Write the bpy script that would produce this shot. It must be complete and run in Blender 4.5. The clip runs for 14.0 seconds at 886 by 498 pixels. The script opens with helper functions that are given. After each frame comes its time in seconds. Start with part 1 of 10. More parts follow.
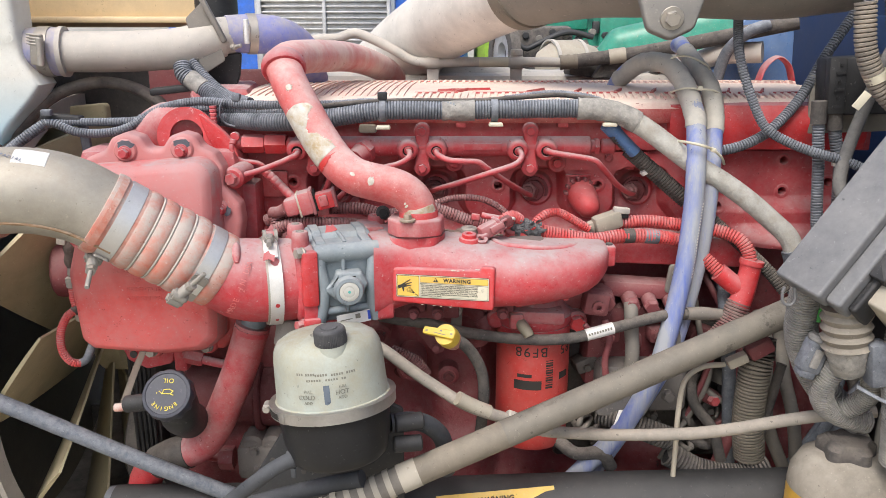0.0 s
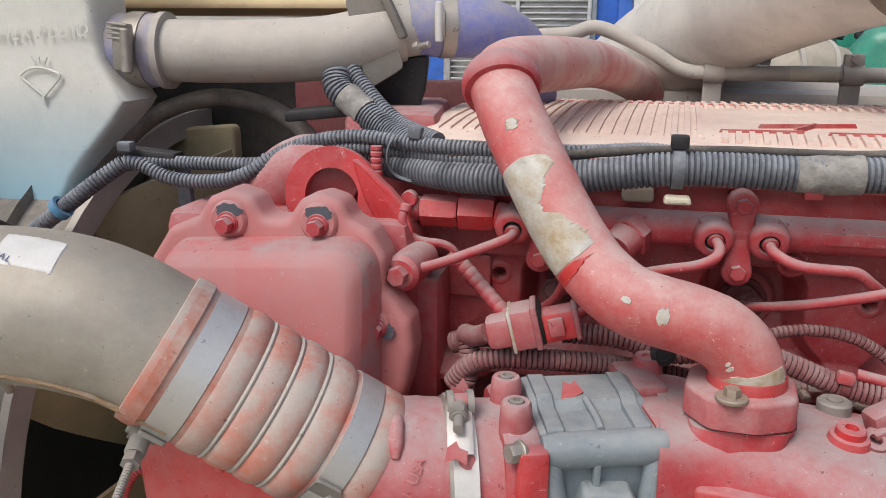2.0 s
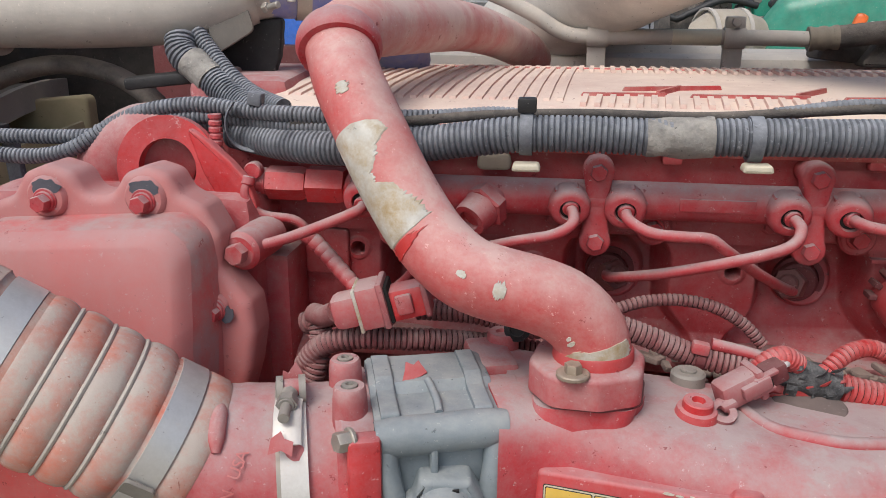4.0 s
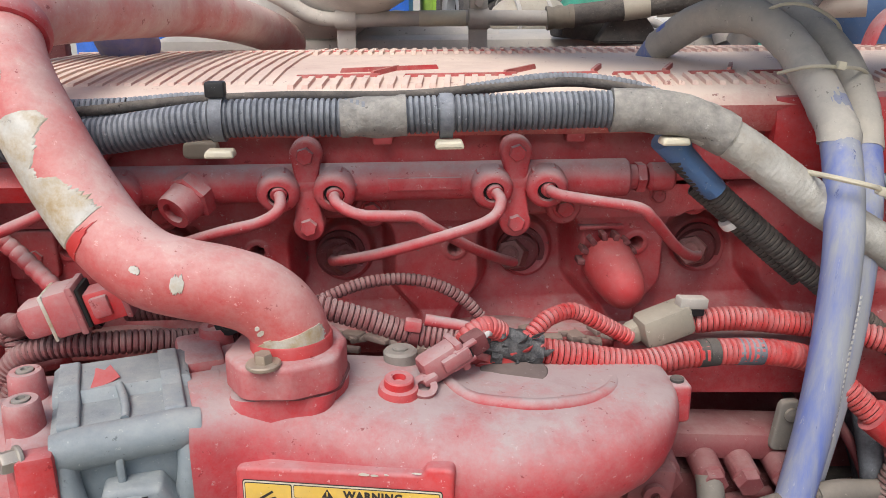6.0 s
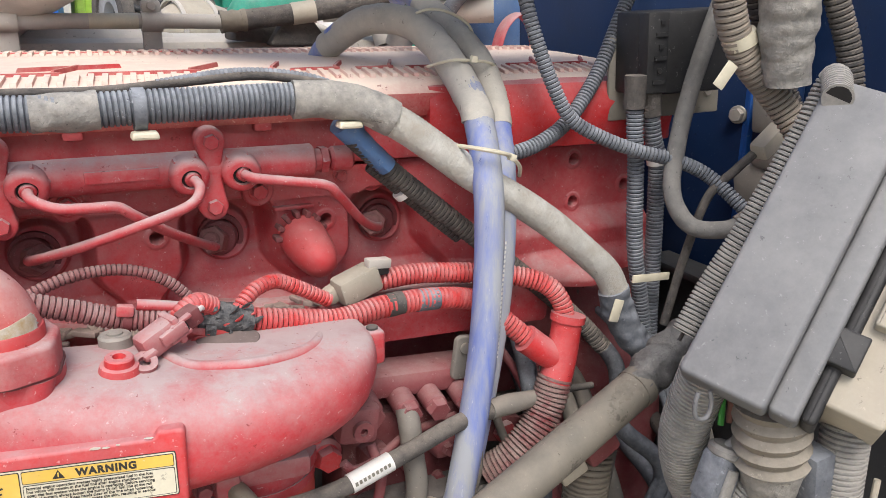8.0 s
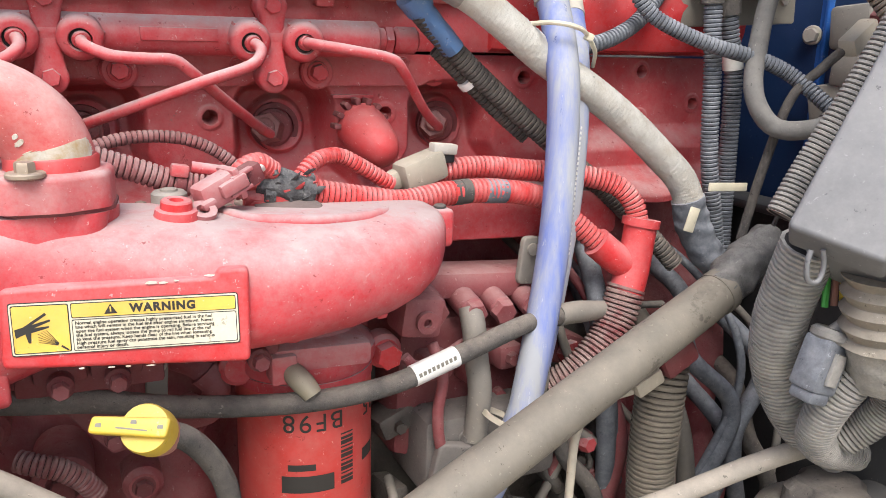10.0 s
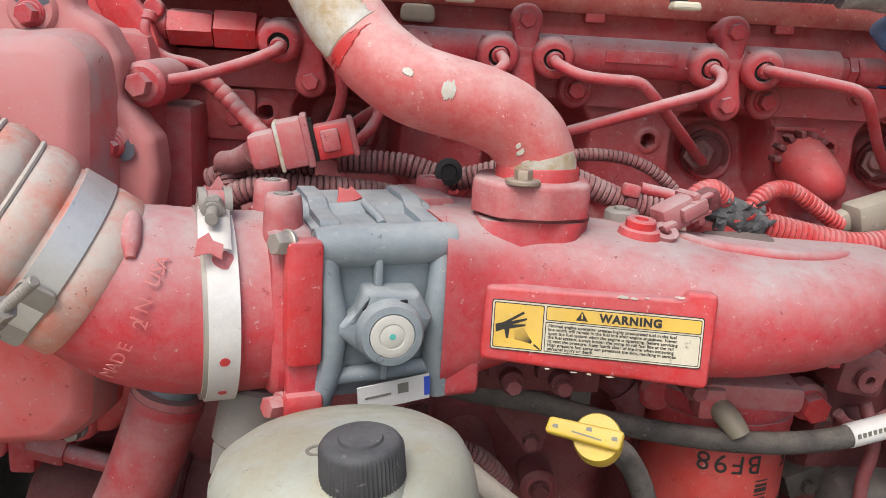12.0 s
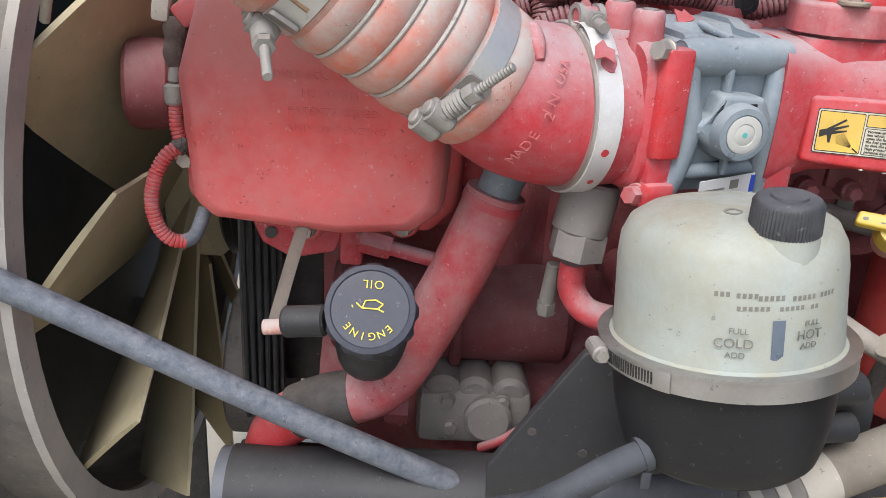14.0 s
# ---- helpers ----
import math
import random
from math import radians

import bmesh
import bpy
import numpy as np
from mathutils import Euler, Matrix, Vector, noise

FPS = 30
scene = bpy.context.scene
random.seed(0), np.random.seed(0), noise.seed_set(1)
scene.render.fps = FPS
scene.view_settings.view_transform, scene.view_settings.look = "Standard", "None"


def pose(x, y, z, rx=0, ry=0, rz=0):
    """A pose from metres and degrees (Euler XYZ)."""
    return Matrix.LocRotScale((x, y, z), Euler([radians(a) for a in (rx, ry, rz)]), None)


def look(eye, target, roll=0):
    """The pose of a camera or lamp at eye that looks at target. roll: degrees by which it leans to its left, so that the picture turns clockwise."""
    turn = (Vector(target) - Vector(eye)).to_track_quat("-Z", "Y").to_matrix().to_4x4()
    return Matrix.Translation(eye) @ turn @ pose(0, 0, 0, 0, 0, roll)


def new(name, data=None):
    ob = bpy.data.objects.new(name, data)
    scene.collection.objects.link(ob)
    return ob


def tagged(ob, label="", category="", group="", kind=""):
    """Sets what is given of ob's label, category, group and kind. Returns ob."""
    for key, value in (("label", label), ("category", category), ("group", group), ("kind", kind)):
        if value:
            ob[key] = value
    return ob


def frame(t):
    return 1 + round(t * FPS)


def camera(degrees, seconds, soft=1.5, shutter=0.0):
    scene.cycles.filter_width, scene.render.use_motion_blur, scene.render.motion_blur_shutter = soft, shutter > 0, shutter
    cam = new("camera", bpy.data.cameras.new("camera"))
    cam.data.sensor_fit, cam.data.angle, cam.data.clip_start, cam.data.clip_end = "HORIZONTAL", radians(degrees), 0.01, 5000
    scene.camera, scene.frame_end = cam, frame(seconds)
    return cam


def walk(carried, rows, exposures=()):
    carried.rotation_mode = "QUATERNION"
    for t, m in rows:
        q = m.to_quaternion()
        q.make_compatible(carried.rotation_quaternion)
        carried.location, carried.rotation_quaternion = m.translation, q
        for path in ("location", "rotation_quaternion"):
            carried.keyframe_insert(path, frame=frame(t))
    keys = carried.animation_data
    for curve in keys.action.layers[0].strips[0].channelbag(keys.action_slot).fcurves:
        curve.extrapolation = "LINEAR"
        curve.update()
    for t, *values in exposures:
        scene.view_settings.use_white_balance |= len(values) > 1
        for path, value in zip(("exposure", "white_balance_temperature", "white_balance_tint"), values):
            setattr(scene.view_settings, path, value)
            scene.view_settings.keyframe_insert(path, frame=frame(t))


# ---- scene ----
cam = camera(57.4, 14.0, soft=0.75)
METRES, EYE, TILT, LEAN, TURN = 1.5, 1.6, -15.0, 0.0, 0.0
ROWS = [
    (0.0, 0.0, 0.0, 0.0, 0.0, 0.0, -0.0),
    (0.5, -0.0718, 0.1076, 0.0352, -2.85, 0.26, 0.98),
    (1.0, -0.0934, 0.2079, 0.0612, -1.4, 0.35, 0.34),
    (1.5, -0.0964, 0.3279, 0.0909, 8.54, 0.14, -3.31),
    (1.8, -0.091, 0.365, 0.095, 13.1, -0.1, -3.2),
    (2.0, -0.0951, 0.3749, 0.0958, 12.01, -0.53, -3.64),
    (2.2, -0.0925, 0.3785, 0.0955, 11.45, -0.95, -3.5),
    (4.3, -0.0352, 0.418, 0.0972, 6.54, -2.2, -2.05),
    (4.5, -0.0263, 0.4201, 0.0966, 5.6, -2.26, -1.71),
    (5.0, -0.0049, 0.4225, 0.097, 2.82, -2.47, -0.64),
    (5.5, 0.0122, 0.426, 0.0991, -0.0, -2.65, 0.24),
    (6.0, 0.0266, 0.4249, 0.0968, -3.35, -2.83, 1.15),
    (6.5, 0.0365, 0.4134, 0.0962, -8.87, -3.01, 2.46),
    (7.0, 0.038, 0.3948, 0.0921, -15.55, -3.34, 4.18),
    (7.5, 0.0271, 0.375, 0.0862, -21.5, -3.68, 5.39),
    (7.7, 0.0186, 0.3698, 0.0834, -24.0, -3.8, 5.74),
    (9.8, -0.0195, 0.4055, 0.0, -27.66, -2.74, 5.76),
    (10.0, -0.0171, 0.4166, -0.0101, -24.24, -1.14, 4.79),
    (10.5, -0.0301, 0.4334, -0.0104, -15.17, -0.03, 2.09),
    (11.0, -0.0419, 0.4414, -0.007, -10.55, 0.73, 0.57),
    (11.5, -0.0586, 0.4408, -0.0081, -6.8, 1.17, -1.25),
    (12.0, -0.0902, 0.4352, -0.0109, -3.44, 1.22, -2.51),
    (12.5, -0.1382, 0.422, -0.0135, -2.05, 1.22, -3.04),
    (13.0, -0.193, 0.4004, -0.0192, -1.59, 0.96, -3.24),
    (13.5, -0.232, 0.3809, -0.0345, -1.15, -1.67, -3.6),
    (14.0, -0.2439, 0.3767, -0.0578, -0.99, -6.95, -3.54),
]
walk(cam, [(t, pose(0, 0, EYE, TILT, LEAN, TURN) @ pose(METRES * x, METRES * y, METRES * z, 90 + pitch, roll, yaw)) for t, x, y, z, yaw, pitch, roll in ROWS],
     ((0.0, 0.27, 6500, 10), (0.5, 0.14, 6500, 10), (1.0, 0.2, 6500, 10), (1.5, 0.02, 6500, 10), (2.0, -0.3, 6500, 10), (4.5, -0.3, 6500, 10), (5.0, -0.16, 6500, 10), (5.5, -0.08, 6500, 10), (7.5, 0.1, 6500, 10), (9.0, 0.5, 6500, 10), (10.0, 0.62, 6500, 10), (10.5, 0.4, 6500, 10), (11.0, 0.15, 6500, 10), (12.5, 0.02, 6500, 10), (13.0, -0.1, 6400, 10), (13.5, -0.06, 6250, 10), (14.0, 0.2, 6050, 10)))

# ---- light ----
world = bpy.data.worlds.new("sky")
scene.world = world
world.use_nodes = True
wn = world.node_tree.nodes
sky = wn.new("ShaderNodeTexSky")
sky.sky_type, sky.sun_disc = "NISHITA", False
sky.sun_elevation, sky.sun_rotation = radians(55), radians(202)
sky.air_density, sky.dust_density, sky.ozone_density = 1.0, 4.0, 1.0
wn["Background"].inputs["Strength"].default_value = 0.17
world.node_tree.links.new(sky.outputs[0], wn["Background"].inputs["Color"])
sun_data = bpy.data.lights.new("sun", "SUN")
sun_data.energy, sun_data.angle, sun_data.color = 1.95, radians(28), (1.0, 0.985, 0.965)
sun = new("sun", sun_data)
sun.matrix_world = look((-1.9, -3.0, 7.5), (0, 1.2, 1.2))
scene.view_settings.exposure = 0.25


# ---- materials ----
def mat(name, col, rough=0.5, metal=0.0, dust=0.0, dcol=(0.42, 0.36, 0.29), var=0.2, scale=14.0, fine=420.0,
        bump=0.12, wear=0.0, wcol=(0.3, 0.28, 0.25), spec=0.5, stretch=None, glass=0.0, even=0.35, chips=38.0, least=0.25, grain=0.14):
    m = bpy.data.materials.new(name)
    m.use_nodes = True
    nt = m.node_tree
    n, ln = nt.nodes, nt.links
    b = n["Principled BSDF"]
    tc = n.new("ShaderNodeTexCoord")
    vec = tc.outputs["Object"]
    if stretch:
        mp = n.new("ShaderNodeMapping")
        mp.inputs["Scale"].default_value = stretch
        ln.new(vec, mp.inputs["Vector"])
        vec = mp.outputs["Vector"]

    def noise_tex(s, det, ro=0.6):
        t = n.new("ShaderNodeTexNoise")
        t.inputs["Scale"].default_value, t.inputs["Detail"].default_value, t.inputs["Roughness"].default_value = s, det, ro
        ln.new(vec, t.inputs["Vector"])
        return t.outputs["Fac"]

    def math_node(op, a, c):
        t = n.new("ShaderNodeMath")
        t.operation, t.use_clamp = op, False
        for i, v in enumerate((a, c)):
            if isinstance(v, (int, float)):
                t.inputs[i].default_value = v
            else:
                ln.new(v, t.inputs[i])
        return t.outputs[0]

    def span(v, a, c, d=0.0, e=1.0):
        t = n.new("ShaderNodeMapRange")
        t.inputs[1].default_value, t.inputs[2].default_value, t.inputs[3].default_value, t.inputs[4].default_value = a, c, d, e
        ln.new(v, t.inputs[0])
        return t.outputs[0]

    def mix(f, a, c):
        t = n.new("ShaderNodeMix")
        t.data_type = "RGBA"
        for sock, v in ((t.inputs[0], f), (t.inputs[6], a), (t.inputs[7], c)):
            if isinstance(v, bpy.types.NodeSocket):
                ln.new(v, sock)
            else:
                sock.default_value = v if isinstance(v, (int, float)) else (*v, 1.0)
        return t.outputs[2]

    big, small = noise_tex(scale, 6.0), noise_tex(fine, 3.0)
    lo = tuple(c * (1 - var) for c in col)
    hi = tuple(min(1.0, c * (1 + var)) for c in col)
    colour = mix(span(big, 0.3, 0.7), lo, hi)
    colour = mix(span(small, 0.25, 0.75, 0.0, grain), colour, tuple(c * 0.55 for c in col))
    ro = span(big, 0.3, 0.7, rough * 0.85, min(1.0, rough * 1.15))
    if wear > 0:
        w = span(noise_tex(chips, 9.0, 0.7), 0.74 - 0.22 * wear, 0.76 - 0.22 * wear)
        colour = mix(w, colour, wcol)
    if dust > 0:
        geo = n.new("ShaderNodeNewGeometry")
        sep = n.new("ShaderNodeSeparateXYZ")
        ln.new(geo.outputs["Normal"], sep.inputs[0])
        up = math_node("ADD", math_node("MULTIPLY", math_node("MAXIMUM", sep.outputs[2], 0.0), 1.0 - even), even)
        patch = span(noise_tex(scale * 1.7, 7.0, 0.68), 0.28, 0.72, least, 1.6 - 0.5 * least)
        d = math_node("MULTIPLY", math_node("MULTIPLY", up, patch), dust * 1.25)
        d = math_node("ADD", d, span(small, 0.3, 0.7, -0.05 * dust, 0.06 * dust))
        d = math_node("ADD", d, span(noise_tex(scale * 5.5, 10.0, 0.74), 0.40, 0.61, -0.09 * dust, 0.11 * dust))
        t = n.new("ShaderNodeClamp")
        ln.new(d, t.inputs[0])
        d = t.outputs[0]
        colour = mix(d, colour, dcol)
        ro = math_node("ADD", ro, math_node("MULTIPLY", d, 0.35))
    if bump > 0 and dust > 0:
        fleck = span(noise_tex(150.0, 4.0, 0.8), 0.645, 0.665, 0.0, 0.5)
        colour = mix(fleck, colour, tuple(min(1.0, c * 1.25 + 0.03) for c in dcol))
        if wear > 0:
            scuff = span(noise_tex(30.0, 12.0, 0.82), 0.632, 0.648, 0.0, 0.6)
            colour = mix(scuff, colour, tuple(min(1.0, c * 1.15 + 0.05) for c in dcol))
        spot = span(noise_tex(92.0, 5.0, 0.78), 0.645, 0.665, 0.0, 0.65)
        colour = mix(spot, colour, tuple(c * 0.38 for c in col))
        soil = span(noise_tex(scale * 0.6, 9.0, 0.74), 0.50, 0.68, 0.0, 0.24)
        colour = mix(soil, colour, tuple(c * 0.45 for c in col))
    ln.new(colour, b.inputs["Base Color"])
    ln.new(ro, b.inputs["Roughness"])
    b.inputs["Metallic"].default_value = metal
    b.inputs["Specular IOR Level"].default_value = spec
    if glass:
        b.inputs["Transmission Weight"].default_value = glass
    if bump > 0:
        bp = n.new("ShaderNodeBump")
        bp.inputs["Strength"].default_value, bp.inputs["Distance"].default_value = bump, 0.002
        h = math_node("ADD", math_node("MULTIPLY", small, 0.45), math_node("MULTIPLY", noise_tex(scale * 4.0, 6.0), 2.2))
        ln.new(h, bp.inputs["Height"])
        ln.new(bp.outputs[0], b.inputs["Normal"])
    return m


PINK = (0.485, 0.360, 0.362)
TAN = (0.52, 0.46, 0.39)
RED = (0.50, 0.032, 0.044)
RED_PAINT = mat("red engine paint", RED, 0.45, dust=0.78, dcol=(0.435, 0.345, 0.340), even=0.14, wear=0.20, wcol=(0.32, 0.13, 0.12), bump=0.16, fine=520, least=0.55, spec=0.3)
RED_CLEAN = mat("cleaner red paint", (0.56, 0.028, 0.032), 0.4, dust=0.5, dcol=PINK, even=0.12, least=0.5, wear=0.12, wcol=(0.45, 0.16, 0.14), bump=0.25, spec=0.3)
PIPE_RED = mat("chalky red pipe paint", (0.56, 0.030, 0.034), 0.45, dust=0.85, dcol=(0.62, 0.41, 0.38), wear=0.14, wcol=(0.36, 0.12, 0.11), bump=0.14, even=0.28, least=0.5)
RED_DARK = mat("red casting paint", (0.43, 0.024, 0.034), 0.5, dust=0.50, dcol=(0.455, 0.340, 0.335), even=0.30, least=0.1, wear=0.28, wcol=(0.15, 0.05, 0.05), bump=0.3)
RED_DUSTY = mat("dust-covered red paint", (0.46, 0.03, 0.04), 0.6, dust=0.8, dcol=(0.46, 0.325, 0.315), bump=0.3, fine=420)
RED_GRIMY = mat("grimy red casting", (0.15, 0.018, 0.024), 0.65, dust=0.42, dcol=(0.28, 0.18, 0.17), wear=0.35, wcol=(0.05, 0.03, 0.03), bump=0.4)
# Oily grime, with the dim light on the block also put into the colour.
BLOCK = mat("oily maroon block with shade in it", (0.26, 0.026, 0.036), 0.55, dust=0.45, dcol=(0.38, 0.235, 0.225), even=0.5, wear=0.45, wcol=(0.05, 0.025, 0.025), bump=0.5, scale=18)
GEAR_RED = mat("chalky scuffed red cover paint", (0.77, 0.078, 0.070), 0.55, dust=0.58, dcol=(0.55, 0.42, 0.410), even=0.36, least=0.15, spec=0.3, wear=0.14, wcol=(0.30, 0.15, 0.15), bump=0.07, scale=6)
def settled_dust(m, z0, z1, col, amount):
    """Dust that lies thick on a casting's upper half and ends in a ragged wiped edge."""
    n, ln = m.node_tree.nodes, m.node_tree.links
    b = n["Principled BSDF"]
    old = b.inputs["Base Color"].links[0].from_socket
    geo, sep, tex, add, rng, mx = (n.new("ShaderNode" + k) for k in ("NewGeometry", "SeparateXYZ", "TexNoise", "Math", "MapRange", "Mix"))
    mul = n.new("ShaderNodeMath")
    mul.operation, add.operation = "MULTIPLY", "ADD"
    tex.inputs["Scale"].default_value, tex.inputs["Detail"].default_value = 16.0, 8.0
    ln.new(geo.outputs["Position"], sep.inputs[0])
    ln.new(geo.outputs["Position"], tex.inputs["Vector"])
    ln.new(tex.outputs["Fac"], mul.inputs[0])
    mul.inputs[1].default_value = 0.10
    ln.new(sep.outputs[2], add.inputs[0])
    ln.new(mul.outputs[0], add.inputs[1])
    ln.new(add.outputs[0], rng.inputs[0])
    for k, v in zip((1, 2, 3, 4), (z0 + 0.05, z1 + 0.05, 0.0, amount)):
        rng.inputs[k].default_value = v
    mx.data_type = "RGBA"
    ln.new(rng.outputs[0], mx.inputs[0])
    ln.new(old, mx.inputs[6])
    mx.inputs[7].default_value = (*col, 1.0)
    ln.new(mx.outputs[2], b.inputs["Base Color"])


settled_dust(GEAR_RED, 1.195, 1.32, (0.37, 0.22, 0.215), 0.62)
GEAR_EDGE = mat("grey rubbed cover edge", (0.62, 0.05, 0.05), 0.6, dust=0.7, dcol=(0.42, 0.29, 0.28), even=0.8, least=0.25, scale=12, bump=0.10)
GEAR_WORN = mat("paler raised cover paint", (0.66, 0.065, 0.06), 0.55, dust=0.65, dcol=(0.50, 0.35, 0.34), even=0.5, bump=0.1)
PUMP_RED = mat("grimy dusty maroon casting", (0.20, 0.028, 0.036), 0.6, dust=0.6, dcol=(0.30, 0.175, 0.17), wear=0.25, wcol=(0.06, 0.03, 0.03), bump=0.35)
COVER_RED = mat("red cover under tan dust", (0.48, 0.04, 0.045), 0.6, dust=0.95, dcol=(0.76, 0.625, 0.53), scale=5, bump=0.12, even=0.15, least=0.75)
GREY_CAST = mat("grey cast aluminium", (0.19, 0.24, 0.275), 0.55, 0.15, dust=0.6, dcol=(0.40, 0.425, 0.42), wear=0.08, bump=0.2, fine=500)
STEEL = mat("bright steel", (0.76, 0.76, 0.735), 0.42, 0.3, dust=0.35, dcol=TAN, var=0.1, bump=0.05)
CLAMP_BRIGHT = mat("brushed clamp steel", (0.66, 0.67, 0.66), 0.36, 0.6, dust=0.3, dcol=(0.50, 0.48, 0.45), var=0.12, bump=0.04, even=0.5, least=0.0)
BOLT_STEEL = mat("dull zinc steel", (0.42, 0.40, 0.36), 0.45, 0.7, dust=0.45, dcol=TAN, bump=0.1)
# Black fill painting the shade inside openings, slots and seams; also backs conduit grooves.
GAP = mat("black groove and opening fill", (0.012, 0.011, 0.011), 0.9, bump=0.0)
RUBBER = mat("black rubber", (0.022, 0.022, 0.024), 0.6, dust=0.4, dcol=(0.26, 0.23, 0.20), bump=0.15)
RUBBER_DUSTY = mat("dusty black rubber", (0.032, 0.032, 0.034), 0.75, dust=0.8, dcol=(0.21, 0.185, 0.16), bump=0.9, fine=900)
BLACK_PLASTIC = mat("black plastic", (0.014, 0.015, 0.017), 0.5, spec=0.35, dust=0.22, dcol=(0.15, 0.145, 0.14), bump=0.06)
CONDUIT = mat("grey-black conduit plastic", (0.058, 0.066, 0.082), 0.5, dust=0.8, dcol=(0.30, 0.32, 0.35), bump=0.1, even=0.3, scale=30)
CONDUIT_TAN = mat("dust-coated grey conduit", (0.12, 0.12, 0.122), 0.6, dust=0.85, dcol=(0.36, 0.345, 0.315), even=0.6, bump=0.12, scale=24)
CONDUIT_RED = mat("red-painted conduit", (0.56, 0.035, 0.035), 0.5, dust=0.5, dcol=(0.50, 0.34, 0.33), least=-0.2, even=0.3, wear=0.12, wcol=(0.20, 0.08, 0.08), bump=0.1, scale=30)
CONDUIT_BROWN = mat("grimy maroon conduit", (0.24, 0.05, 0.055), 0.6, dust=0.75, dcol=(0.34, 0.24, 0.23), bump=0.15, scale=40)
TAPE = mat("dirty cloth tape", (0.15, 0.15, 0.145), 0.7, dust=0.7, dcol=(0.42, 0.40, 0.36), even=0.6, bump=0.6, fine=180, scale=40)
WRAP = mat("dirty white woven wrap", (0.50, 0.50, 0.465), 0.9, dust=0.50, dcol=(0.34, 0.31, 0.26), even=0.7, least=-0.3, wear=0.12, wcol=(0.24, 0.22, 0.19), bump=0.5, fine=900, scale=26)
BLUE_HOSE = mat("blue coolant hose under dust", (0.055, 0.125, 0.54), 0.42, dust=0.90, dcol=(0.345, 0.365, 0.40), bump=0.1, scale=12, even=0.85, least=0.0, stretch=(1, 1, 0.10))
GREY_HOSE = mat("dusty grey metal tube", (0.44, 0.42, 0.385), 0.6, 0.1, dust=0.7, dcol=(0.55, 0.505, 0.445), bump=0.16)
SHAFT_GREY = mat("grimy grey shaft paint", (0.15, 0.138, 0.115), 0.55, 0.1, dust=0.65, dcol=(0.25, 0.225, 0.185), wear=0.75, wcol=(0.07, 0.062, 0.052), bump=0.2, scale=10, chips=15, even=0.5, least=-0.2)
PIPE_ALU = mat("dull aluminium tube", (0.40, 0.38, 0.33), 0.45, 0.35, dust=0.5, dcol=(0.40, 0.35, 0.28), var=0.25, wear=0.15, wcol=(0.5, 0.47, 0.42), bump=0.08, scale=20)
SILICONE = mat("dusty orange silicone", (0.60, 0.13, 0.07), 0.65, dust=0.84, dcol=(0.49, 0.435, 0.39), bump=0.15, scale=13, even=0.66, least=0.08)
CLAMP_DULL = mat("dull dusty clamp steel", (0.29, 0.28, 0.255), 0.5, 0.25, dust=0.6, dcol=(0.36, 0.325, 0.285), bump=0.15, scale=40)
CHIP_DARK = mat("chipped blue-grey bare casting", (0.09, 0.10, 0.125), 0.5, dust=0.25, dcol=(0.25, 0.2, 0.2), bump=0.2)
VALVE_GREY = mat("stained cast valve metal", (0.20, 0.185, 0.17), 0.6, 0.15, dust=0.5, dcol=(0.33, 0.30, 0.275), wear=0.3, wcol=(0.09, 0.08, 0.07), bump=0.35)
FITTING = mat("dusty dark fitting metal", (0.17, 0.16, 0.145), 0.6, 0.1, dust=0.6, dcol=(0.30, 0.27, 0.23), bump=0.2)
SILICONE_BARE = mat("wiped orange silicone", (0.50, 0.14, 0.085), 0.6, dust=0.72, dcol=(0.50, 0.41, 0.36), bump=0.12, scale=26, even=0.6, least=0.0)
WHITE_PLASTIC = mat("aged white plastic", (0.40, 0.435, 0.39), 0.42, dust=0.55, dcol=(0.36, 0.33, 0.23), least=-0.3, even=0.5, var=0.1, bump=0.05, spec=0.4)
WASHER_PLASTIC = mat("milky white tank plastic", (0.72, 0.73, 0.68), 0.4, dust=0.35, dcol=(0.52, 0.47, 0.38), var=0.08, bump=0.05)
TAN_PLASTIC = mat("yellowed tan tank plastic", (0.76, 0.58, 0.34), 0.45, dust=0.4, dcol=(0.55, 0.44, 0.30), var=0.12, bump=0.05)
AMBER = mat("amber reservoir plastic", (0.62, 0.36, 0.04), 0.35, dust=0.5, dcol=(0.33, 0.28, 0.19), bump=0.1, even=0.15)
YELLOW = mat("yellow plastic", (0.70, 0.49, 0.035), 0.42, dust=0.3, dcol=(0.45, 0.36, 0.2), wear=0.1, wcol=(0.25, 0.18, 0.05), bump=0.06)
GREY_BOX = mat("dusty grey lid plastic", (0.115, 0.12, 0.13), 0.45, dust=0.7, wear=0.12, wcol=(0.32, 0.33, 0.34), dcol=(0.25, 0.25, 0.25), var=0.15, bump=0.05, scale=10)
BEIGE = mat("dirty beige plastic", (0.40, 0.37, 0.30), 0.55, dust=0.5, dcol=(0.40, 0.34, 0.27), bump=0.1)
FAN_TAN = mat("dusty tan fan plastic", (0.44, 0.38, 0.23), 0.6, dust=0.55, dcol=(0.54, 0.48, 0.33), bump=0.12)
SHROUD = mat("dusty grey shroud plastic", (0.11, 0.105, 0.095), 0.6, dust=0.7, dcol=(0.30, 0.27, 0.23), even=0.6, bump=0.15)
RADIATOR = mat("tan radiator dust", (0.09, 0.088, 0.075), 0.8, dust=0.5, dcol=(0.20, 0.18, 0.14), bump=0.2)
CAB_BLUE = mat("dark blue cab paint", (0.006, 0.024, 0.080), 0.4, dust=0.12, dcol=(0.06, 0.075, 0.11), bump=0.04)
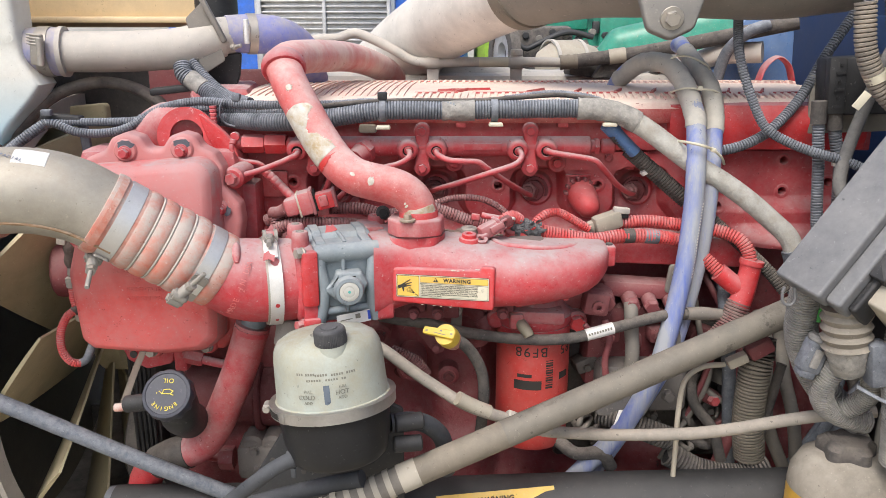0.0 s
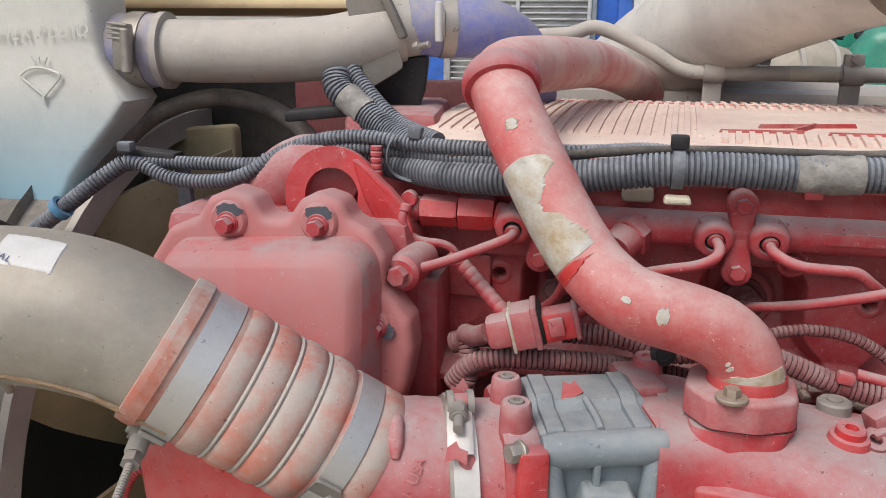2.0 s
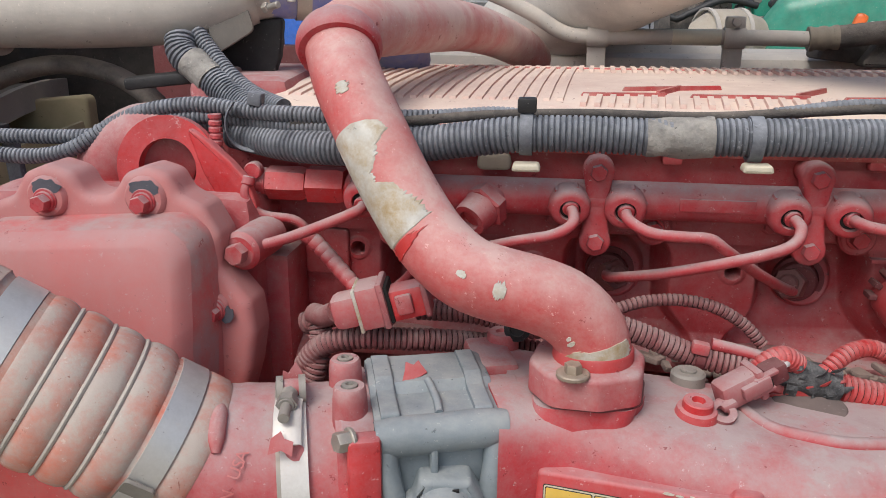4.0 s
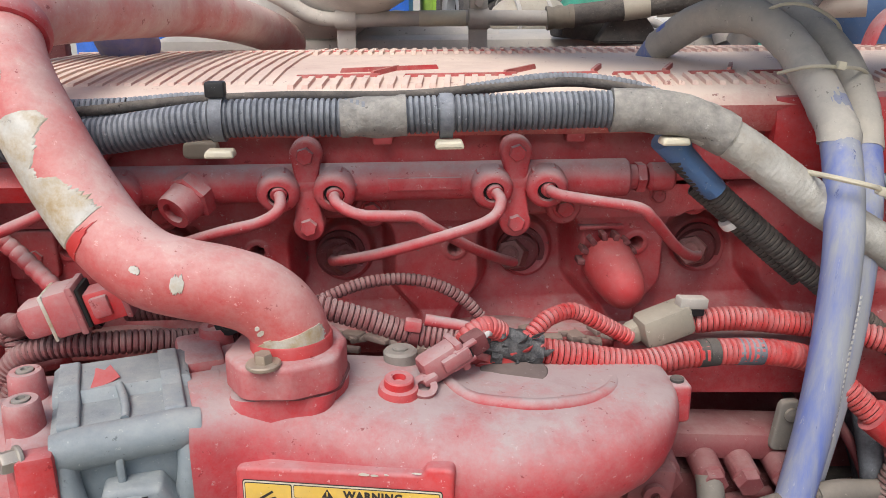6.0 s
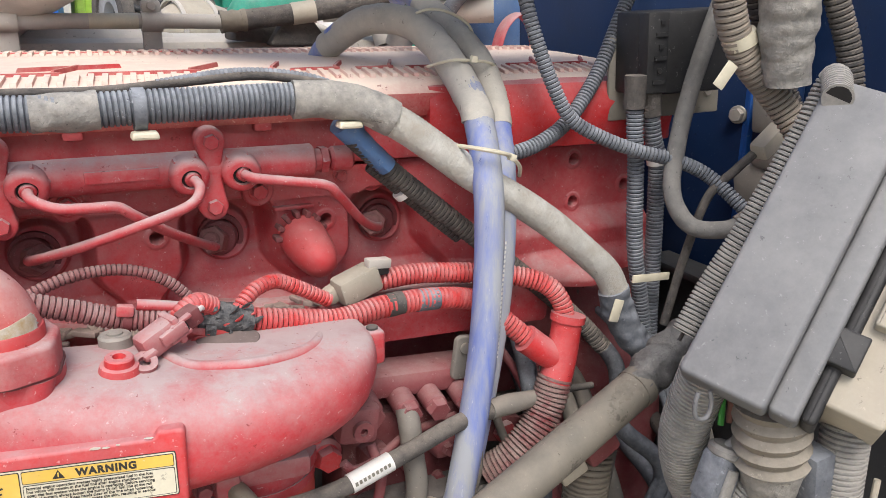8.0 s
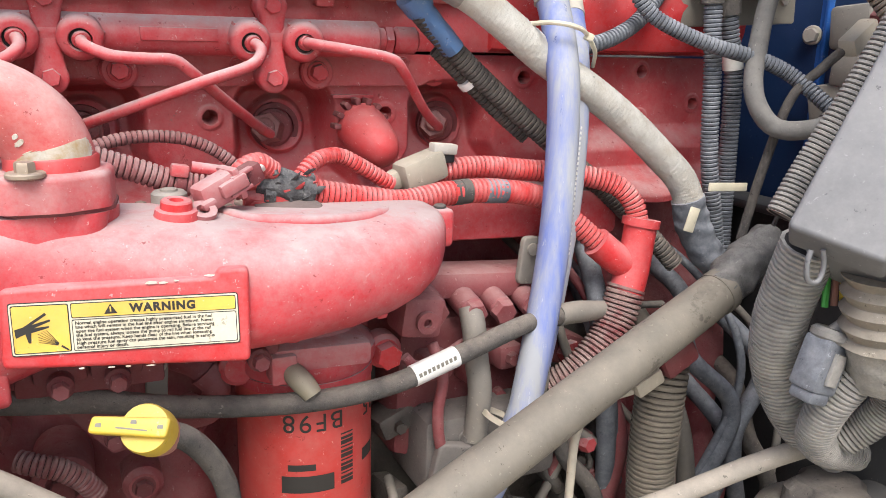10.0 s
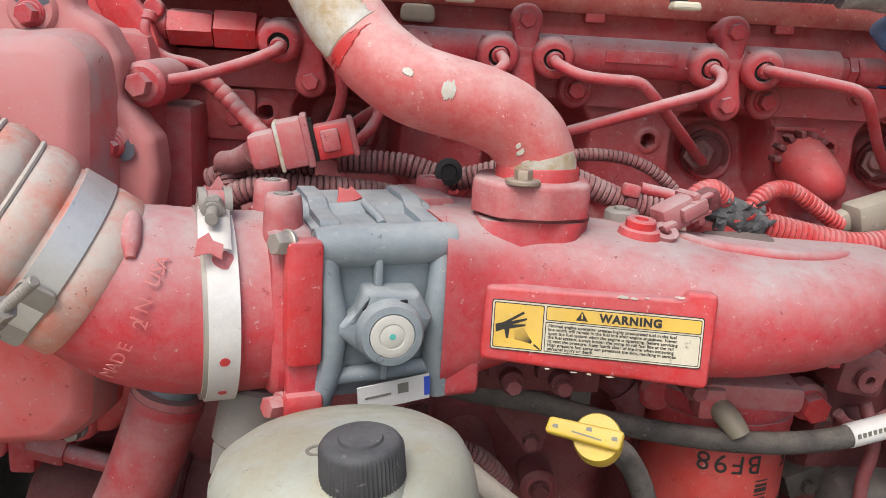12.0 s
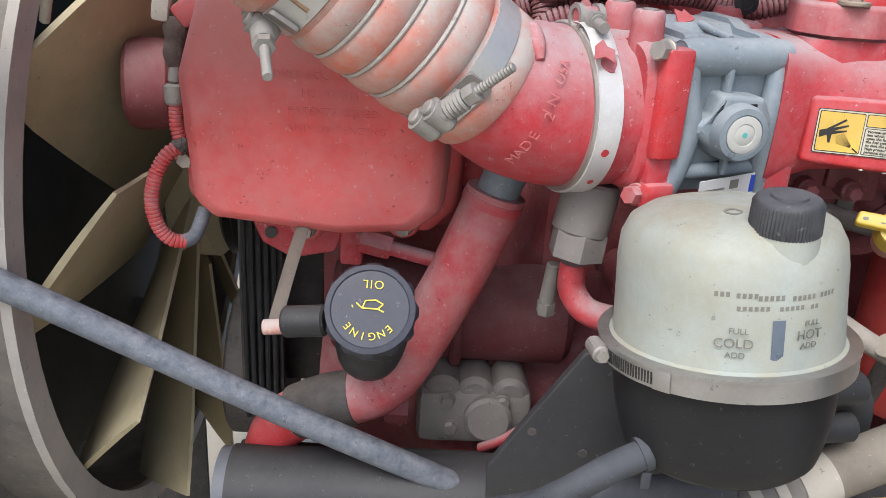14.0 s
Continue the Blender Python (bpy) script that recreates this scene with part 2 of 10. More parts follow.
CHASSIS = mat("black chassis paint", (0.022, 0.024, 0.027), 0.5, dust=0.35, dcol=(0.09, 0.085, 0.08), bump=0.15, scale=8)
PRIMER = mat("bare grey primer under paint", (0.58, 0.57, 0.52), 0.6, dust=0.42, dcol=(0.40, 0.29, 0.15), var=0.25, scale=26, bump=0.2, even=0.9, least=-1.1, wear=0.3, wcol=(0.34, 0.35, 0.34))
WHITE_PAINT = mat("white label film", (0.72, 0.72, 0.70), 0.45, dust=0.2, dcol=TAN, bump=0.02)
LABEL_YELLOW = mat("yellow label film", (0.78, 0.50, 0.06), 0.45, dust=0.25, dcol=(0.6, 0.52, 0.4), bump=0.02)
LABEL_CREAM = mat("cream label film", (0.66, 0.62, 0.48), 0.45, dust=0.3, dcol=(0.5, 0.45, 0.36), bump=0.02)
def fluid_below(m, z_full, z_fade, col):
    """Tints a clouded plastic where the fluid inside stands behind it."""
    nt = m.node_tree
    base = nt.nodes["Principled BSDF"].inputs["Base Color"]
    old = base.links[0].from_socket
    tc, sep = nt.nodes.new("ShaderNodeTexCoord"), nt.nodes.new("ShaderNodeSeparateXYZ")
    rng, mx = nt.nodes.new("ShaderNodeMapRange"), nt.nodes.new("ShaderNodeMix")
    nt.links.new(tc.outputs["Object"], sep.inputs[0])
    rng.inputs[1].default_value, rng.inputs[2].default_value = z_fade, z_full
    nt.links.new(sep.outputs[2], rng.inputs[0])
    mx.data_type = "RGBA"
    nt.links.new(rng.outputs[0], mx.inputs[0])
    nt.links.new(old, mx.inputs[6])
    mx.inputs[7].default_value = (*col, 1.0)
    nt.links.new(mx.outputs[2], base)
fluid_below(WASHER_PLASTIC, 1.40, 1.53, (0.34, 0.58, 0.70))
INK = mat("black label ink", (0.03, 0.028, 0.025), 0.6, bump=0.0)
FADED_INK = mat("faded dark ink", (0.21, 0.205, 0.17), 0.6, bump=0.0)
HOSE_DARK = mat("blue-grey weathered rubber", (0.030, 0.034, 0.040), 0.6, dust=0.5, dcol=(0.11, 0.115, 0.125), bump=0.2)
BAND_STEEL = mat("hazy rolled band steel", (0.47, 0.46, 0.44), 0.30, 0.8, dust=0.35, dcol=(0.30, 0.275, 0.24), var=0.15, bump=0.05, scale=22, even=0.45)
YELLOW_INK = mat("yellow ink", (0.72, 0.60, 0.05), 0.5, bump=0.0)
DIRT = mat("grey dirt", (0.30, 0.22, 0.20), 0.95, dust=0.6, dcol=(0.34, 0.28, 0.23), bump=0.6, fine=700)


# ---- geometry ----
def V(p):
    return np.array(p, float)


def unit(v):
    v = V(v)
    return v / max(1e-9, np.linalg.norm(v))


def axes(w):
    w = unit(w)
    a = V((0, 0, 1)) if abs(w[2]) < 0.9 else V((1, 0, 0))
    u = unit(np.cross(a, w))
    return u, np.cross(w, u), w


def curve(pts, step):
    """Points at even steps along a smooth line through pts."""
    p = [V(q) for q in pts]
    if len(p) == 2:
        dense = [p[0] + (p[1] - p[0]) * k / 20 for k in range(21)]
    else:
        p = [2 * p[0] - p[1]] + p + [2 * p[-1] - p[-2]]
        dense = []
        for i in range(1, len(p) - 2):
            a, b, c, d = p[i - 1:i + 3]
            for k in range(16):
                t = k / 16
                dense.append(0.5 * (2 * b + (c - a) * t + (2 * a - 5 * b + 4 * c - d) * t * t + (3 * b - a - 3 * c + d) * t ** 3))
        dense.append(p[-2])
    dense = np.array(dense)
    s = np.concatenate([[0], np.cumsum(np.linalg.norm(np.diff(dense, axis=0), axis=1))])
    n = max(2, int(round(s[-1] / step)) + 1)
    at = np.linspace(0, s[-1], n)
    return np.stack([np.interp(at, s, dense[:, k]) for k in range(3)], 1), at


def round_poly(pts, r, n=5):
    """An outline with its corners rounded; r is one radius or one for each corner."""
    out, k = [], len(pts)
    for i in range(k):
        a, b, c = V(pts[i - 1]), V(pts[i]), V(pts[(i + 1) % k])
        rr = r[i] if isinstance(r, (list, tuple)) else r
        d1, d2 = unit(a - b), unit(c - b)
        half = math.acos(max(-1, min(1, float(d1 @ d2)))) / 2
        t = min(rr / max(1e-6, math.tan(half)), 0.48 * np.linalg.norm(a - b), 0.48 * np.linalg.norm(c - b))
        p, q = b + d1 * t, b + d2 * t
        for j in range(n + 1):
            s = j / n
            out.append((1 - s) ** 2 * p + 2 * s * (1 - s) * b + s * s * q)
    return np.array(out)


def inset(poly, d):
    """A plane outline moved inwards by d."""
    area = sum(poly[i - 1][0] * poly[i][1] - poly[i][0] * poly[i - 1][1] for i in range(len(poly)))
    sg = 1 if area > 0 else -1
    out = []
    for i in range(len(poly)):
        t = unit(poly[(i + 1) % len(poly)] - poly[i - 1])
        out.append(poly[i] + sg * d * V((-t[1], t[0])))
    return np.array(out)


def circle(r, n=24, r2=None, p=2.0):
    a = [2 * math.pi * k / n for k in range(n)]
    f = lambda c: math.copysign(abs(c) ** (2 / p), c)
    return np.array([(r * f(math.cos(t)), (r2 or r) * f(math.sin(t))) for t in a])


class Geo:
    """Gathers the faces of one part."""

    def __init__(self):
        self.v, self.f = [], []

    def loft(self, rings, caps=True, closed=True):
        base, n = len(self.v), len(rings[0])
        for r in rings:
            self.v.extend(tuple(map(float, q)) for q in r)
        for i in range(len(rings) - 1):
            for j in range(n if closed else n - 1):
                a, b = base + i * n + j, base + i * n + (j + 1) % n
                self.f.append((a, b, b + n, a + n))
        if caps:
            self.f.append(tuple(base + j for j in reversed(range(n))))
            self.f.append(tuple(base + (len(rings) - 1) * n + j for j in range(n)))
        return self

    def sweep(self, pts, r, seg=14, step=0.008, pattern=None, wobble=0.0, r2=None):
        """A tube along a smooth line. r: a radius, or a list that runs along it; pattern: factors that repeat step by step."""
        p, s = curve(pts, step)
        t = np.gradient(p, axis=0)
        u = axes(t[0])[0]
        rings = []
        for i in range(len(p)):
            w = unit(t[i])
            u = unit(u - w * (u @ w))
            x = np.cross(w, u)
            rad = np.interp(i / (len(p) - 1), np.linspace(0, 1, len(r)), r) if isinstance(r, (list, tuple)) else r
            if pattern:
                rad *= pattern[i % len(pattern)]
            ring = []
            for k in range(seg):
                a = 2 * math.pi * k / seg
                q = rad * (1 + wobble * noise.noise(Vector(p[i] * 90) + Vector((math.cos(a), math.sin(a), 0)) * 1.7)) if wobble else rad
                ring.append(p[i] + q * math.cos(a) * u + q * (r2 or 1) * math.sin(a) * x)
            rings.append(ring)
        return self.loft(rings)

    def hose(self, pts, r, pitch=0.0045, seg=14, deep=0.14):
        """A corrugated conduit."""
        return self.sweep(pts, r, seg, pitch / 4, (1, 1, 1, 1 - deep))

    def lathe(self, profile, at, axis=(0, 0, 1), seg=28):
        u, x, w = axes(axis)
        at = V(at)
        rings = [[at + h * w + max(r, 1e-4) * (math.cos(2 * math.pi * k / seg) * u + math.sin(2 * math.pi * k / seg) * x) for k in range(seg)] for r, h in profile]
        return self.loft(rings)

    def cyl(self, a, b, r, seg=20, bevel=0.0):
        a, b = V(a), V(b)
        h = float(np.linalg.norm(b - a))
        e = min(bevel, h * 0.4, r * 0.6)
        prof = [(r - e, 0), (r, e), (r, h - e), (r - e, h)] if e else [(r, 0), (r, h)]
        return self.lathe(prof, a, b - a, seg)

    def ring(self, at, axis, r_out, r_in, h, seg=32):
        prof = [(r_in, 0), (r_out, 0), (r_out, h), (r_in, h), (r_in, 0)]
        u, x, w = axes(axis)
        at = V(at)
        rings = [[at + hh * w + r * (math.cos(2 * math.pi * k / seg) * u + math.sin(2 * math.pi * k / seg) * x) for k in range(seg)] for r, hh in prof]
        return self.loft(rings, caps=False)

    def prism(self, outline, at, ux, uy, depth, bevel=0.0, steps=3):
        """A plane outline pushed along ux x uy by depth, its front edge rounded."""
        at, ux, uy = V(at), unit(ux), unit(uy)
        w = np.cross(ux, uy)
        put = lambda o, h: [at + q[0] * ux + q[1] * uy + h * w for q in o]
        rings = [put(outline, 0)]
        if bevel:
            for k in range(steps + 1):
                a = math.pi / 2 * k / steps
                rings.append(put(inset(outline, bevel * (1 - math.cos(a))), depth - bevel + bevel * math.sin(a)))
        else:
            rings.append(put(outline, depth))
        return self.loft(rings)

    def box(self, centre, size, rot=(0, 0, 0), bevel=0.0):
        bm = bmesh.new()
        bmesh.ops.create_cube(bm, size=1.0)
        bmesh.ops.scale(bm, vec=size, verts=bm.verts)
        if bevel:
            bmesh.ops.bevel(bm, geom=bm.edges[:], offset=min(bevel, min(size) * 0.45), segments=2, affect="EDGES", profile=0.5)
        bmesh.ops.transform(bm, matrix=pose(*centre, *rot), verts=bm.verts)
        base = len(self.v)
        bm.verts.index_update()
        self.v.extend(tuple(q.co) for q in bm.verts)
        self.f.extend(tuple(base + q.index for q in fc.verts) for fc in bm.faces)
        bm.free()
        return self

    def hexa(self, at, axis, af, h, turn=0.0):
        u, x, w = axes(axis)
        at = V(at)
        rr = af / math.sqrt(3)
        rings = []
        for r, hh in ((rr, 0), (rr, h * 0.85), (rr * 0.9, h)):
            rings.append([at + hh * w + r * (math.cos(math.pi * k / 3 + turn) * u + math.sin(math.pi * k / 3 + turn) * x) for k in range(6)])
        return self.loft(rings)

    def turn(self, x, y, degrees):
        """Turns all that is gathered so far about an upright axis."""
        c, s = math.cos(radians(degrees)), math.sin(radians(degrees))
        self.v = [(x + (p[0] - x) * c - (p[1] - y) * s, y + (p[0] - x) * s + (p[1] - y) * c, p[2]) for p in self.v]
        return self

    def grid(self, fn, us, vs):
        base, n = len(self.v), len(vs)
        for a in us:
            for b in vs:
                self.v.append(tuple(map(float, fn(a, b))))
        for i in range(len(us) - 1):
            for j in range(n - 1):
                k = base + i * n + j
                self.f.append((k, k + n, k + n + 1, k + 1))
        return self


def part(name, geo, material, parent=None, label="", angle=38):
    me = bpy.data.meshes.new(name)
    me.from_pydata(geo.v, [], geo.f)
    bm = bmesh.new()
    bm.from_mesh(me)
    bmesh.ops.recalc_face_normals(bm, faces=bm.faces)
    bm.to_mesh(me)
    bm.free()
    me.materials.append(material)
    me.polygons.foreach_set("use_smooth", [True] * len(me.polygons))
    me.set_sharp_from_angle(angle=radians(angle))
    ob = new(name, me)
    if parent is not None:
        ob.parent = parent
        ob.matrix_parent_inverse = parent.matrix_basis.inverted()
    if label:
        ob["label"] = label
    return ob


def thing(name, label, category, at=(0, 0, 0), group="", kind=""):
    e = new(name)
    e.empty_display_size = 0.05
    e.matrix_basis = Matrix.Translation(at)
    return tagged(e, label, category, group, kind)


def whole(name, geo, material, label, category, group="", kind=""):
    return tagged(part(name, geo, material), label, category, group, kind)


def bolt(parent, at, axis, af=0.013, h=0.008, material=None, washer=0.0095, name="bolt"):
    g = Geo().hexa(at, axis, af, h, 0.3)
    if washer:
        a = V(at) - unit(axis) * 0.002
        g.cyl(a, a + unit(axis) * 0.0035, washer, 18, 0.0008)
    return part(name, g, material or RED_PAINT, parent)


def text(name, body, size, at, ux, uy, material, parent, lift=0.0006, spread=1.0, bold=0.0, align="CENTER"):
    """Lettering in the built-in font, lying in the plane of ux and uy, centred at a point."""
    c = bpy.data.curves.new(name, "FONT")
    c.body, c.size, c.align_x, c.align_y, c.extrude = body, size, align, "CENTER", 0.0002
    c.space_character = spread
    c.offset = size * bold
    tmp = bpy.data.objects.new(name, c)
    scene.collection.objects.link(tmp)
    me = bpy.data.meshes.new_from_object(tmp.evaluated_get(bpy.context.evaluated_depsgraph_get()))
    bpy.data.objects.remove(tmp)
    ux, uy = unit(ux), unit(uy)
    w = np.cross(ux, uy)
    at = V(at) + w * lift
    me.transform(Matrix(((ux[0], uy[0], w[0], at[0]), (ux[1], uy[1], w[1], at[1]), (ux[2], uy[2], w[2], at[2]), (0, 0, 0, 1))))
    me.materials.clear()
    me.materials.append(material)
    ob = new(name, me)
    if parent is not None:
        ob.parent = parent
        ob.matrix_parent_inverse = parent.matrix_basis.inverted()
    return ob


def smooth(x, a, b):
    t = min(1.0, max(0.0, (x - a) / (b - a)))
    return t * t * (3 - 2 * t)

# ---- ground, cab wall and yard ----
GROUND = mat("pale dusty yard ground", (0.42, 0.37, 0.28), 0.95, var=0.25, scale=1.2, fine=40, bump=0.4)
g = Geo().grid(lambda a, b: (a, b, 0.0), np.linspace(-400, 400, 21), np.linspace(-400, 400, 21))
whole("ground", g, GROUND, "pale dusty yard ground under and round the trucks", "ground", kind="structure")

cab = thing("truck_cab", "dark blue painted cab front wall beside the engine", "truck cab", (0.9, 1.6, 0.6))
g = Geo()
g.prism(round_poly([(0.0, 0.45), (1.9, 0.45), (1.9, 2.1), (0.0, 2.1)], 0.08), (0.86, 2.35, 0), (0, -1, 0), (0, 0, 1), -0.06, 0)
part("firewall", g, CAB_BLUE, cab)
part("bulkhead_panel", Geo().box((0.82, 1.42, 1.42), (0.02, 0.30, 0.42), (0, 0, 8), 0.008), CAB_BLUE, cab)
part("cowl_edge", Geo().box((0.80, 1.16, 1.30), (0.05, 0.02, 0.36), (0, 0, 0), 0.006), mat("brighter blue edge paint", (0.02, 0.10, 0.34), 0.4, dust=0.2, bump=0.04), cab)
part("splash_panel", Geo().box((0.835, 1.75, 1.0), (0.02, 0.9, 0.8), (0, 0, 0), 0.005), RUBBER, cab)

# ---- engine block ----
block = thing("engine_block", "grimy red cast-iron engine block under the head", "engine block", (0.1, 1.5, 0.7))
def block_face(x, z):
    y = 1.39
    y += 0.02 * noise.noise(Vector((x * 9, z * 9, 0)))
    y -= 0.05 * smooth(math.sin(x * 19 + 1.0), 0.1, 0.9) * smooth(1.16 - z, 0.0, 0.08)
    y -= 0.03 * smooth(0.92 - z, 0.0, 0.05)
    return (x, y, z)
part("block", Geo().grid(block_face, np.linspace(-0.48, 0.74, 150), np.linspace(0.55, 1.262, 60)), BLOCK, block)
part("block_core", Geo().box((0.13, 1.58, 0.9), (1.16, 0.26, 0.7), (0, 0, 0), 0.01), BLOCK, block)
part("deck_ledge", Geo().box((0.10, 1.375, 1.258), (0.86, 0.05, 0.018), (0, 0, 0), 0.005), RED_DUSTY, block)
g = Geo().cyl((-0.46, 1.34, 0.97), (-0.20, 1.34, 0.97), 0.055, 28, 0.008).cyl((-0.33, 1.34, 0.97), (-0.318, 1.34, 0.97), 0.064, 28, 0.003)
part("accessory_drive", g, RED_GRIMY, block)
for x, z in ((-0.27, 1.06), (-0.215, 1.06), (-0.16, 1.02), (-0.08, 1.0), (0.0, 1.07), (0.06, 0.98)):
    bolt(block, (x, 1.375, z), (0, -1, 0), 0.014, 0.009, RED_GRIMY)
for x in (-0.01, 0.03, 0.33, 0.40):
    g = Geo().box((x, 1.31, 1.165), (0.034, 0.05, 0.04), (0, 0, 6), 0.006)
    part("casting_lug", g, RED_GRIMY, block)
    bolt(block, (x, 1.284, 1.167), (0, -1, 0), 0.014, 0.008, RED_GRIMY)

# ---- cylinder head ----
NUT_BROWN = mat("grease-browned red nut", (0.17, 0.035, 0.035), 0.45, dust=0.5, dcol=(0.34, 0.22, 0.20), wear=0.3, wcol=(0.05, 0.03, 0.028), bump=0.2, scale=40)
head = thing("cylinder_head", "red cast cylinder head with injector pockets", "cylinder head", (0.15, 1.5, 1.26))
POCKETS = (-0.185, -0.010, 0.165, 0.341)
HOLES = ((-0.257, 1.352), (-0.088, 1.345), (0.0945, 1.345), (0.266, 1.346), (0.425, 1.382), (0.581, 1.389), (0.583, 1.336), (0.47, 1.312), (0.66, 1.352))
def head_face(x, z):
    y = 1.372
    if z > 1.374 and x < 0.345:
        y -= 0.010
    for px in POCKETS:
        half = 0.048 + 0.03 * smooth(1.315 - z, 0.0, 0.05)
        d = abs(x - px)
        corner = math.hypot(max(0.0, d - half + 0.026), max(0.0, z - 1.378 + 0.026)) - 0.026
        inside = smooth(-corner, -0.003, 0.013)
        y += 0.052 * inside * (0.55 + 0.45 * smooth(z, 1.28, 1.36))
        r = math.hypot(x - px, z - 1.334)
        y -= 0.014 * inside * smooth(0.030 - r, 0, 0.006)
    for hx, hz in HOLES:
        r = math.hypot(x - hx, z - hz)
        y += 0.03 * smooth(0.0068 - r, 0, 0.0016)
        y -= 0.0015 * smooth(0.0125 - r, 0, 0.002)
    y -= 0.05 * smooth(1.285 - z, 0, 0.03) * (0.6 + 0.4 * math.sin(x * 36))
    y -= 0.02 * smooth(x, 0.40, 0.46) * smooth(1.33 - z, 0, 0.03)
    return (x, y + 0.0012 * noise.noise(Vector((x * 40, z * 40, 3))), z)
part("head_casting", Geo().grid(head_face, np.linspace(-0.40, 0.69, 860), np.linspace(1.25, 1.4045, 170)), RED_DARK, head, angle=60)
part("head_core", Geo().box((0.14, 1.60, 1.325), (1.06, 0.28, 0.15)), RED_DARK, head)
for x, z in ((0.0185, 1.388), (0.192, 1.387), (-0.165, 1.388), (-0.345, 1.39)):
    g = Geo().cyl((x, 1.364, z), (x, 1.354, z), 0.016, 24, 0.002)
    part("bolt_seat", g, RED_DARK, head)
    bolt(head, (x, 1.354, z), (0, -1, 0), 0.014, 0.009, RED_PAINT, 0.0105)
bolt(head, (0.319, 1.372, 1.386), (0, -1, 0), 0.0145, 0.010, RED_PAINT, 0.0135)
bolt(head, (-0.285, 1.372, 1.346), (0, -1, 0), 0.014, 0.009, RED_PAINT, 0.011)
for x, z in ((0.12, 1.393), (-0.07, 1.393), (0.28, 1.395)):
    bolt(head, (x, 1.362, z), (0, -1, 0), 0.011, 0.007, RED_DARK, 0.008)
g = Geo().prism(round_poly([(-0.022, -0.026), (0.022, -0.026), (0.022, 0.02), (-0.022, 0.02)], 0.006), (-0.287, 1.371, 1.352), (1, 0, 0), (0, 0, 1), 0.006, 0.002)
part("pad", g, RED_DARK, head)
# oil breather bulb with a toothed collar
g = Geo().lathe([(0.0225, 0), (0.0240, 0.003), (0.0243, 0.014), (0.0232, 0.028), (0.0208, 0.040), (0.0175, 0.050), (0.0125, 0.057), (0.0060, 0.0605), (0.001, 0.061)], (0.2325, 1.360, 1.339), (0.24, -0.82, -0.48), 30)
bulb = part("breather_bulb", g, mat("red cap paint", (0.44, 0.025, 0.030), 0.45, dust=0.35, dcol=(0.42, 0.27, 0.26), wear=0.2, wcol=(0.2, 0.05, 0.05), bump=0.15, spec=0.3), head, "bright red domed cap")
for k in range(9):
    a = radians(-30 + 26 * k)
    part("tooth", Geo().box((0.233 + 0.0245 * math.cos(a), 1.352, 1.336 + 0.0245 * math.sin(a)), (0.007, 0.016, 0.005), (0, -math.degrees(a), 0), 0.001), RED_GRIMY, bulb)
part("rib_plate", Geo().box((0.231, 1.371, 1.3635), (0.042, 0.012, 0.004), (0, 0, 0), 0.001), RED_DARK, head)
part("sensor_fitting", Geo().hexa((0.30, 1.345, 1.288), (0.2, -1, 0.4), 0.016, 0.012), RED_DARK, head)
g = Geo()
for k in range(46):
    x, w = random.uniform(-0.02, 0.36), random.uniform(0.004, 0.022)
    g.box((x, random.uniform(1.30, 1.35), 1.268 + random.uniform(0, 0.006)), (w, random.uniform(0.01, 0.03), 0.006), (random.uniform(-8, 8), random.uniform(-8, 8), random.uniform(0, 90)), 0.002)
tagged(part("grit", g, DIRT, head), kind="stuff")
for px in POCKETS:
    lean = (0.42 if px == -0.010 else -0.42, -0.85, 0.28)
    g = Geo().hexa((px - 0.008, 1.400, 1.328), lean, 0.027, 0.022, 0.3).cyl(V((px - 0.008, 1.400, 1.328)) + unit(lean) * 0.020, V((px - 0.008, 1.400, 1.328)) + unit(lean) * 0.027, 0.0088, 18, 0.002)
    nut = part("injector_nut", g, NUT_BROWN, head, "grimy hexagonal injector nut")
    part("injector_body", Geo().cyl((px - 0.007, 1.418, 1.332), (px - 0.007, 1.388, 1.332), 0.0185, 24, 0.003), RED_GRIMY, nut)
    part("seal_ring", Geo().ring((px - 0.004, 1.405, 1.332), (0, -1, 0), 0.0235, 0.0185, 0.006), RED_GRIMY, nut)

# ---- rocker housing and valve cover ----
housing = thing("rocker_housing", "dark red rocker housing wall between head and cover", "rocker housing", (0.15, 1.55, 1.41))
part("housing_wall", Geo().box((0.17, 1.555, 1.433), (1.10, 0.385, 0.052), (0, 0, 0), 0.003), RED_DARK, housing)
for x in (-0.28, -0.13, 0.03, 0.20, 0.30, 0.41):
    part("lug", Geo().box((x, 1.358, 1.452), (0.018, 0.012, 0.012), (0, 0, 0), 0.003), RED_DARK, housing)

cover = thing("valve_cover", "ribbed red valve cover thick with tan dust", "valve cover", (0.15, 1.55, 1.46))
PROFILE = [(1.352, 1.454), (1.346, 1.462), (1.345, 1.478), (1.352, 1.487), (1.366, 1.492), (1.40, 1.496), (1.46, 1.501), (1.55, 1.504), (1.65, 1.504), (1.715, 1.501), (1.735, 1.492), (1.74, 1.47), (1.74, 1.454)]
rings = []
for x, s, dz in ((-0.352, 0.90, -0.006), (-0.346, 0.97, -0.002), (-0.335, 1, 0), (-0.10, 1, 0), (0.15, 1, 0), (0.38, 1, 0), (0.60, 1, 0), (0.672, 1, 0), (0.69, 0.97, -0.003), (0.70, 0.90, -0.008)):
    rings.append([(x, 1.545 + (y - 1.545) * s, z + (dz if z > 1.47 else 0)) for y, z in PROFILE])
part("cover_shell", Geo().loft(rings), COVER_RED, cover)
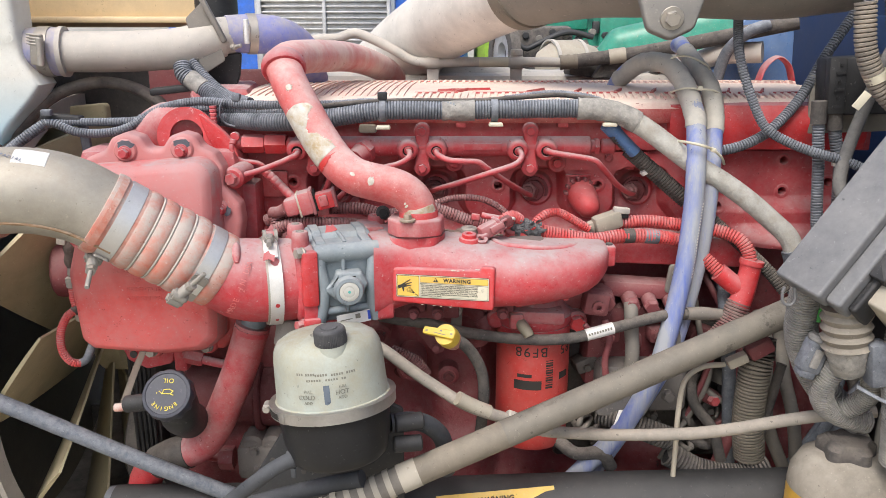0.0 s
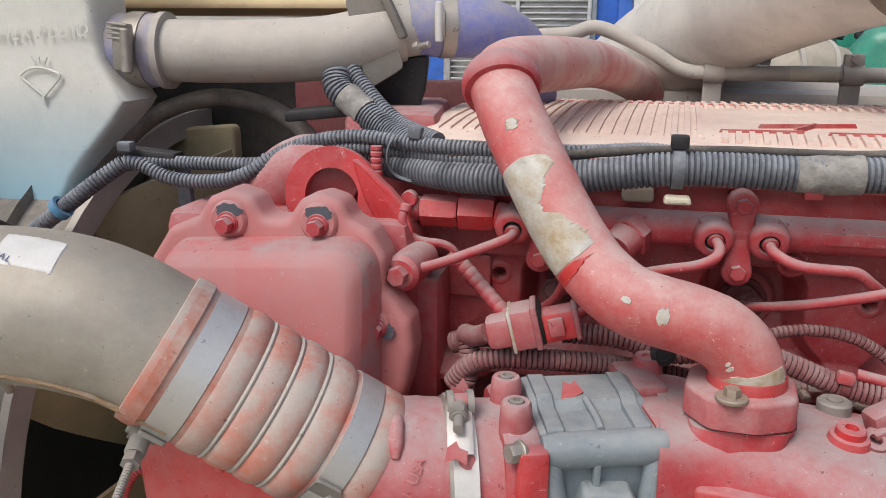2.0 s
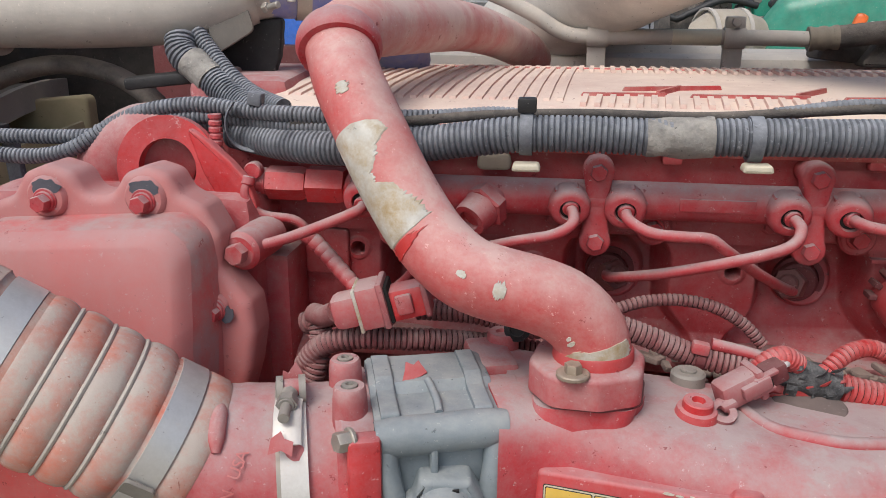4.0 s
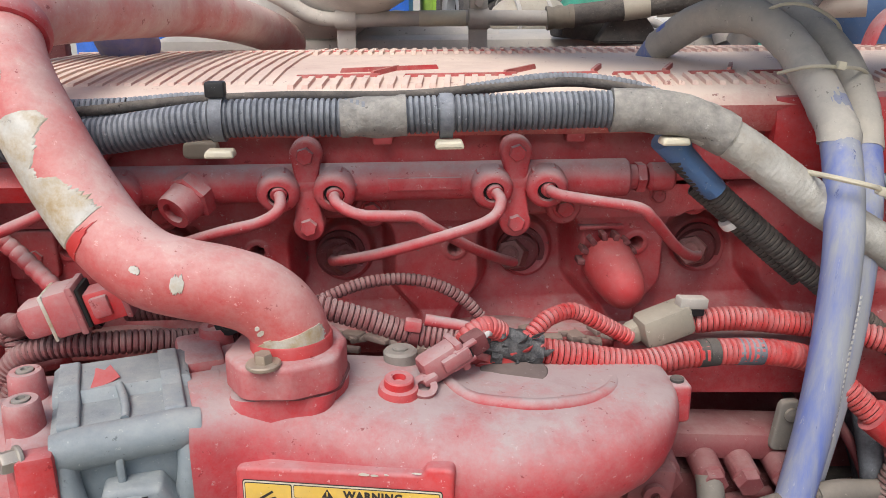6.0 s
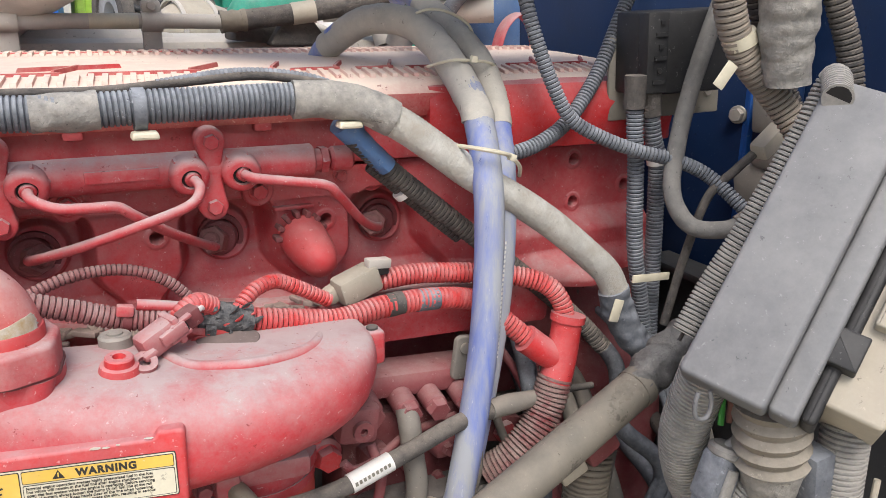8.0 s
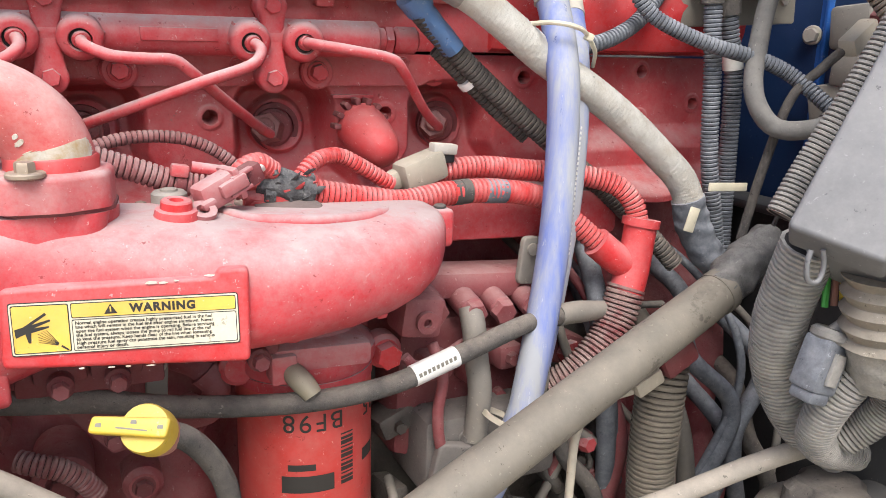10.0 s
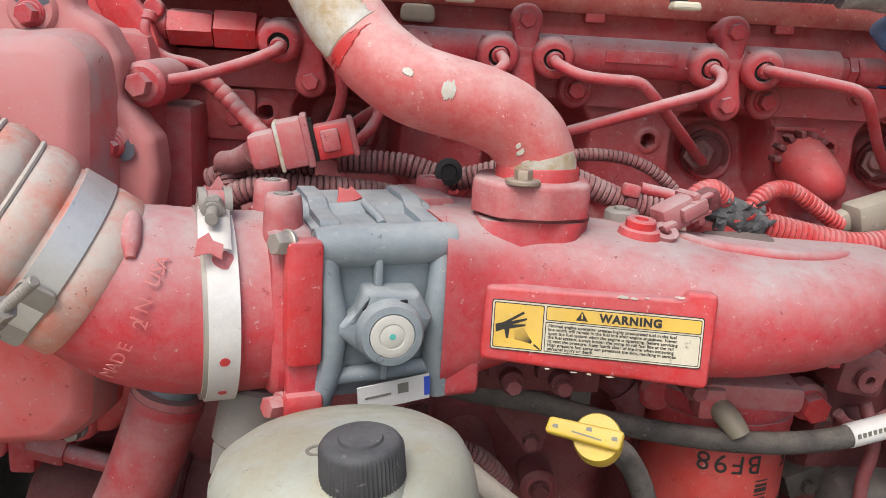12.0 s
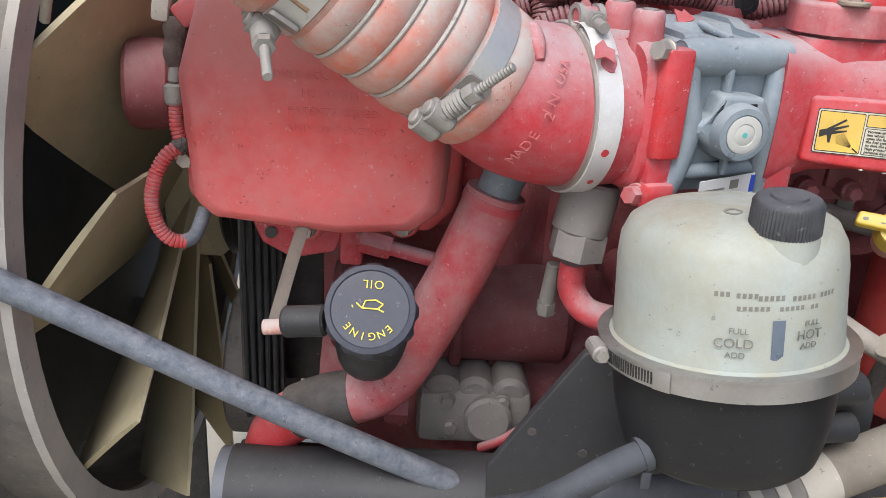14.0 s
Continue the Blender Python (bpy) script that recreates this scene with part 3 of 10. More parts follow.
# shoulder that drops over the housing towards the cab
rings = []
for x, d in ((0.375, 0.0), (0.40, 0.004), (0.43, 0.010), (0.52, 0.012), (0.66, 0.012), (0.70, 0.006)):
    rings.append([(x, 1.36, 1.409), (x, 1.354 - d, 1.412), (x, 1.346 - d, 1.435), (x, 1.343 - d, 1.462), (x, 1.348 - d * 0.6, 1.484), (x, 1.37, 1.4925), (x, 1.40, 1.46)])
part("cover_shoulder", Geo().loft(rings), RED_CLEAN, cover)
def top_z(y):
    return float(np.interp(y, [p[0] for p in PROFILE[3:11]], [p[1] for p in PROFILE[3:11]]))
def rib(g, x0, y0, x1, y1, w, h):
    d = unit((x1 - x0, y1 - y0, 0))
    s = V((-d[1], d[0], 0)) * w / 2
    up, e = V((0, 0, h)), V((0, 0, -0.004))
    end = 0.002 / math.hypot(x1 - x0, y1 - y0)
    n = max(2, int(abs(y1 - y0) / 0.022))
    rings = []
    for f, q in [(0.0, 0.0)] + [(end + (1 - 2 * end) * i / n, 1.0) for i in range(n + 1)] + [(1.0, 0.0)]:
        y = y0 + (y1 - y0) * f
        p = V((x0 + (x1 - x0) * f, y, top_z(y)))
        rings.append([p - s + e, p + s + e, p + s * 0.8 + up * q, p - s * 0.8 + up * q])
    g.loft(rings)
g = Geo()
for k in range(82):
    x = -0.32 + 0.0124 * k
    if x < -0.055:
        rib(g, x - 0.010, 1.392, x + 0.006, 1.652, 0.0074, 0.0022)
        rib(g, x + 0.008, 1.670, x + 0.012, 1.714, 0.0074, 0.0022)
    elif x < 0.69:
        rib(g, x - 0.002, 1.372, x + 0.002, 1.412, 0.0066, 0.0036)
        rib(g, x, 1.606, x + 0.002, 1.652, 0.0062, 0.0034)
        rib(g, x + 0.003, 1.670, x + 0.005, 1.714, 0.0062, 0.0034)
tagged(part("ribbing", g, mat("tan-dusted cover ribs", (0.48, 0.06, 0.06), 0.7, dust=0.95, dcol=(0.74, 0.60, 0.51), scale=5, bump=0.12, even=0.62, least=0.7), cover), kind="stuff")
part("edge_bead", Geo().box((0.17, 1.661, 1.504), (1.0, 0.004, 0.004), (0, 0, 0), 0.001), COVER_RED, cover)
# raised slanting strokes of the cast emblem
EMBLEM = mat("red emblem strokes under tan dust", (0.42, 0.03, 0.035), 0.6, dust=0.55, dcol=(0.60, 0.45, 0.38), scale=20, bump=0.2, even=0.3, least=-0.2)
x = -0.05
for w in (0.10, 0.135, 0.062, 0.072, 0.060, 0.078, 0.052, 0.060, 0.075, 0.055):
    g = Geo()
    rib(g, x, 1.420, x + w * 0.80, 1.424, 0.0050, 0.0030)
    part("emblem_stroke", g, EMBLEM, cover, "raised red emblem stroke under dust")
    g = Geo()
    rib(g, x + w * 0.70, 1.424, x + w * 0.96, 1.458, 0.0042, 0.0046)
    part("emblem_tick", g, EMBLEM, cover)
    x += w
g = Geo()
rib(g, -0.01, 1.446, 0.085, 1.462, 0.005, 0.004)
part("emblem_stroke", g, EMBLEM, cover)
g = Geo().sweep([(0.630, 1.66, 1.470), (0.634, 1.66, 1.505), (0.645, 1.66, 1.535), (0.667, 1.66, 1.552), (0.688, 1.66, 1.540), (0.699, 1.66, 1.515), (0.706, 1.66, 1.480)], 0.016, 12, 0.006, r2=0.22)
whole("lifting_bracket", g, RED_PAINT, "curved red lifting loop behind the cover", "lifting bracket")

# ---- fuel rail ----
RZ, RY = 1.418, 1.336
rail = thing("fuel_rail", "dusty red common fuel rail bolted along the head", "fuel rail", (-0.05, RY, RZ))
part("rail_tube", Geo().cyl((-0.245, RY, RZ), (0.243, RY, RZ), 0.0165, 28, 0.002), RED_PAINT, rail)
part("flat_strip", Geo().box((0.065, RY - 0.0165, RZ + 0.001), (0.062, 0.003, 0.011), (0, 0, 0), 0.001), RED_PAINT, rail)
g = Geo().cyl((0.243, RY, RZ), (0.250, RY, RZ), 0.011, 20).hexa((0.250, RY, RZ), (1, 0, 0), 0.024, 0.008).cyl((0.260, RY, RZ), (0.284, RY, RZ), 0.0125, 20, 0.003)
part("end_plug", g, RED_PAINT, rail)
g = Geo().hexa((-0.330, RY, RZ + 0.004), (1, 0, 0), 0.027, 0.036, 0.2).hexa((-0.292, RY, RZ + 0.004), (1, 0, 0), 0.030, 0.034).cyl((-0.258, RY, RZ + 0.003), (-0.244, RY, RZ), 0.0135, 20, 0.002)
part("pressure_valve", g, RED_CLEAN, rail)
g = Geo().cyl((-0.352, RY, RZ + 0.005), (-0.330, RY, RZ + 0.005), 0.0125, 20, 0.002).cyl((-0.340, RY - 0.006, RZ + 0.017), (-0.340, RY - 0.016, RZ + 0.017), 0.008, 16, 0.001)
part("banjo_fitting", g, RED_PAINT, rail)
for x in (-0.212, -0.034, 0.143):
    o = [(0.0135 * math.cos(a), 0.030 + 0.0135 * math.sin(a)) for a in np.linspace(-0.5, math.pi + 0.5, 14)]
    o += [(-0.009, 0.006), (-0.009, -0.006)]
    o += [(0.0135 * math.cos(a), -0.031 + 0.0135 * math.sin(a)) for a in np.linspace(math.pi - 0.5, 2 * math.pi + 0.5, 14)]
    o += [(0.009, -0.006), (0.009, 0.006)]
    br = part("bracket", Geo().prism(np.array(o), (x, 1.336, 1.4145), (1, 0, 0), (0, 0, 1), 0.016, 0.003), RED_PAINT, rail)
    for z in (1.4445, 1.3835):
        part("standoff", Geo().cyl((x, 1.366, z), (x, 1.334, z), 0.010, 16), RED_DARK, br)
    bolt(br, (x, 1.322, 1.4445), (0, -1, 0), 0.013, 0.008, RED_PAINT, 0.0)
    bolt(br, (x, 1.322, 1.3835), (0, -1, 0), 0.013, 0.008, RED_PAINT, 0.0)
for x, dx in ((-0.237, 0), (-0.187, 0), (-0.058, 0.006), (-0.010, -0.004), (0.121, 0.006), (0.169, -0.004)):
    ax = unit((dx * 12, -1, -0.22))
    at = V((x, RY - 0.010, RZ - 0.001))
    g = Geo().lathe([(0.0165, -0.006), (0.0178, 0.0), (0.0178, 0.012), (0.0168, 0.0150), (0.0150, 0.0175), (0.0125, 0.0185), (0.0092, 0.0185), (0.0086, 0.0150), (0.0060, 0.0145)], at, ax, 30)
    nut = part("line_nut", g, RED_PAINT, rail)
    # Black disc painted in for the dark hole of the nut.
    part("nut_mouth", Geo().cyl(at + ax * 0.0140, at + ax * 0.0155, 0.0084, 18), GAP, nut)
    part("nut_hexagon", Geo().hexa(at - ax * 0.001, ax, 0.0325, 0.010, 0.2), RED_PAINT, nut)
g = Geo().lathe([(0.0185, 0.0), (0.0185, 0.014), (0.0165, 0.018), (0.0160, 0.030), (0.0150, 0.034), (0.0095, 0.034), (0.0090, 0.028), (0.001, 0.028)], (-0.126, RY - 0.004, RZ - 0.003), (-0.50, -0.80, -0.42), 28).hexa(V((-0.126, RY - 0.004, RZ - 0.003)) + unit((-0.50, -0.80, -0.42)) * 0.004, (-0.50, -0.80, -0.42), 0.038, 0.012, 0.3)
part("feed_fitting", g, RED_PAINT, rail)
g = Geo().prism(round_poly([(-0.016, -0.008), (0.016, -0.008), (0.014, 0.007), (-0.014, 0.007)], 0.006), (-0.125, 1.355, 1.446), (1, 0, 0), (0, 0, 1), 0.01, 0.003)
whole("paint_plug", g, BEIGE, "unpainted beige plug above the fuel rail", "plug")

def line(pts, label, r=0.0048):
    t = thing("fuel_line", label, "fuel line", pts[-1], group="injector lines")
    part("tube", Geo().sweep(pts, r, 12, 0.004), RED_PAINT, t)
    d = unit(V(pts[1]) - V(pts[0]))
    part("sleeve", Geo().cyl(V(pts[0]), V(pts[0]) + d * 0.008, r * 1.5, 14, 0.001), RED_PAINT, t)
    return t

LINE = "thin dusty red steel injector line"
line([(-0.011, 1.316, 1.415), (-0.008, 1.298, 1.409), (0.010, 1.288, 1.402), (0.035, 1.288, 1.400), (0.056, 1.288, 1.399), (0.070, 1.292, 1.389), (0.107, 1.325, 1.359), (0.149, 1.375, 1.329), (0.157, 1.390, 1.330)], LINE)
line([(0.122, 1.316, 1.415), (0.127, 1.296, 1.408), (0.116, 1.285, 1.396), (0.079, 1.285, 1.383), (0.025, 1.310, 1.361), (-0.015, 1.350, 1.342), (-0.018, 1.388, 1.333)], LINE)
line([(0.168, 1.316, 1.415), (0.176, 1.296, 1.413), (0.210, 1.290, 1.408), (0.242, 1.290, 1.402), (0.256, 1.296, 1.390), (0.292, 1.332, 1.353), (0.322, 1.365, 1.333), (0.333, 1.388, 1.332)], LINE)
line([(-0.057, 1.316, 1.417), (-0.054, 1.294, 1.407), (-0.070, 1.292, 1.396), (-0.104, 1.300, 1.386), (-0.152, 1.325, 1.366), (-0.186, 1.37, 1.34), (-0.193, 1.390, 1.332)], LINE)
line([(-0.237, 1.316, 1.413), (-0.238, 1.303, 1.408), (-0.262, 1.300, 1.397), (-0.297, 1.285, 1.385), (-0.330, 1.266, 1.378)], LINE)
line([(-0.187, 1.316, 1.412), (-0.187, 1.306, 1.396), (-0.185, 1.308, 1.374), (-0.195, 1.318, 1.347), (-0.215, 1.345, 1.322)], "red steel line dropping behind the crossover pipe")
line([(-0.152, 1.315, 1.376), (-0.156, 1.308, 1.356), (-0.168, 1.305, 1.340), (-0.185, 1.33, 1.325)], "short red line below the crossover pipe")
line([(-0.340, 1.312, 1.432), (-0.342, 1.306, 1.415), (-0.330, 1.312, 1.398), (-0.301, 1.320, 1.391), (-0.285, 1.324, 1.372), (-0.254, 1.316, 1.342)], "red and bare grey return line from the rail end", 0.0042)
g = Geo().hose([(-0.300, 1.324, 1.383), (-0.280, 1.324, 1.365), (-0.250, 1.312, 1.338), (-0.236, 1.305, 1.328)], 0.0078, 0.009, 12, 0.1)
whole("sheathed_line", g, RED_PAINT, "spiral-wrapped red sleeve on a return line", "sleeve")

# ---- intake manifold ----
manifold = thing("intake_manifold", "dusty red cast intake manifold with a warning label plaque", "intake manifold", (0.05, 1.2, 1.2))
rings = []
for x, yc, zc, a, b, p in ((-0.101, 1.209, 1.2455, 0.074, 0.0595, 6), (-0.080, 1.213, 1.247, 0.068, 0.0575, 5), (-0.05, 1.214, 1.249, 0.063, 0.053, 3.6),
                           (-0.02, 1.211, 1.249, 0.068, 0.050, 3.2), (0.03, 1.206, 1.247, 0.076, 0.049, 2.9), (0.075, 1.203, 1.2435, 0.083, 0.0475, 2.7),
                           (0.12, 1.205, 1.243, 0.083, 0.0465, 2.6), (0.16, 1.208, 1.244, 0.079, 0.0445, 2.5), (0.195, 1.213, 1.2465, 0.073, 0.0405, 2.6),
                           (0.22, 1.218, 1.2495, 0.065, 0.0365, 2.6), (0.236, 1.222, 1.2535, 0.056, 0.0315, 2.7), (0.246, 1.226, 1.2575, 0.047, 0.0265, 2.8), (0.252, 1.229, 1.2610, 0.040, 0.0215, 2.8), (0.255, 1.231, 1.2630, 0.031, 0.0165, 2.6)):
    rings.append([(x, yc + q[0], zc + q[1]) for q in circle(a, 40, b, p)])
part("manifold_body", Geo().loft(rings), RED_PAINT, manifold)
LX, LY = unit((0.136, -0.0245, 0.0)), unit((0.0, 0.09, 1.0))
LN = np.cross(LX, LY)
LC = V((-0.001, 1.1260, 1.240))
o = round_poly([(-0.076, -0.0255), (0.075, -0.031), (0.077, 0.033), (0.058, 0.033), (0.055, 0.028), (-0.074, 0.0255)], 0.005)
part("plaque", Geo().prism(o, LC - LN * 0.022, LX, LY, 0.0215, 0.003), RED_CLEAN, manifold)
part("lug", Geo().prism(round_poly([(-0.016, -0.017), (0.012, -0.017), (0.012, 0.016), (-0.006, 0.016)], 0.005), (0.256, 1.225, 1.265), (1, 0, 0), (0, 0, 1), 0.018, 0.003), RED_PAINT, manifold)
# Raised black disc painted in place of the dark hole in the lug.
part("lug_hole_disc", Geo().cyl((0.258, 1.216, 1.280), (0.258, 1.216, 1.284), 0.0055, 16, 0.001), RUBBER, manifold)
# oval pad cast into the top
g = Geo().sweep([(0.072, 1.222, 1.289), (0.090, 1.186, 1.2885), (0.115, 1.176, 1.2875), (0.145, 1.174, 1.286), (0.178, 1.182, 1.2845), (0.200, 1.20, 1.283), (0.212, 1.225, 1.280)], 0.0058, 12, 0.006, wobble=0.05)
part("rim_bead", g, RED_PAINT, manifold)
part("cast_pad", Geo().lathe([(0.028, 0), (0.028, 0.010), (0.026, 0.012), (0.001, 0.012)], (0.130, 1.228, 1.2775), (0, -0.05, 1), 28), mat("grimy grey cast pad", (0.11, 0.09, 0.085), 0.75, dust=0.5, dcol=(0.22, 0.17, 0.155), bump=0.3), manifold)
g = Geo().lathe([(0.0160, 0), (0.0150, 0.005), (0.0142, 0.0075), (0.0112, 0.0085), (0.0108, 0.0135), (0.0098, 0.0145), (0.005, 0.0145), (0.0045, 0.010)], (0.039, 1.187, 1.2925), (0.05, -0.1, 1), 28)
part("port_plug", g, RED_CLEAN, manifold)
part("rear_plug", Geo().cyl((0.041, 1.243, 1.280), (0.041, 1.243, 1.303), 0.0135, 22, 0.002).lathe([(0.0065, 0), (0.0065, 0.0015), (0.0030, 0.002), (0.0028, 0.0005), (0.0005, 0.0005)], (0.041, 1.243, 1.303), (0, 0, 1), 18).hexa((0.041, 1.243, 1.302), (0, 0, 1), 0.010, 0.003), CLAMP_DULL, manifold)
for x in (0.115, 0.150, 0.185):
    part("under_lug", Geo().box((x, 1.165, 1.202 + (x - 0.11) * 0.15), (0.010, 0.014, 0.010), (0, 0, 0), 0.003), RED_PAINT, manifold)
# bolt pads under the plaque
for x in (-0.045, -0.008, 0.092):
    part("bottom_boss", Geo().cyl((x, 1.21, 1.182), (x, 1.172, 1.182), 0.0090, 18, 0.002).box((x, 1.20, 1.19), (0.036, 0.03, 0.02), (0, 0, 0), 0.004), RED_GRIMY, manifold)
    bolt(manifold, (x, 1.172, 1.182), (0, -1, 0), 0.011, 0.007, PUMP_RED, 0)
part("web_plate", Geo().box((-0.025, 1.20, 1.183), (0.10, 0.014, 0.030), (0, 0, 0), 0.003), RED_GRIMY, manifold)

# warning label on the plaque
label = thing("warning_label", "yellow and cream printed fuel pressure warning label", "label", LC)
def lab(name, u0, v0, u1, v1, lift, material, parent=None, r=0.0012):
    g = Geo().prism(round_poly([(u0, v0), (u1, v0), (u1, v1), (u0, v1)], r, 3), LC + LN * lift, LX, LY, 0.0003)
    return part(name, g, material, parent or label)
lab("backing", -0.069, -0.0170, 0.069, 0.0172, 0.0002, INK, r=0.002)
lab("border", -0.0684, -0.0164, 0.0684, 0.0166, 0.0005, LABEL_CREAM, r=0.002)
lab("pictogram_panel_edge", -0.0674, -0.0154, -0.0342, 0.0156, 0.0008, INK)
lab("pictogram_panel", -0.0668, -0.0148, -0.0348, 0.0150, 0.0011, LABEL_YELLOW)
lab("heading_edge", -0.0330, 0.0060, 0.0674, 0.0156, 0.0008, INK)
lab("heading_band", -0.0325, 0.0065, 0.0669, 0.0151, 0.0011, LABEL_YELLOW)
lab("text_edge", -0.0330, -0.0154, 0.0674, 0.0050, 0.0008, INK)
lab("text_panel", -0.0325, -0.0149, 0.0669, 0.0045, 0.0011, LABEL_CREAM)
text("heading", "WARNING", 0.0074, LC + LX * 0.022 + LY * 0.0106, LX, LY, INK, label, 0.0016, 1.18, 0.05)
def flat(outline, lift, material, name, parent):
    part(name, Geo().prism(np.array(outline), LC + LN * lift, LX, LY, 0.0003), material, parent)
flat([(-0.0135, 0.0078), (-0.0055, 0.0078), (-0.0095, 0.0142)], 0.0013, INK, "triangle", label)
flat([(-0.0099, 0.0092), (-0.0091, 0.0092), (-0.0090, 0.0124), (-0.0100, 0.0124)], 0.0017, LABEL_YELLOW, "triangle_mark", label)
flat([(-0.0660, 0.0005), (-0.0610, 0.0020), (-0.0480, 0.0105), (-0.0470, 0.0092), (-0.0560, 0.0032), (-0.0455, 0.0062), (-0.0450, 0.0050), (-0.0550, 0.0010), (-0.0460, 0.0020), (-0.0462, 0.0008), (-0.0565, -0.0020), (-0.0570, -0.0085), (-0.0585, -0.0085), (-0.0600, -0.0025), (-0.0655, -0.0050)], 0.0014, INK, "pictogram_shape", label)
for k in range(7):
    a = radians(128 + 6.5 * k)
    c, d = V((-0.0398, -0.0112)), V((math.cos(a), math.sin(a)))
    p, q = c + d * 0.002, c + d * (0.0155 - 0.0008 * abs(k - 3))
    e = V((-d[1], d[0])) * 0.00014
    flat([p - e, q - e, q + e, p + e], 0.0014, INK, "spray_mark", label)
flat([(-0.0395, -0.0108), (-0.0355, -0.0138), (-0.0362, -0.0145), (-0.0402, -0.0118)], 0.0014, INK, "nozzle_mark", label)
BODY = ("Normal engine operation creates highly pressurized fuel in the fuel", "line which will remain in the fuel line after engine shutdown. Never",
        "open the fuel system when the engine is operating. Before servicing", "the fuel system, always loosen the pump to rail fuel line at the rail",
        "to vent the pressure. Keep ha" + "nds clear of the line when loosening.", "High pressure fuel spray can penetrate the skin, resulting in serious", "personal injury or death.")
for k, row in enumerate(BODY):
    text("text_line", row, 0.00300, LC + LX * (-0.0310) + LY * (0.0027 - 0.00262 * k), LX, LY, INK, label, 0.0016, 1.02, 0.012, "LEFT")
# chipped paint along the plaque's edges
g = Geo()
for u, v, w, h in ((0.016, 0.0262, 0.005, 0.0013), (0.023, 0.0258, 0.003, 0.0010), (-0.030, -0.0272, 0.0022, 0.0006), (-0.012, -0.0278, 0.003, 0.0006), (0.012, -0.0285, 0.0034, 0.0006), (0.052, 0.0292, 0.004, 0.0008), (0.031, 0.0268, 0.002, 0.0008), (-0.002, -0.0280, 0.002, 0.0009)):
    o = [(u + w * math.cos(a) * random.uniform(0.6, 1), v + h * math.sin(a) * random.uniform(0.6, 1)) for a in np.linspace(0, 2 * math.pi, 11)[:-1]]
    g.prism(np.array(o), LC + LN * 0.0001, LX, LY, 0.0004)
tagged(part("chipped_paint", g, PRIMER, manifold), kind="stuff")

# ---- crossover pipe and its flange ----
flange = thing("pipe_flange", "two-bolt dusty red flange holding the crossover pipe", "flange", (-0.037, 1.195, 1.30))
o = round_poly([(-0.047, -0.012), (-0.030, -0.040), (0.004, -0.042), (0.034, -0.028), (0.039, 0.010), (0.028, 0.038), (-0.012, 0.042), (-0.040, 0.026)], 0.016)
part("flange_plate", Geo().prism(o, (-0.037, 1.195, 1.3085), (1, 0, 0), (0, 1, 0), 0.0235, 0.004), RED_DUSTY, flange)
part("gasket", Geo().prism(inset(o, 0.0015), (-0.034, 1.197, 1.3058), (1, 0, 0), (0, 1, 0), 0.0028), RED_GRIMY, flange)
part("neck", Geo().lathe([(0.037, -0.06), (0.0375, -0.020), (0.0385, -0.004), (0.0390, 0.006)], (-0.036, 1.198, 1.300), (0, 0, 1), 32), RED_PAINT, flange)
rings = []
for z, x0, x1, y0, y1 in ((1.225, -0.098, -0.018, 1.152, 1.255), (1.268, -0.090, -0.013, 1.154, 1.252), (1.288, -0.084, -0.008, 1.1555, 1.246), (1.3055, -0.079, -0.004, 1.157, 1.240)):
    rings.append([(a, b, z) for a, b in round_poly([(x0, y0), (x1, y0 + 0.006), (x1, y1), (x0, y1)], 0.016)])
part("neck_block", Geo().loft(rings), RED_PAINT, flange)
part("recess", Geo().ring((-0.037, 1.195, 1.3318), (0, 0, 1), 0.0295, 0.0255, 0.0008), RUBBER, flange)
for x, y in ((-0.052, 1.159),):
    bolt(flange, (x, y, 1.3335), (0, 0, 1), 0.011, 0.008, mat("rust-tinged bolt zinc", (0.34, 0.27, 0.20), 0.5, 0.4, dust=0.4, dcol=TAN, bump=0.15), 0.0120)

XO = [(-0.037, 1.195, 1.315), (-0.037, 1.195, 1.338), (-0.044, 1.194, 1.356), (-0.060, 1.192, 1.371), (-0.082, 1.190, 1.380), (-0.106, 1.190, 1.3855), (-0.128, 1.192, 1.3915), (-0.145, 1.198, 1.401),
      (-0.163, 1.208, 1.416), (-0.187, 1.223, 1.447), (-0.211, 1.239, 1.486), (-0.232, 1.260, 1.519), (-0.248, 1.290, 1.545)]
XO2 = [(-0.248, 1.290, 1.545), (-0.250, 1.315, 1.555), (-0.240, 1.355, 1.560), (-0.210, 1.46, 1.5595), (-0.178, 1.62, 1.552), (-0.142, 1.78, 1.530), (-0.115, 1.87, 1.505), (-0.105, 1.90, 1.47)]
crossover = thing("crossover_pipe", "bent red crossover pipe with peeling paint", "pipe", (-0.037, 1.195, 1.33))
part("front_leg", Geo().sweep(XO, 0.0278, 30, 0.006), PIPE_RED, crossover)
# Paler than the front leg: dust, plus strong light put into the colour.
part("rear_leg", Geo().sweep(XO2, 0.0278, 28, 0.008), mat("dusted red pipe paint in bright light", (0.50, 0.05, 0.055), 0.6, dust=0.9, dcol=(0.62, 0.46, 0.42), wear=0.12, wcol=(0.42, 0.12, 0.11), bump=0.14, even=0.62, least=0.3, scale=7), crossover)
part("joint_ring", Geo().sweep([(-0.2465, 1.285, 1.541), (-0.248, 1.291, 1.546), (-0.2495, 1.298, 1.5495)], [0.0325, 0.0350, 0.0350, 0.0325], 36, 0.002), RED_PAINT, crossover)

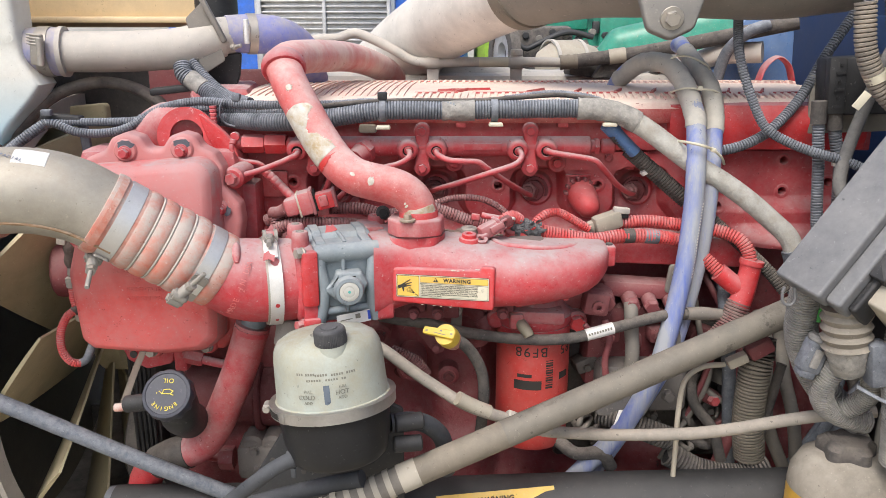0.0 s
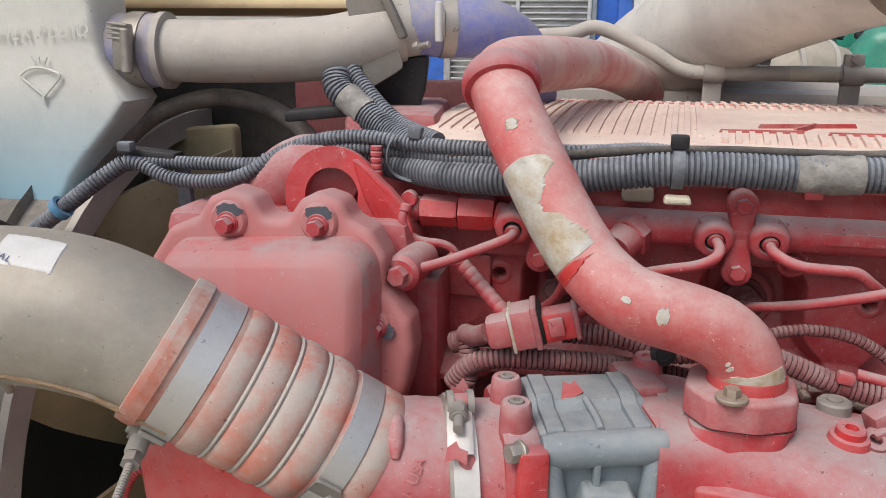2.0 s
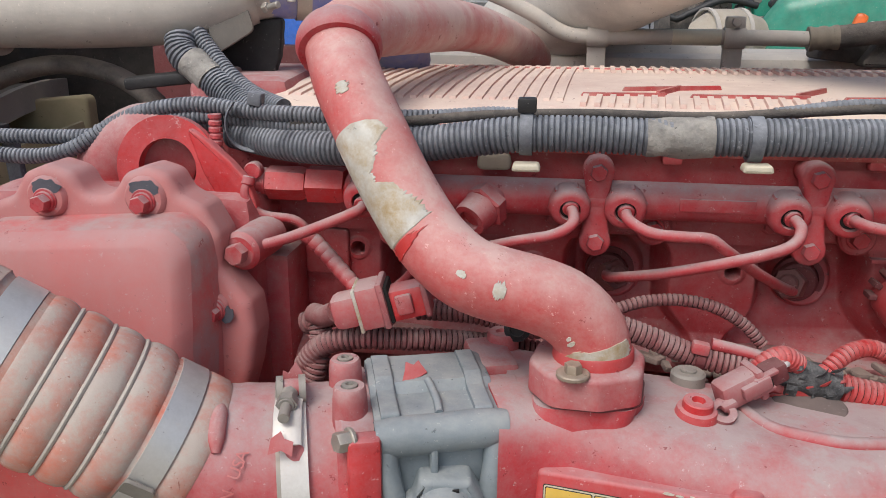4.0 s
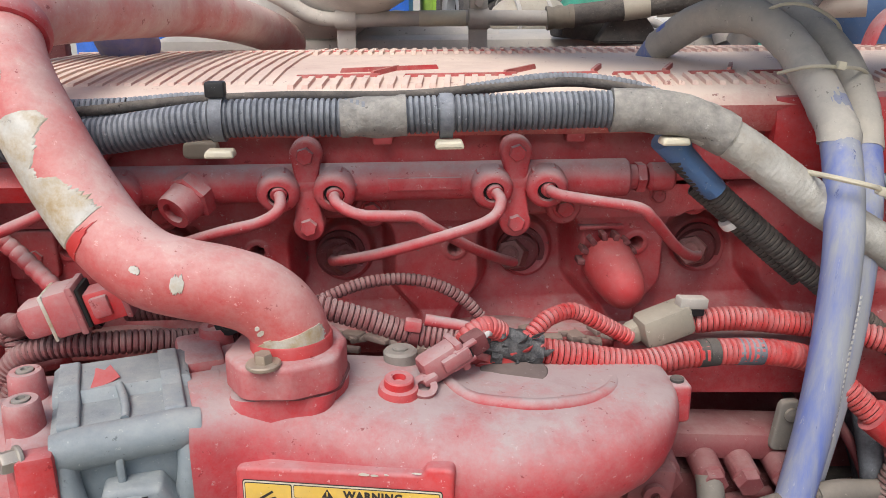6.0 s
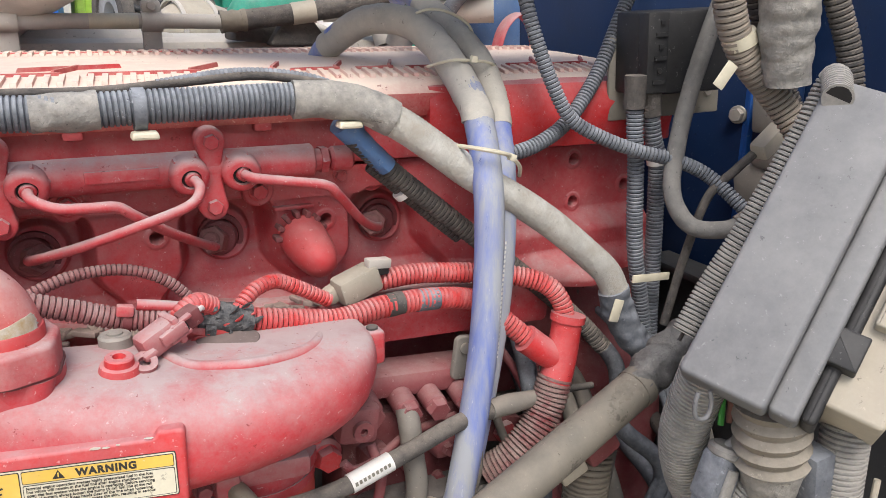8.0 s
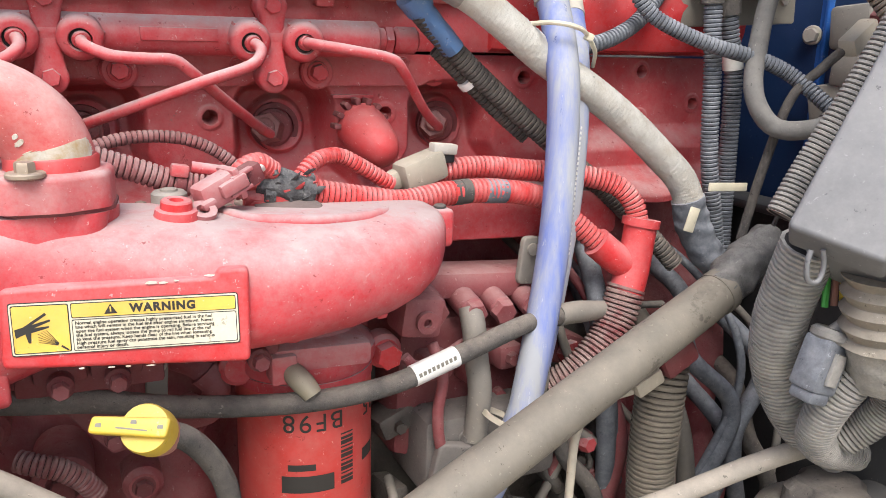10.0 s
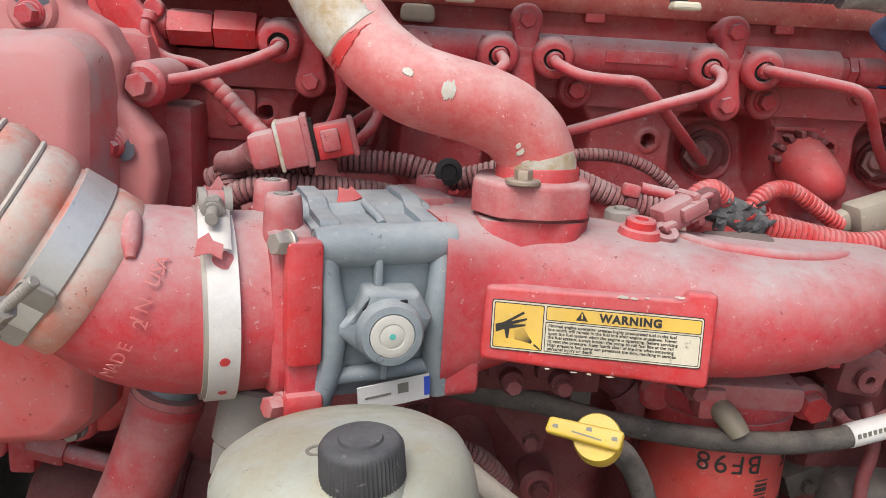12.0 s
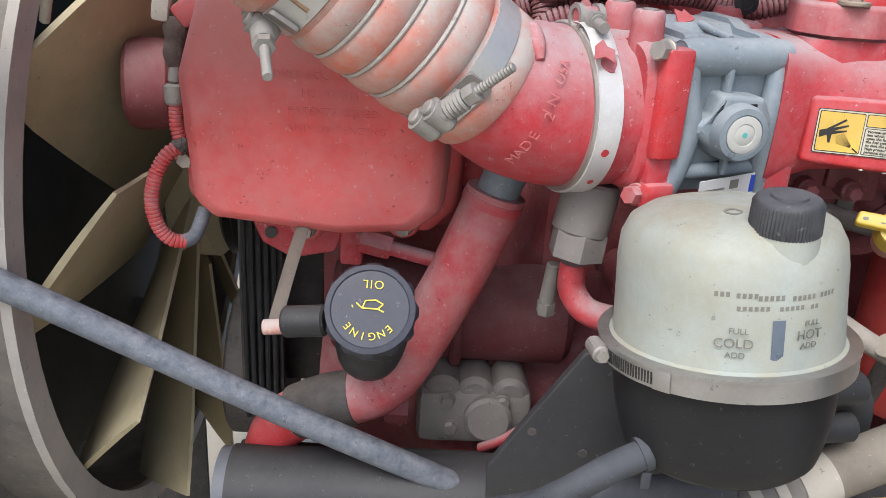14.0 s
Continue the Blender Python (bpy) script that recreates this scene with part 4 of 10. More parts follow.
def patch_on(pts, r, s0, s1, a0, a1, name, material, parent, seed, rough=0.25, n=42, m=22, face=(-0.1, -1, 0.25), square=False, prof=None):
    """A ragged flake lying on a tube between two arc fractions and two angles from the given facing."""
    p, s = curve(pts, 0.002)
    t = np.gradient(p, axis=0)
    g = Geo()
    for i in range(n + 1):
        f = s0 + (s1 - s0) * i / n
        k = f * (len(p) - 1)
        j = min(len(p) - 2, int(k))
        c = p[j] + (p[j + 1] - p[j]) * (k - j)
        w = unit(t[j])
        u = unit(V(face) - w * (V(face) @ w))
        x = np.cross(w, u)
        edge = math.sin(math.pi * (i + 0.001) / (n + 0.002)) ** 0.35 if not square else 1.0
        mid = (a0 + a1) / 2 + rough * (a1 - a0) * 0.5 * noise.noise(Vector((i * 0.11, seed, 0)))
        half = (a1 - a0) / 2 * edge
        lo = mid - half * (1 + rough * noise.noise(Vector((i * 0.35, seed + 5, 1))) * 1.6 + 0.05 * noise.noise(Vector((i * 0.9, seed, 2))))
        hi = mid + half * (1 + rough * noise.noise(Vector((i * 0.33, seed + 9, 4))) * 1.6 + 0.05 * noise.noise(Vector((i * 0.9, seed, 7))))
        if prof:
            h = i / n
            jag = 5.0 * noise.noise(Vector((i * 0.5, seed, 3))) + 3.0 * noise.noise(Vector((i * 1.3, seed, 8)))
            lo, hi = (np.interp(h, [q[0] for q in prof], [q[c] for q in prof]) for c in (1, 2))
            lo, hi = lo - jag, hi + 1.6 * jag
        for b in range(m + 1):
            a = radians(lo + (hi - lo) * b / m)
            e = 0.0006 if 0 < b < m and 0 < i < n else -0.0003
            g.v.append(tuple(c + (r + e) * (math.cos(a) * u + math.sin(a) * x)))
    for i in range(n):
        for b in range(m):
            q = i * (m + 1) + b
            g.f.append((q, q + 1, q + m + 2, q + m + 1))
    return part(name, g, material, parent)
patch_on(XO, 0.0278, 0.512, 0.765, -62, 18, "bare_patch", PRIMER, crossover, 3.0, 0.4, n=90, m=26, prof=((0.0, -58, 0), (0.03, -72, 36), (0.18, -84, 34), (0.30, -88, 20), (0.42, -90, 12), (0.50, -90, -12), (0.60, -90, -10), (0.68, -90, 6), (0.78, -90, 18), (0.85, -88, 40), (0.93, -84, 36), (0.97, -70, 12), (1.0, -60, -10)))
part("socket_collar", Geo().lathe([(0.0295, 0.0), (0.0298, 0.006), (0.0296, 0.0225), (0.0286, 0.0240), (0.0270, 0.0245)], (-0.037, 1.195, 1.317), (0, 0, 1), 36), mat("fresh red collar paint", (0.52, 0.026, 0.026), 0.42, dust=0.25, dcol=PINK, wear=0.15, wcol=(0.60, 0.40, 0.36), bump=0.08), crossover, "brighter red pipe collar")
patch_on(XO, 0.0279, 0.060, 0.105, -70, 70, "bare_collar", PRIMER, crossover, 11.0, 0.3, n=50, m=40, face=(0, -1, 0.1), prof=((0.0, -58, 62), (0.15, -62, 66), (0.35, -60, 66), (0.5, -56, 64), (0.62, -50, 60), (0.70, -44, 18), (0.78, -40, -6), (0.88, -34, -14), (1.0, -28, -22)))
patch_on(XO, 0.0278, 0.300, 0.325, -15, 12, "paint_chip", PRIMER, crossover, 17.0, 0.3)
patch_on(XO, 0.0278, 0.128, 0.140, -34, -20, "paint_chip", PRIMER, crossover, 23.0, 0.3)
patch_on(XO, 0.0278, 0.145, 0.154, -30, -21, "paint_chip", PRIMER, crossover, 29.0, 0.3)
patch_on(XO, 0.0278, 0.375, 0.392, -2, 9, "paint_chip", PRIMER, crossover, 31.0, 0.3)
patch_on(XO, 0.0278, 0.825, 0.850, -8, 14, "paint_chip", PRIMER, crossover, 37.0, 0.4)
patch_on(XO, 0.0278, 0.486, 0.510, -66, 8, "fresh_red_flake", mat("bare bright red undercoat", (0.62, 0.022, 0.018), 0.5, dust=0.2, dcol=PINK, bump=0.05), crossover, 41.0, 0.5)

# ---- throttle body ----
throttle = thing("throttle_body", "grey cast aluminium throttle housing between red flanges", "throttle body", (-0.145, 1.2, 1.18))
TX, TY, TA = -0.1397, 1.1335, 18.0
def tpart(name, geo, material, parent=throttle, label=""):
    """A part drawn square to the axes and turned with the throttle body."""
    return part(name, geo.turn(TX, TY, TA), material, parent, label)
o = [(1.144, 1.186), (1.136, 1.215), (1.138, 1.272), (1.135, 1.290), (1.141, 1.300), (1.152, 1.3015), (1.180, 1.3025), (1.186, 1.3095), (1.226, 1.3115), (1.236, 1.308), (1.238, 1.186)]
rings = [[(x, 1.19 + (y - 1.19) * s, 1.25 + (z - 1.25) * s) for y, z in o] for x, s in ((-0.186, 0.97), (-0.183, 1.0), (-0.097, 1.0), (-0.094, 0.97))]
tpart("housing", Geo().loft(rings), GREY_CAST)
tpart("top_roll", Geo().sweep([(-0.187, 1.141, 1.2895), (-0.184, 1.141, 1.2895), (-0.140, 1.141, 1.2905), (-0.096, 1.141, 1.2915), (-0.093, 1.141, 1.2915)], [0.012, 0.0142, 0.0142, 0.0138, 0.0142, 0.0142, 0.012], 24, 0.003), GREY_CAST)
for x, k in ((-0.1795, 1), (-0.1010, -1)):
    g = Geo().sweep([(x, 1.139, 1.292), (x + 0.001 * k, 1.134, 1.268), (x + 0.005 * k, 1.131, 1.242), (x + 0.003 * k, 1.133, 1.212), (x - 0.003 * k, 1.137, 1.186)], 0.0085, 16, 0.005)
    tpart("side_rib", g, GREY_CAST)
tpart("sill_rib", Geo().sweep([(-0.182, 1.136, 1.203), (-0.14, 1.134, 1.205), (-0.10, 1.136, 1.206)], 0.006, 14, 0.006), GREY_CAST)
tpart("cross_rib", Geo().box((-0.146, 1.134, 1.271), (0.0055, 0.010, 0.030), (0, 0, 0), 0.002), GREY_CAST)
tpart("top_rib", Geo().sweep([(-0.140, 1.147, 1.3025), (-0.139, 1.160, 1.3045), (-0.140, 1.174, 1.3065), (-0.142, 1.186, 1.3095)], 0.0030, 10, 0.005), GREY_CAST)
for x, w in ((-0.1745, 0.014), (-0.107, 0.014)):
    o = round_poly([(1.144, 1.286), (1.146, 1.3055), (1.178, 1.3075), (1.190, 1.3135), (1.226, 1.3150), (1.234, 1.300)], 0.004)
    tpart("frame_rib", Geo().prism(o, (x - w / 2, 0, 0), (0, 1, 0), (0, 0, 1), w, 0.0025), GREY_CAST)
KN = unit((0.20, -1, 0.02))
KC = V((-0.1345, 1.108, 1.239))
g = Geo().lathe([(0.025, -0.034), (0.0235, -0.018), (0.0215, -0.004), (0.0195, 0.0), (0.0150, 0.0008), (0.0142, -0.001)], KC, KN, 34)
shaft_boss = part("shaft_boss", g, GREY_CAST, throttle)
part("boss_disc", Geo().lathe([(0.0142, -0.004), (0.0142, 0.0006), (0.0130, 0.0012), (0.0085, 0.0012), (0.0080, 0.0004), (0.0066, 0.0012), (0.001, 0.0012)], KC, KN, 30), mat("cream boss seal", (0.56, 0.56, 0.51), 0.5, dust=0.4, dcol=(0.40, 0.37, 0.33), bump=0.1), shaft_boss, "cream sealing disc")
part("paint_dot", Geo().lathe([(0.0022, 0.0011), (0.0020, 0.0015), (0.0002, 0.0016)], KC, KN, 12), mat("teal paint dot", (0.10, 0.45, 0.40), 0.5), shaft_boss)
o = round_poly([(-0.034, -0.002), (-0.014, -0.018), (0.016, -0.018), (0.029, 0.008), (0.019, 0.026), (-0.017, 0.028), (-0.022, 0.012), (-0.034, 0.006)], 0.005)
part("boss_block", Geo().prism(o, KC - KN * 0.032, (1, 0.20, 0), (0, 0, 1), 0.022, 0.005), GREY_CAST, shaft_boss)
for u in (-0.010, 0.008):
    part("boss_slot", Geo().box(KC - KN * 0.0092 + V((u, 0, 0.0205)), (0.005, 0.002, 0.0020), (0, -6, 8)), GAP, shaft_boss)
part("lower_web", Geo().box(KC - KN * 0.018 + V((-0.001, 0, -0.027)), (0.005, 0.010, 0.016), (0, 0, 0), 0.002), GREY_CAST, shaft_boss)
tpart("part_label", Geo().box((-0.1335, 1.1270, 1.1915), (0.050, 0.001, 0.019), (8, -7, 0)), WHITE_PAINT, throttle, "small white part label")
for k, (u, w, v) in enumerate(((-0.1475, 0.012, 1.1945), (-0.1445, 0.018, 1.1905))):
    tpart("label_bar", Geo().box((u, 1.1264, v), (w, 0.0006, 0.0016), (8, -7, 0)), FADED_INK)
tpart("code_block", Geo().box((-0.1275, 1.1260, 1.1950), (0.0075, 0.0006, 0.0075), (8, -7, 0)), FADED_INK)
tpart("label_edge", Geo().box((-0.1105, 1.1264, 1.1950), (0.0040, 0.001, 0.0145), (8, -7, 0)), mat("blue label edge", (0.03, 0.08, 0.5), 0.5))
# red inlet flange with its bolts
rings = [[(x, 1.198 + q[0], 1.2425 + q[1]) for q in circle(a, 36, b, 4.5)] for x, a, b in ((-0.213, 0.062, 0.056), (-0.209, 0.065, 0.059), (-0.190, 0.065, 0.059), (-0.186, 0.063, 0.057))]
tpart("inlet_flange", Geo().loft(rings), RED_PAINT)
tpart("flange_rail", Geo().box((-0.1950, 1.132, 1.2570), (0.0235, 0.018, 0.082), (0, 0, 0), 0.004), RED_CLEAN)
tpart("rail_step", Geo().box((-0.1945, 1.138, 1.205), (0.0205, 0.016, 0.036), (0, 0, 0), 0.003), RED_PAINT)
tpart("flange_foot", Geo().box((-0.194, 1.132, 1.186), (0.025, 0.016, 0.022), (0, 0, 0), 0.004), RED_CLEAN)
o = round_poly([(1.128, 1.182), (1.130, 1.292), (1.150, 1.303), (1.200, 1.306), (1.200, 1.184)], 0.008)
tpart("outlet_rail", Geo().prism(o, (-0.0965, 0, 0), (0, 1, 0), (0, 0, 1), 0.026, 0.004), RED_PAINT)
for x, y, z, h in ((-0.2085, 1.1446, 1.274, 0.046), (-0.2221, 1.1843, 1.276, 0.046)):
    part("bolt_tower", Geo().lathe([(0.0140, 0), (0.0125, h - 0.010), (0.0118, h - 0.002), (0.0105, h), (0.0065, h), (0.0060, h - 0.002), (0.001, h - 0.002)], (x, y, z), (0, 0, 1), 26), RED_DUSTY, throttle)
    part("tower_screw", Geo().lathe([(0.0060, 0.0), (0.0058, 0.003), (0.0030, 0.0035), (0.0026, 0.001), (0.0005, 0.001)], (x, y, z + h - 0.002), (0, 0, 1), 18), CLAMP_DULL, throttle)
part("rear_tower", Geo().lathe([(0.014, 0), (0.0132, 0.030), (0.012, 0.033), (0.006, 0.033), (0.0055, 0.030), (0.0005, 0.030)], (-0.108, 1.268, 1.284), (0, 0, 1), 24), RED_DUSTY, throttle)
tpart("rear_pad", Geo().box((-0.083, 1.232, 1.298), (0.034, 0.060, 0.024), (0, 0, 0), 0.005), RED_DUSTY)
bolt(throttle, (-0.2010, 1.113, 1.2950), (-0.75, -0.7, 0.1), 0.013, 0.011, BOLT_STEEL, 0.009)
bolt(throttle, (-0.2050, 1.116, 1.186), (-0.75, -0.7, 0.1), 0.013, 0.011, RED_DUSTY, 0.009)
tpart("paint_flap", Geo().prism(np.array([(-0.012, -0.008), (0.004, -0.006), (0.010, -0.004), (0.007, 0.008), (0.002, 0.005), (-0.003, 0.009), (-0.006, 0.002)]), (-0.152, 1.196, 1.3125), (1, 0.25, 0.05), (-0.2, 0.75, 0.5), 0.0012), mat("torn red tape", (0.52, 0.02, 0.02), 0.5, dust=0.3, dcol=PINK))
part("sensor_stub", Geo().cyl((-0.236, 1.16, 1.135), (-0.228, 1.165, 1.18), 0.024, 20, 0.003).hexa((-0.237, 1.158, 1.116), (0.1, 0.05, 1), 0.042, 0.026), VALVE_GREY, throttle)
part("drain_elbow", Geo().sweep([(-0.237, 1.158, 1.11), (-0.236, 1.158, 1.085), (-0.222, 1.15, 1.068), (-0.195, 1.14, 1.066), (-0.165, 1.13, 1.075)], 0.012, 16, 0.006), RED_PAINT, throttle)
part("drain_cock", Geo().cyl((-0.250, 1.175, 1.10), (-0.254, 1.178, 1.052), 0.007, 12, 0.001).hexa((-0.253, 1.177, 1.062), (0, 0, -1), 0.015, 0.012), FITTING, throttle)

# ---- inlet elbow, band clamp and charge-air hose ----
EL = [(-0.203, 1.180, 1.2400), (-0.232, 1.170, 1.2400), (-0.257, 1.161, 1.2405), (-0.281, 1.153, 1.2435), (-0.304, 1.145, 1.2500), (-0.326, 1.1375, 1.2608), (-0.350, 1.129, 1.2778)]
elbow = thing("inlet_elbow", "dusty red cast inlet elbow with raised lettering", "elbow", (-0.27, 1.15, 1.19))
part("elbow_body", Geo().sweep(EL, [0.0610, 0.0620, 0.0625, 0.0625, 0.0600, 0.0535, 0.0520], 44, 0.006), RED_PAINT, elbow)
def surface_text(name, word, p0, p1, axis, r, size, material, parent):
    """Letters laid one by one on a tube's wall, from p0 to p1."""
    q = curve(axis, 0.002)[0]
    p0, p1 = V(p0), V(p1)
    for k, ch in enumerate(word):
        if ch == " ":
            continue
        p = p0 + (p1 - p0) * (k / max(1, len(word) - 1))
        c = q[int(np.argmin(np.linalg.norm(q - p, axis=1)))]
        nrm = unit(p - c)
        u = unit((p1 - p0) - nrm * ((p1 - p0) @ nrm))
        text(name, ch, size, c + nrm * r, u, np.cross(nrm, u), material, parent, 0.0004)
surface_text("cast_letter", "MADE IN USA", (-0.3052, 1.1080, 1.2248), (-0.2789, 1.1090, 1.2773), EL, 0.0628, 0.0118, GEAR_WORN, elbow)
surface_text("cast_letter", "2", (-0.2830, 1.0872, 1.2485), (-0.2824, 1.0872, 1.2501), EL, 0.0632, 0.0118, GEAR_WORN, elbow)

part("cast_bar", Geo().sweep([(-0.2985, 1.130, 1.3055), (-0.2965, 1.118, 1.3020), (-0.2940, 1.107, 1.2945), (-0.2915, 1.099, 1.2850)], [0.003, 0.0062, 0.0066, 0.0062, 0.003], 14, 0.003), RED_DUSTY, elbow)
band = thing("band_clamp", "wide steel band clamp on the inlet elbow", "clamp", (-0.235, 1.168, 1.17))
CA = unit((1, 0.33, 0.0))
CC = V((-0.2660, 1.1580, 1.2405))
part("band", Geo().ring(CC, CA, 0.0672, 0.0615, 0.019, 56), STEEL, band)
part("band_edge", Geo().ring(CC - CA * 0.003, CA, 0.0655, 0.0612, 0.004, 56), BOLT_STEEL, band)
for az, r in ((38, 0.0072), (-16, 0.0035), (-42, 0.003)):
    a = radians(az)
    n1 = unit(V((0, -math.cos(a), math.sin(a))) - CA * (V((0, -math.cos(a), math.sin(a))) @ CA))
    c = CC + CA * 0.0095 + n1 * 0.0672
    o = [(r * math.cos(k) * random.uniform(0.75, 1.1), r * math.sin(k) * random.uniform(0.75, 1.1)) for k in np.linspace(0, 2 * math.pi, 13)[:-1]]
    u1 = CA
    part("slot", Geo().prism(np.array(o), c - n1 * 0.0003, u1, np.cross(n1, u1), 0.0007), RED_CLEAN, band)
part("tongue", Geo().sweep([(-0.2440, 1.108, 1.2900), (-0.2470, 1.119, 1.3005), (-0.2500, 1.131, 1.3065), (-0.2525, 1.143, 1.3080), (-0.255, 1.156, 1.307)], 0.0098, 12, 0.003, r2=0.16), STEEL, band)
part("trunnion", Geo().cyl((-0.262, 1.146, 1.3125), (-0.244, 1.152, 1.3125), 0.0068, 16, 0.001), RED_DUSTY, band)
for k in (-1, 1):
    part("band_loop", Geo().ring(V((-0.2535, 1.1495, 1.311)) + CA * 0.008 * k - CA * 0.0025, CA, 0.0105, 0.0068, 0.005, 20), CLAMP_DULL, band)
part("clamp_screw", Geo().cyl((-0.2470, 1.112, 1.3080), (-0.2540, 1.153, 1.3140), 0.0040, 14).lathe([(0.0056 + 0.0007 * (k % 2), 0.014 + 0.0022 * k) for k in range(8)], (-0.2470, 1.112, 1.3080), (-0.17, 0.97, 0.14), 16).hexa((-0.2496, 1.127, 1.3100), (-0.17, 0.97, 0.14), 0.0135, 0.008), CLAMP_DULL, band)
part("torn_tape", Geo().prism(np.array([(-0.009, -0.007), (0.0, -0.004), (0.007, -0.008), (0.009, 0.002), (0.003, 0.004), (0.001, 0.009), (-0.006, 0.004)]), (-0.2470, 1.1035, 1.2930), (1, 0.30, -0.1), (-0.2, 0.5, 0.85), 0.001), mat("red paint flap", (0.45, 0.03, 0.03), 0.5, dust=0.4, dcol=PINK), band)
part("torn_tape", Geo().prism(np.array([(-0.008, -0.006), (0.007, -0.006), (0.008, 0.002), (0.002, 0.012), (-0.003, 0.004), (-0.007, 0.006)]), (-0.2560, 1.1600, 1.3150), (1, 0.30, 0), (0, 0.3, 0.95), 0.001), mat("grey red paint flap", (0.40, 0.04, 0.04), 0.5, dust=0.5, dcol=PINK), band)

A, B = V((-0.3258, 1.1379, 1.2608)), V((-0.4700, 1.0863, 1.3627))
HD = unit(A - B)
HL = float(np.linalg.norm(A - B))
air_hose = thing("charge_air_hose", "ribbed orange silicone charge-air hose grey with dust", "hose", (-0.40, 1.1, 1.25))
def bump_at(c, w, h):
    return [(0.0548, c - w), (0.0548 + h * 0.55, c - w * 0.80), (0.0548 + h * 0.92, c - w * 0.45), (0.0548 + h, c), (0.0548 + h * 0.92, c + w * 0.45), (0.0548 + h * 0.55, c + w * 0.80), (0.0548, c + w)]
prof = [(0.053, -0.003), (0.0585, -0.002), (0.0592, 0.002), (0.0588, 0.012), (0.0566, 0.016), (0.0562, 0.040)]
for c, w in ((0.0535, 0.0115), (0.0778, 0.0118), (0.1022, 0.0118), (0.1275, 0.0125)):
    prof += bump_at(c, w, 0.0042)
prof += [(0.0553, 0.142), (0.0553, 0.164), (0.0568, 0.167), (0.0566, HL - 0.003), (0.0545, HL)]
part("hose_wall", Geo().lathe(prof, B, HD, 56), SILICONE, air_hose)
for c in (0.0656, 0.0900, 0.1146):
    part("wire_ring", Geo().lathe([(0.0550, -0.0020), (0.0572, -0.0015), (0.0580, 0.0), (0.0572, 0.0015), (0.0550, 0.0020)], B + HD * c, HD, 56), GREY_HOSE, air_hose)
part("end_stripe", Geo().ring(B + HD * 0.003, HD, 0.0596, 0.0560, 0.009, 56), SILICONE_BARE, air_hose)
part("end_stripe", Geo().ring(B + HD * 0.0405, HD, 0.0574, 0.0540, 0.0045, 56), SILICONE_BARE, air_hose)

def t_clamp(c0, wide, r, label, tip, nut):
    """A band with its threaded stud, spring and looped ends; tip and nut lie along the stud."""
    t = thing("hose_clamp", label, "hose clamp", B + HD * c0, group="charge-air hose clamps")
    part("band", Geo().ring(B + HD * c0, HD, r, r - 0.003, wide, 56), CLAMP_BRIGHT, t)
    tip, nut = V(tip), V(nut)
    sd = unit(nut - tip)
    far = float(np.linalg.norm(nut - tip))
    part("stud", Geo().lathe([(0.0026, 0.0)] + [(0.0034 - 0.0005 * (k % 2), 0.001 + 0.0012 * k) for k in range(int((far + 0.026) / 0.0012))], tip, sd, 14), CLAMP_DULL, t)
    part("nut", Geo().hexa(nut - sd * 0.012, sd, 0.0125, 0.009), CLAMP_DULL, t)
    part("spring", Geo().lathe([(0.0060 + 0.0018 * (k % 2), -0.002 + 0.0016 * k) for k in range(13)], nut, sd, 18), CLAMP_DULL, t)
    base = nut + sd * 0.021
    for k in (0, 1):
        q = base + sd * (0.012 * k)
        part("trunnion", Geo().cyl(q - HD * 0.012, q + HD * 0.012, 0.0056, 16, 0.001), CLAMP_DULL, t)
        part("band_loop", Geo().ring(q - HD * 0.0085, HD, 0.0088, 0.0058, 0.017, 20), CLAMP_DULL, t)
    c = B + HD * (c0 + wide / 2)
    out = unit(base - c - HD * ((base - c) @ HD))
    side = np.cross(HD, out)
    plate = round_poly([(-0.011, -0.026), (0.011, -0.026), (0.011, 0.026), (-0.011, 0.026)], 0.004)
    part("saddle", Geo().prism(plate, c + out * (r - 0.001), HD, side, 0.0035, 0.001), CLAMP_DULL, t)
    return t
t_clamp(0.143, 0.020, 0.0570, "steel T-bolt clamp near the inlet elbow", (-0.3164, 1.0291, 1.2904), (-0.3457, 1.0446, 1.2646))
t_clamp(0.0175, 0.0225, 0.0580, "steel T-bolt clamp at the aluminium tube", (-0.4632, 1.0035, 1.2791), (-0.4750, 1.0500, 1.2935))

STICKER_INK = mat("washed-out blue ink", (0.16, 0.19, 0.26), 0.6, bump=0.0)
tube = thing("charge_air_tube", "dull grey aluminium charge-air tube with a torn white sticker", "pipe", (-0.54, 1.06, 1.33))
TB = [(-0.450, 1.0935, 1.3486), (-0.470, 1.0863, 1.3627), (-0.498, 1.077, 1.380), (-0.530, 1.067, 1.392), (-0.563, 1.059, 1.397), (-0.597, 1.053, 1.397), (-0.63, 1.05, 1.394)]
part("tube_wall", Geo().sweep(TB, [0.0545, 0.0555, 0.0575, 0.0575, 0.0575, 0.0575], 44, 0.006), PIPE_ALU, tube)
patch_on(TB, 0.0577, 0.49, 0.655, 50, 80, "sticker", WHITE_PAINT, tube, 51.0, 0.05, face=(0, -1, 0.0), square=True)
surface_text("sticker_letter", "RADIAL", (-0.566, 1.035, 1.44), (-0.541, 1.030, 1.438), TB, 0.0588, 0.0068, STICKER_INK, tube)
p, q = curve(TB, 0.01)
part("weld_seam", Geo().sweep([c + V((0.004, -0.046, -0.0345)) for c in p[::3]], 0.0022, 8, 0.006, wobble=0.3), mat("rusty weld seam", (0.26, 0.15, 0.07), 0.8, dust=0.5, bump=0.3, scale=60), tube)
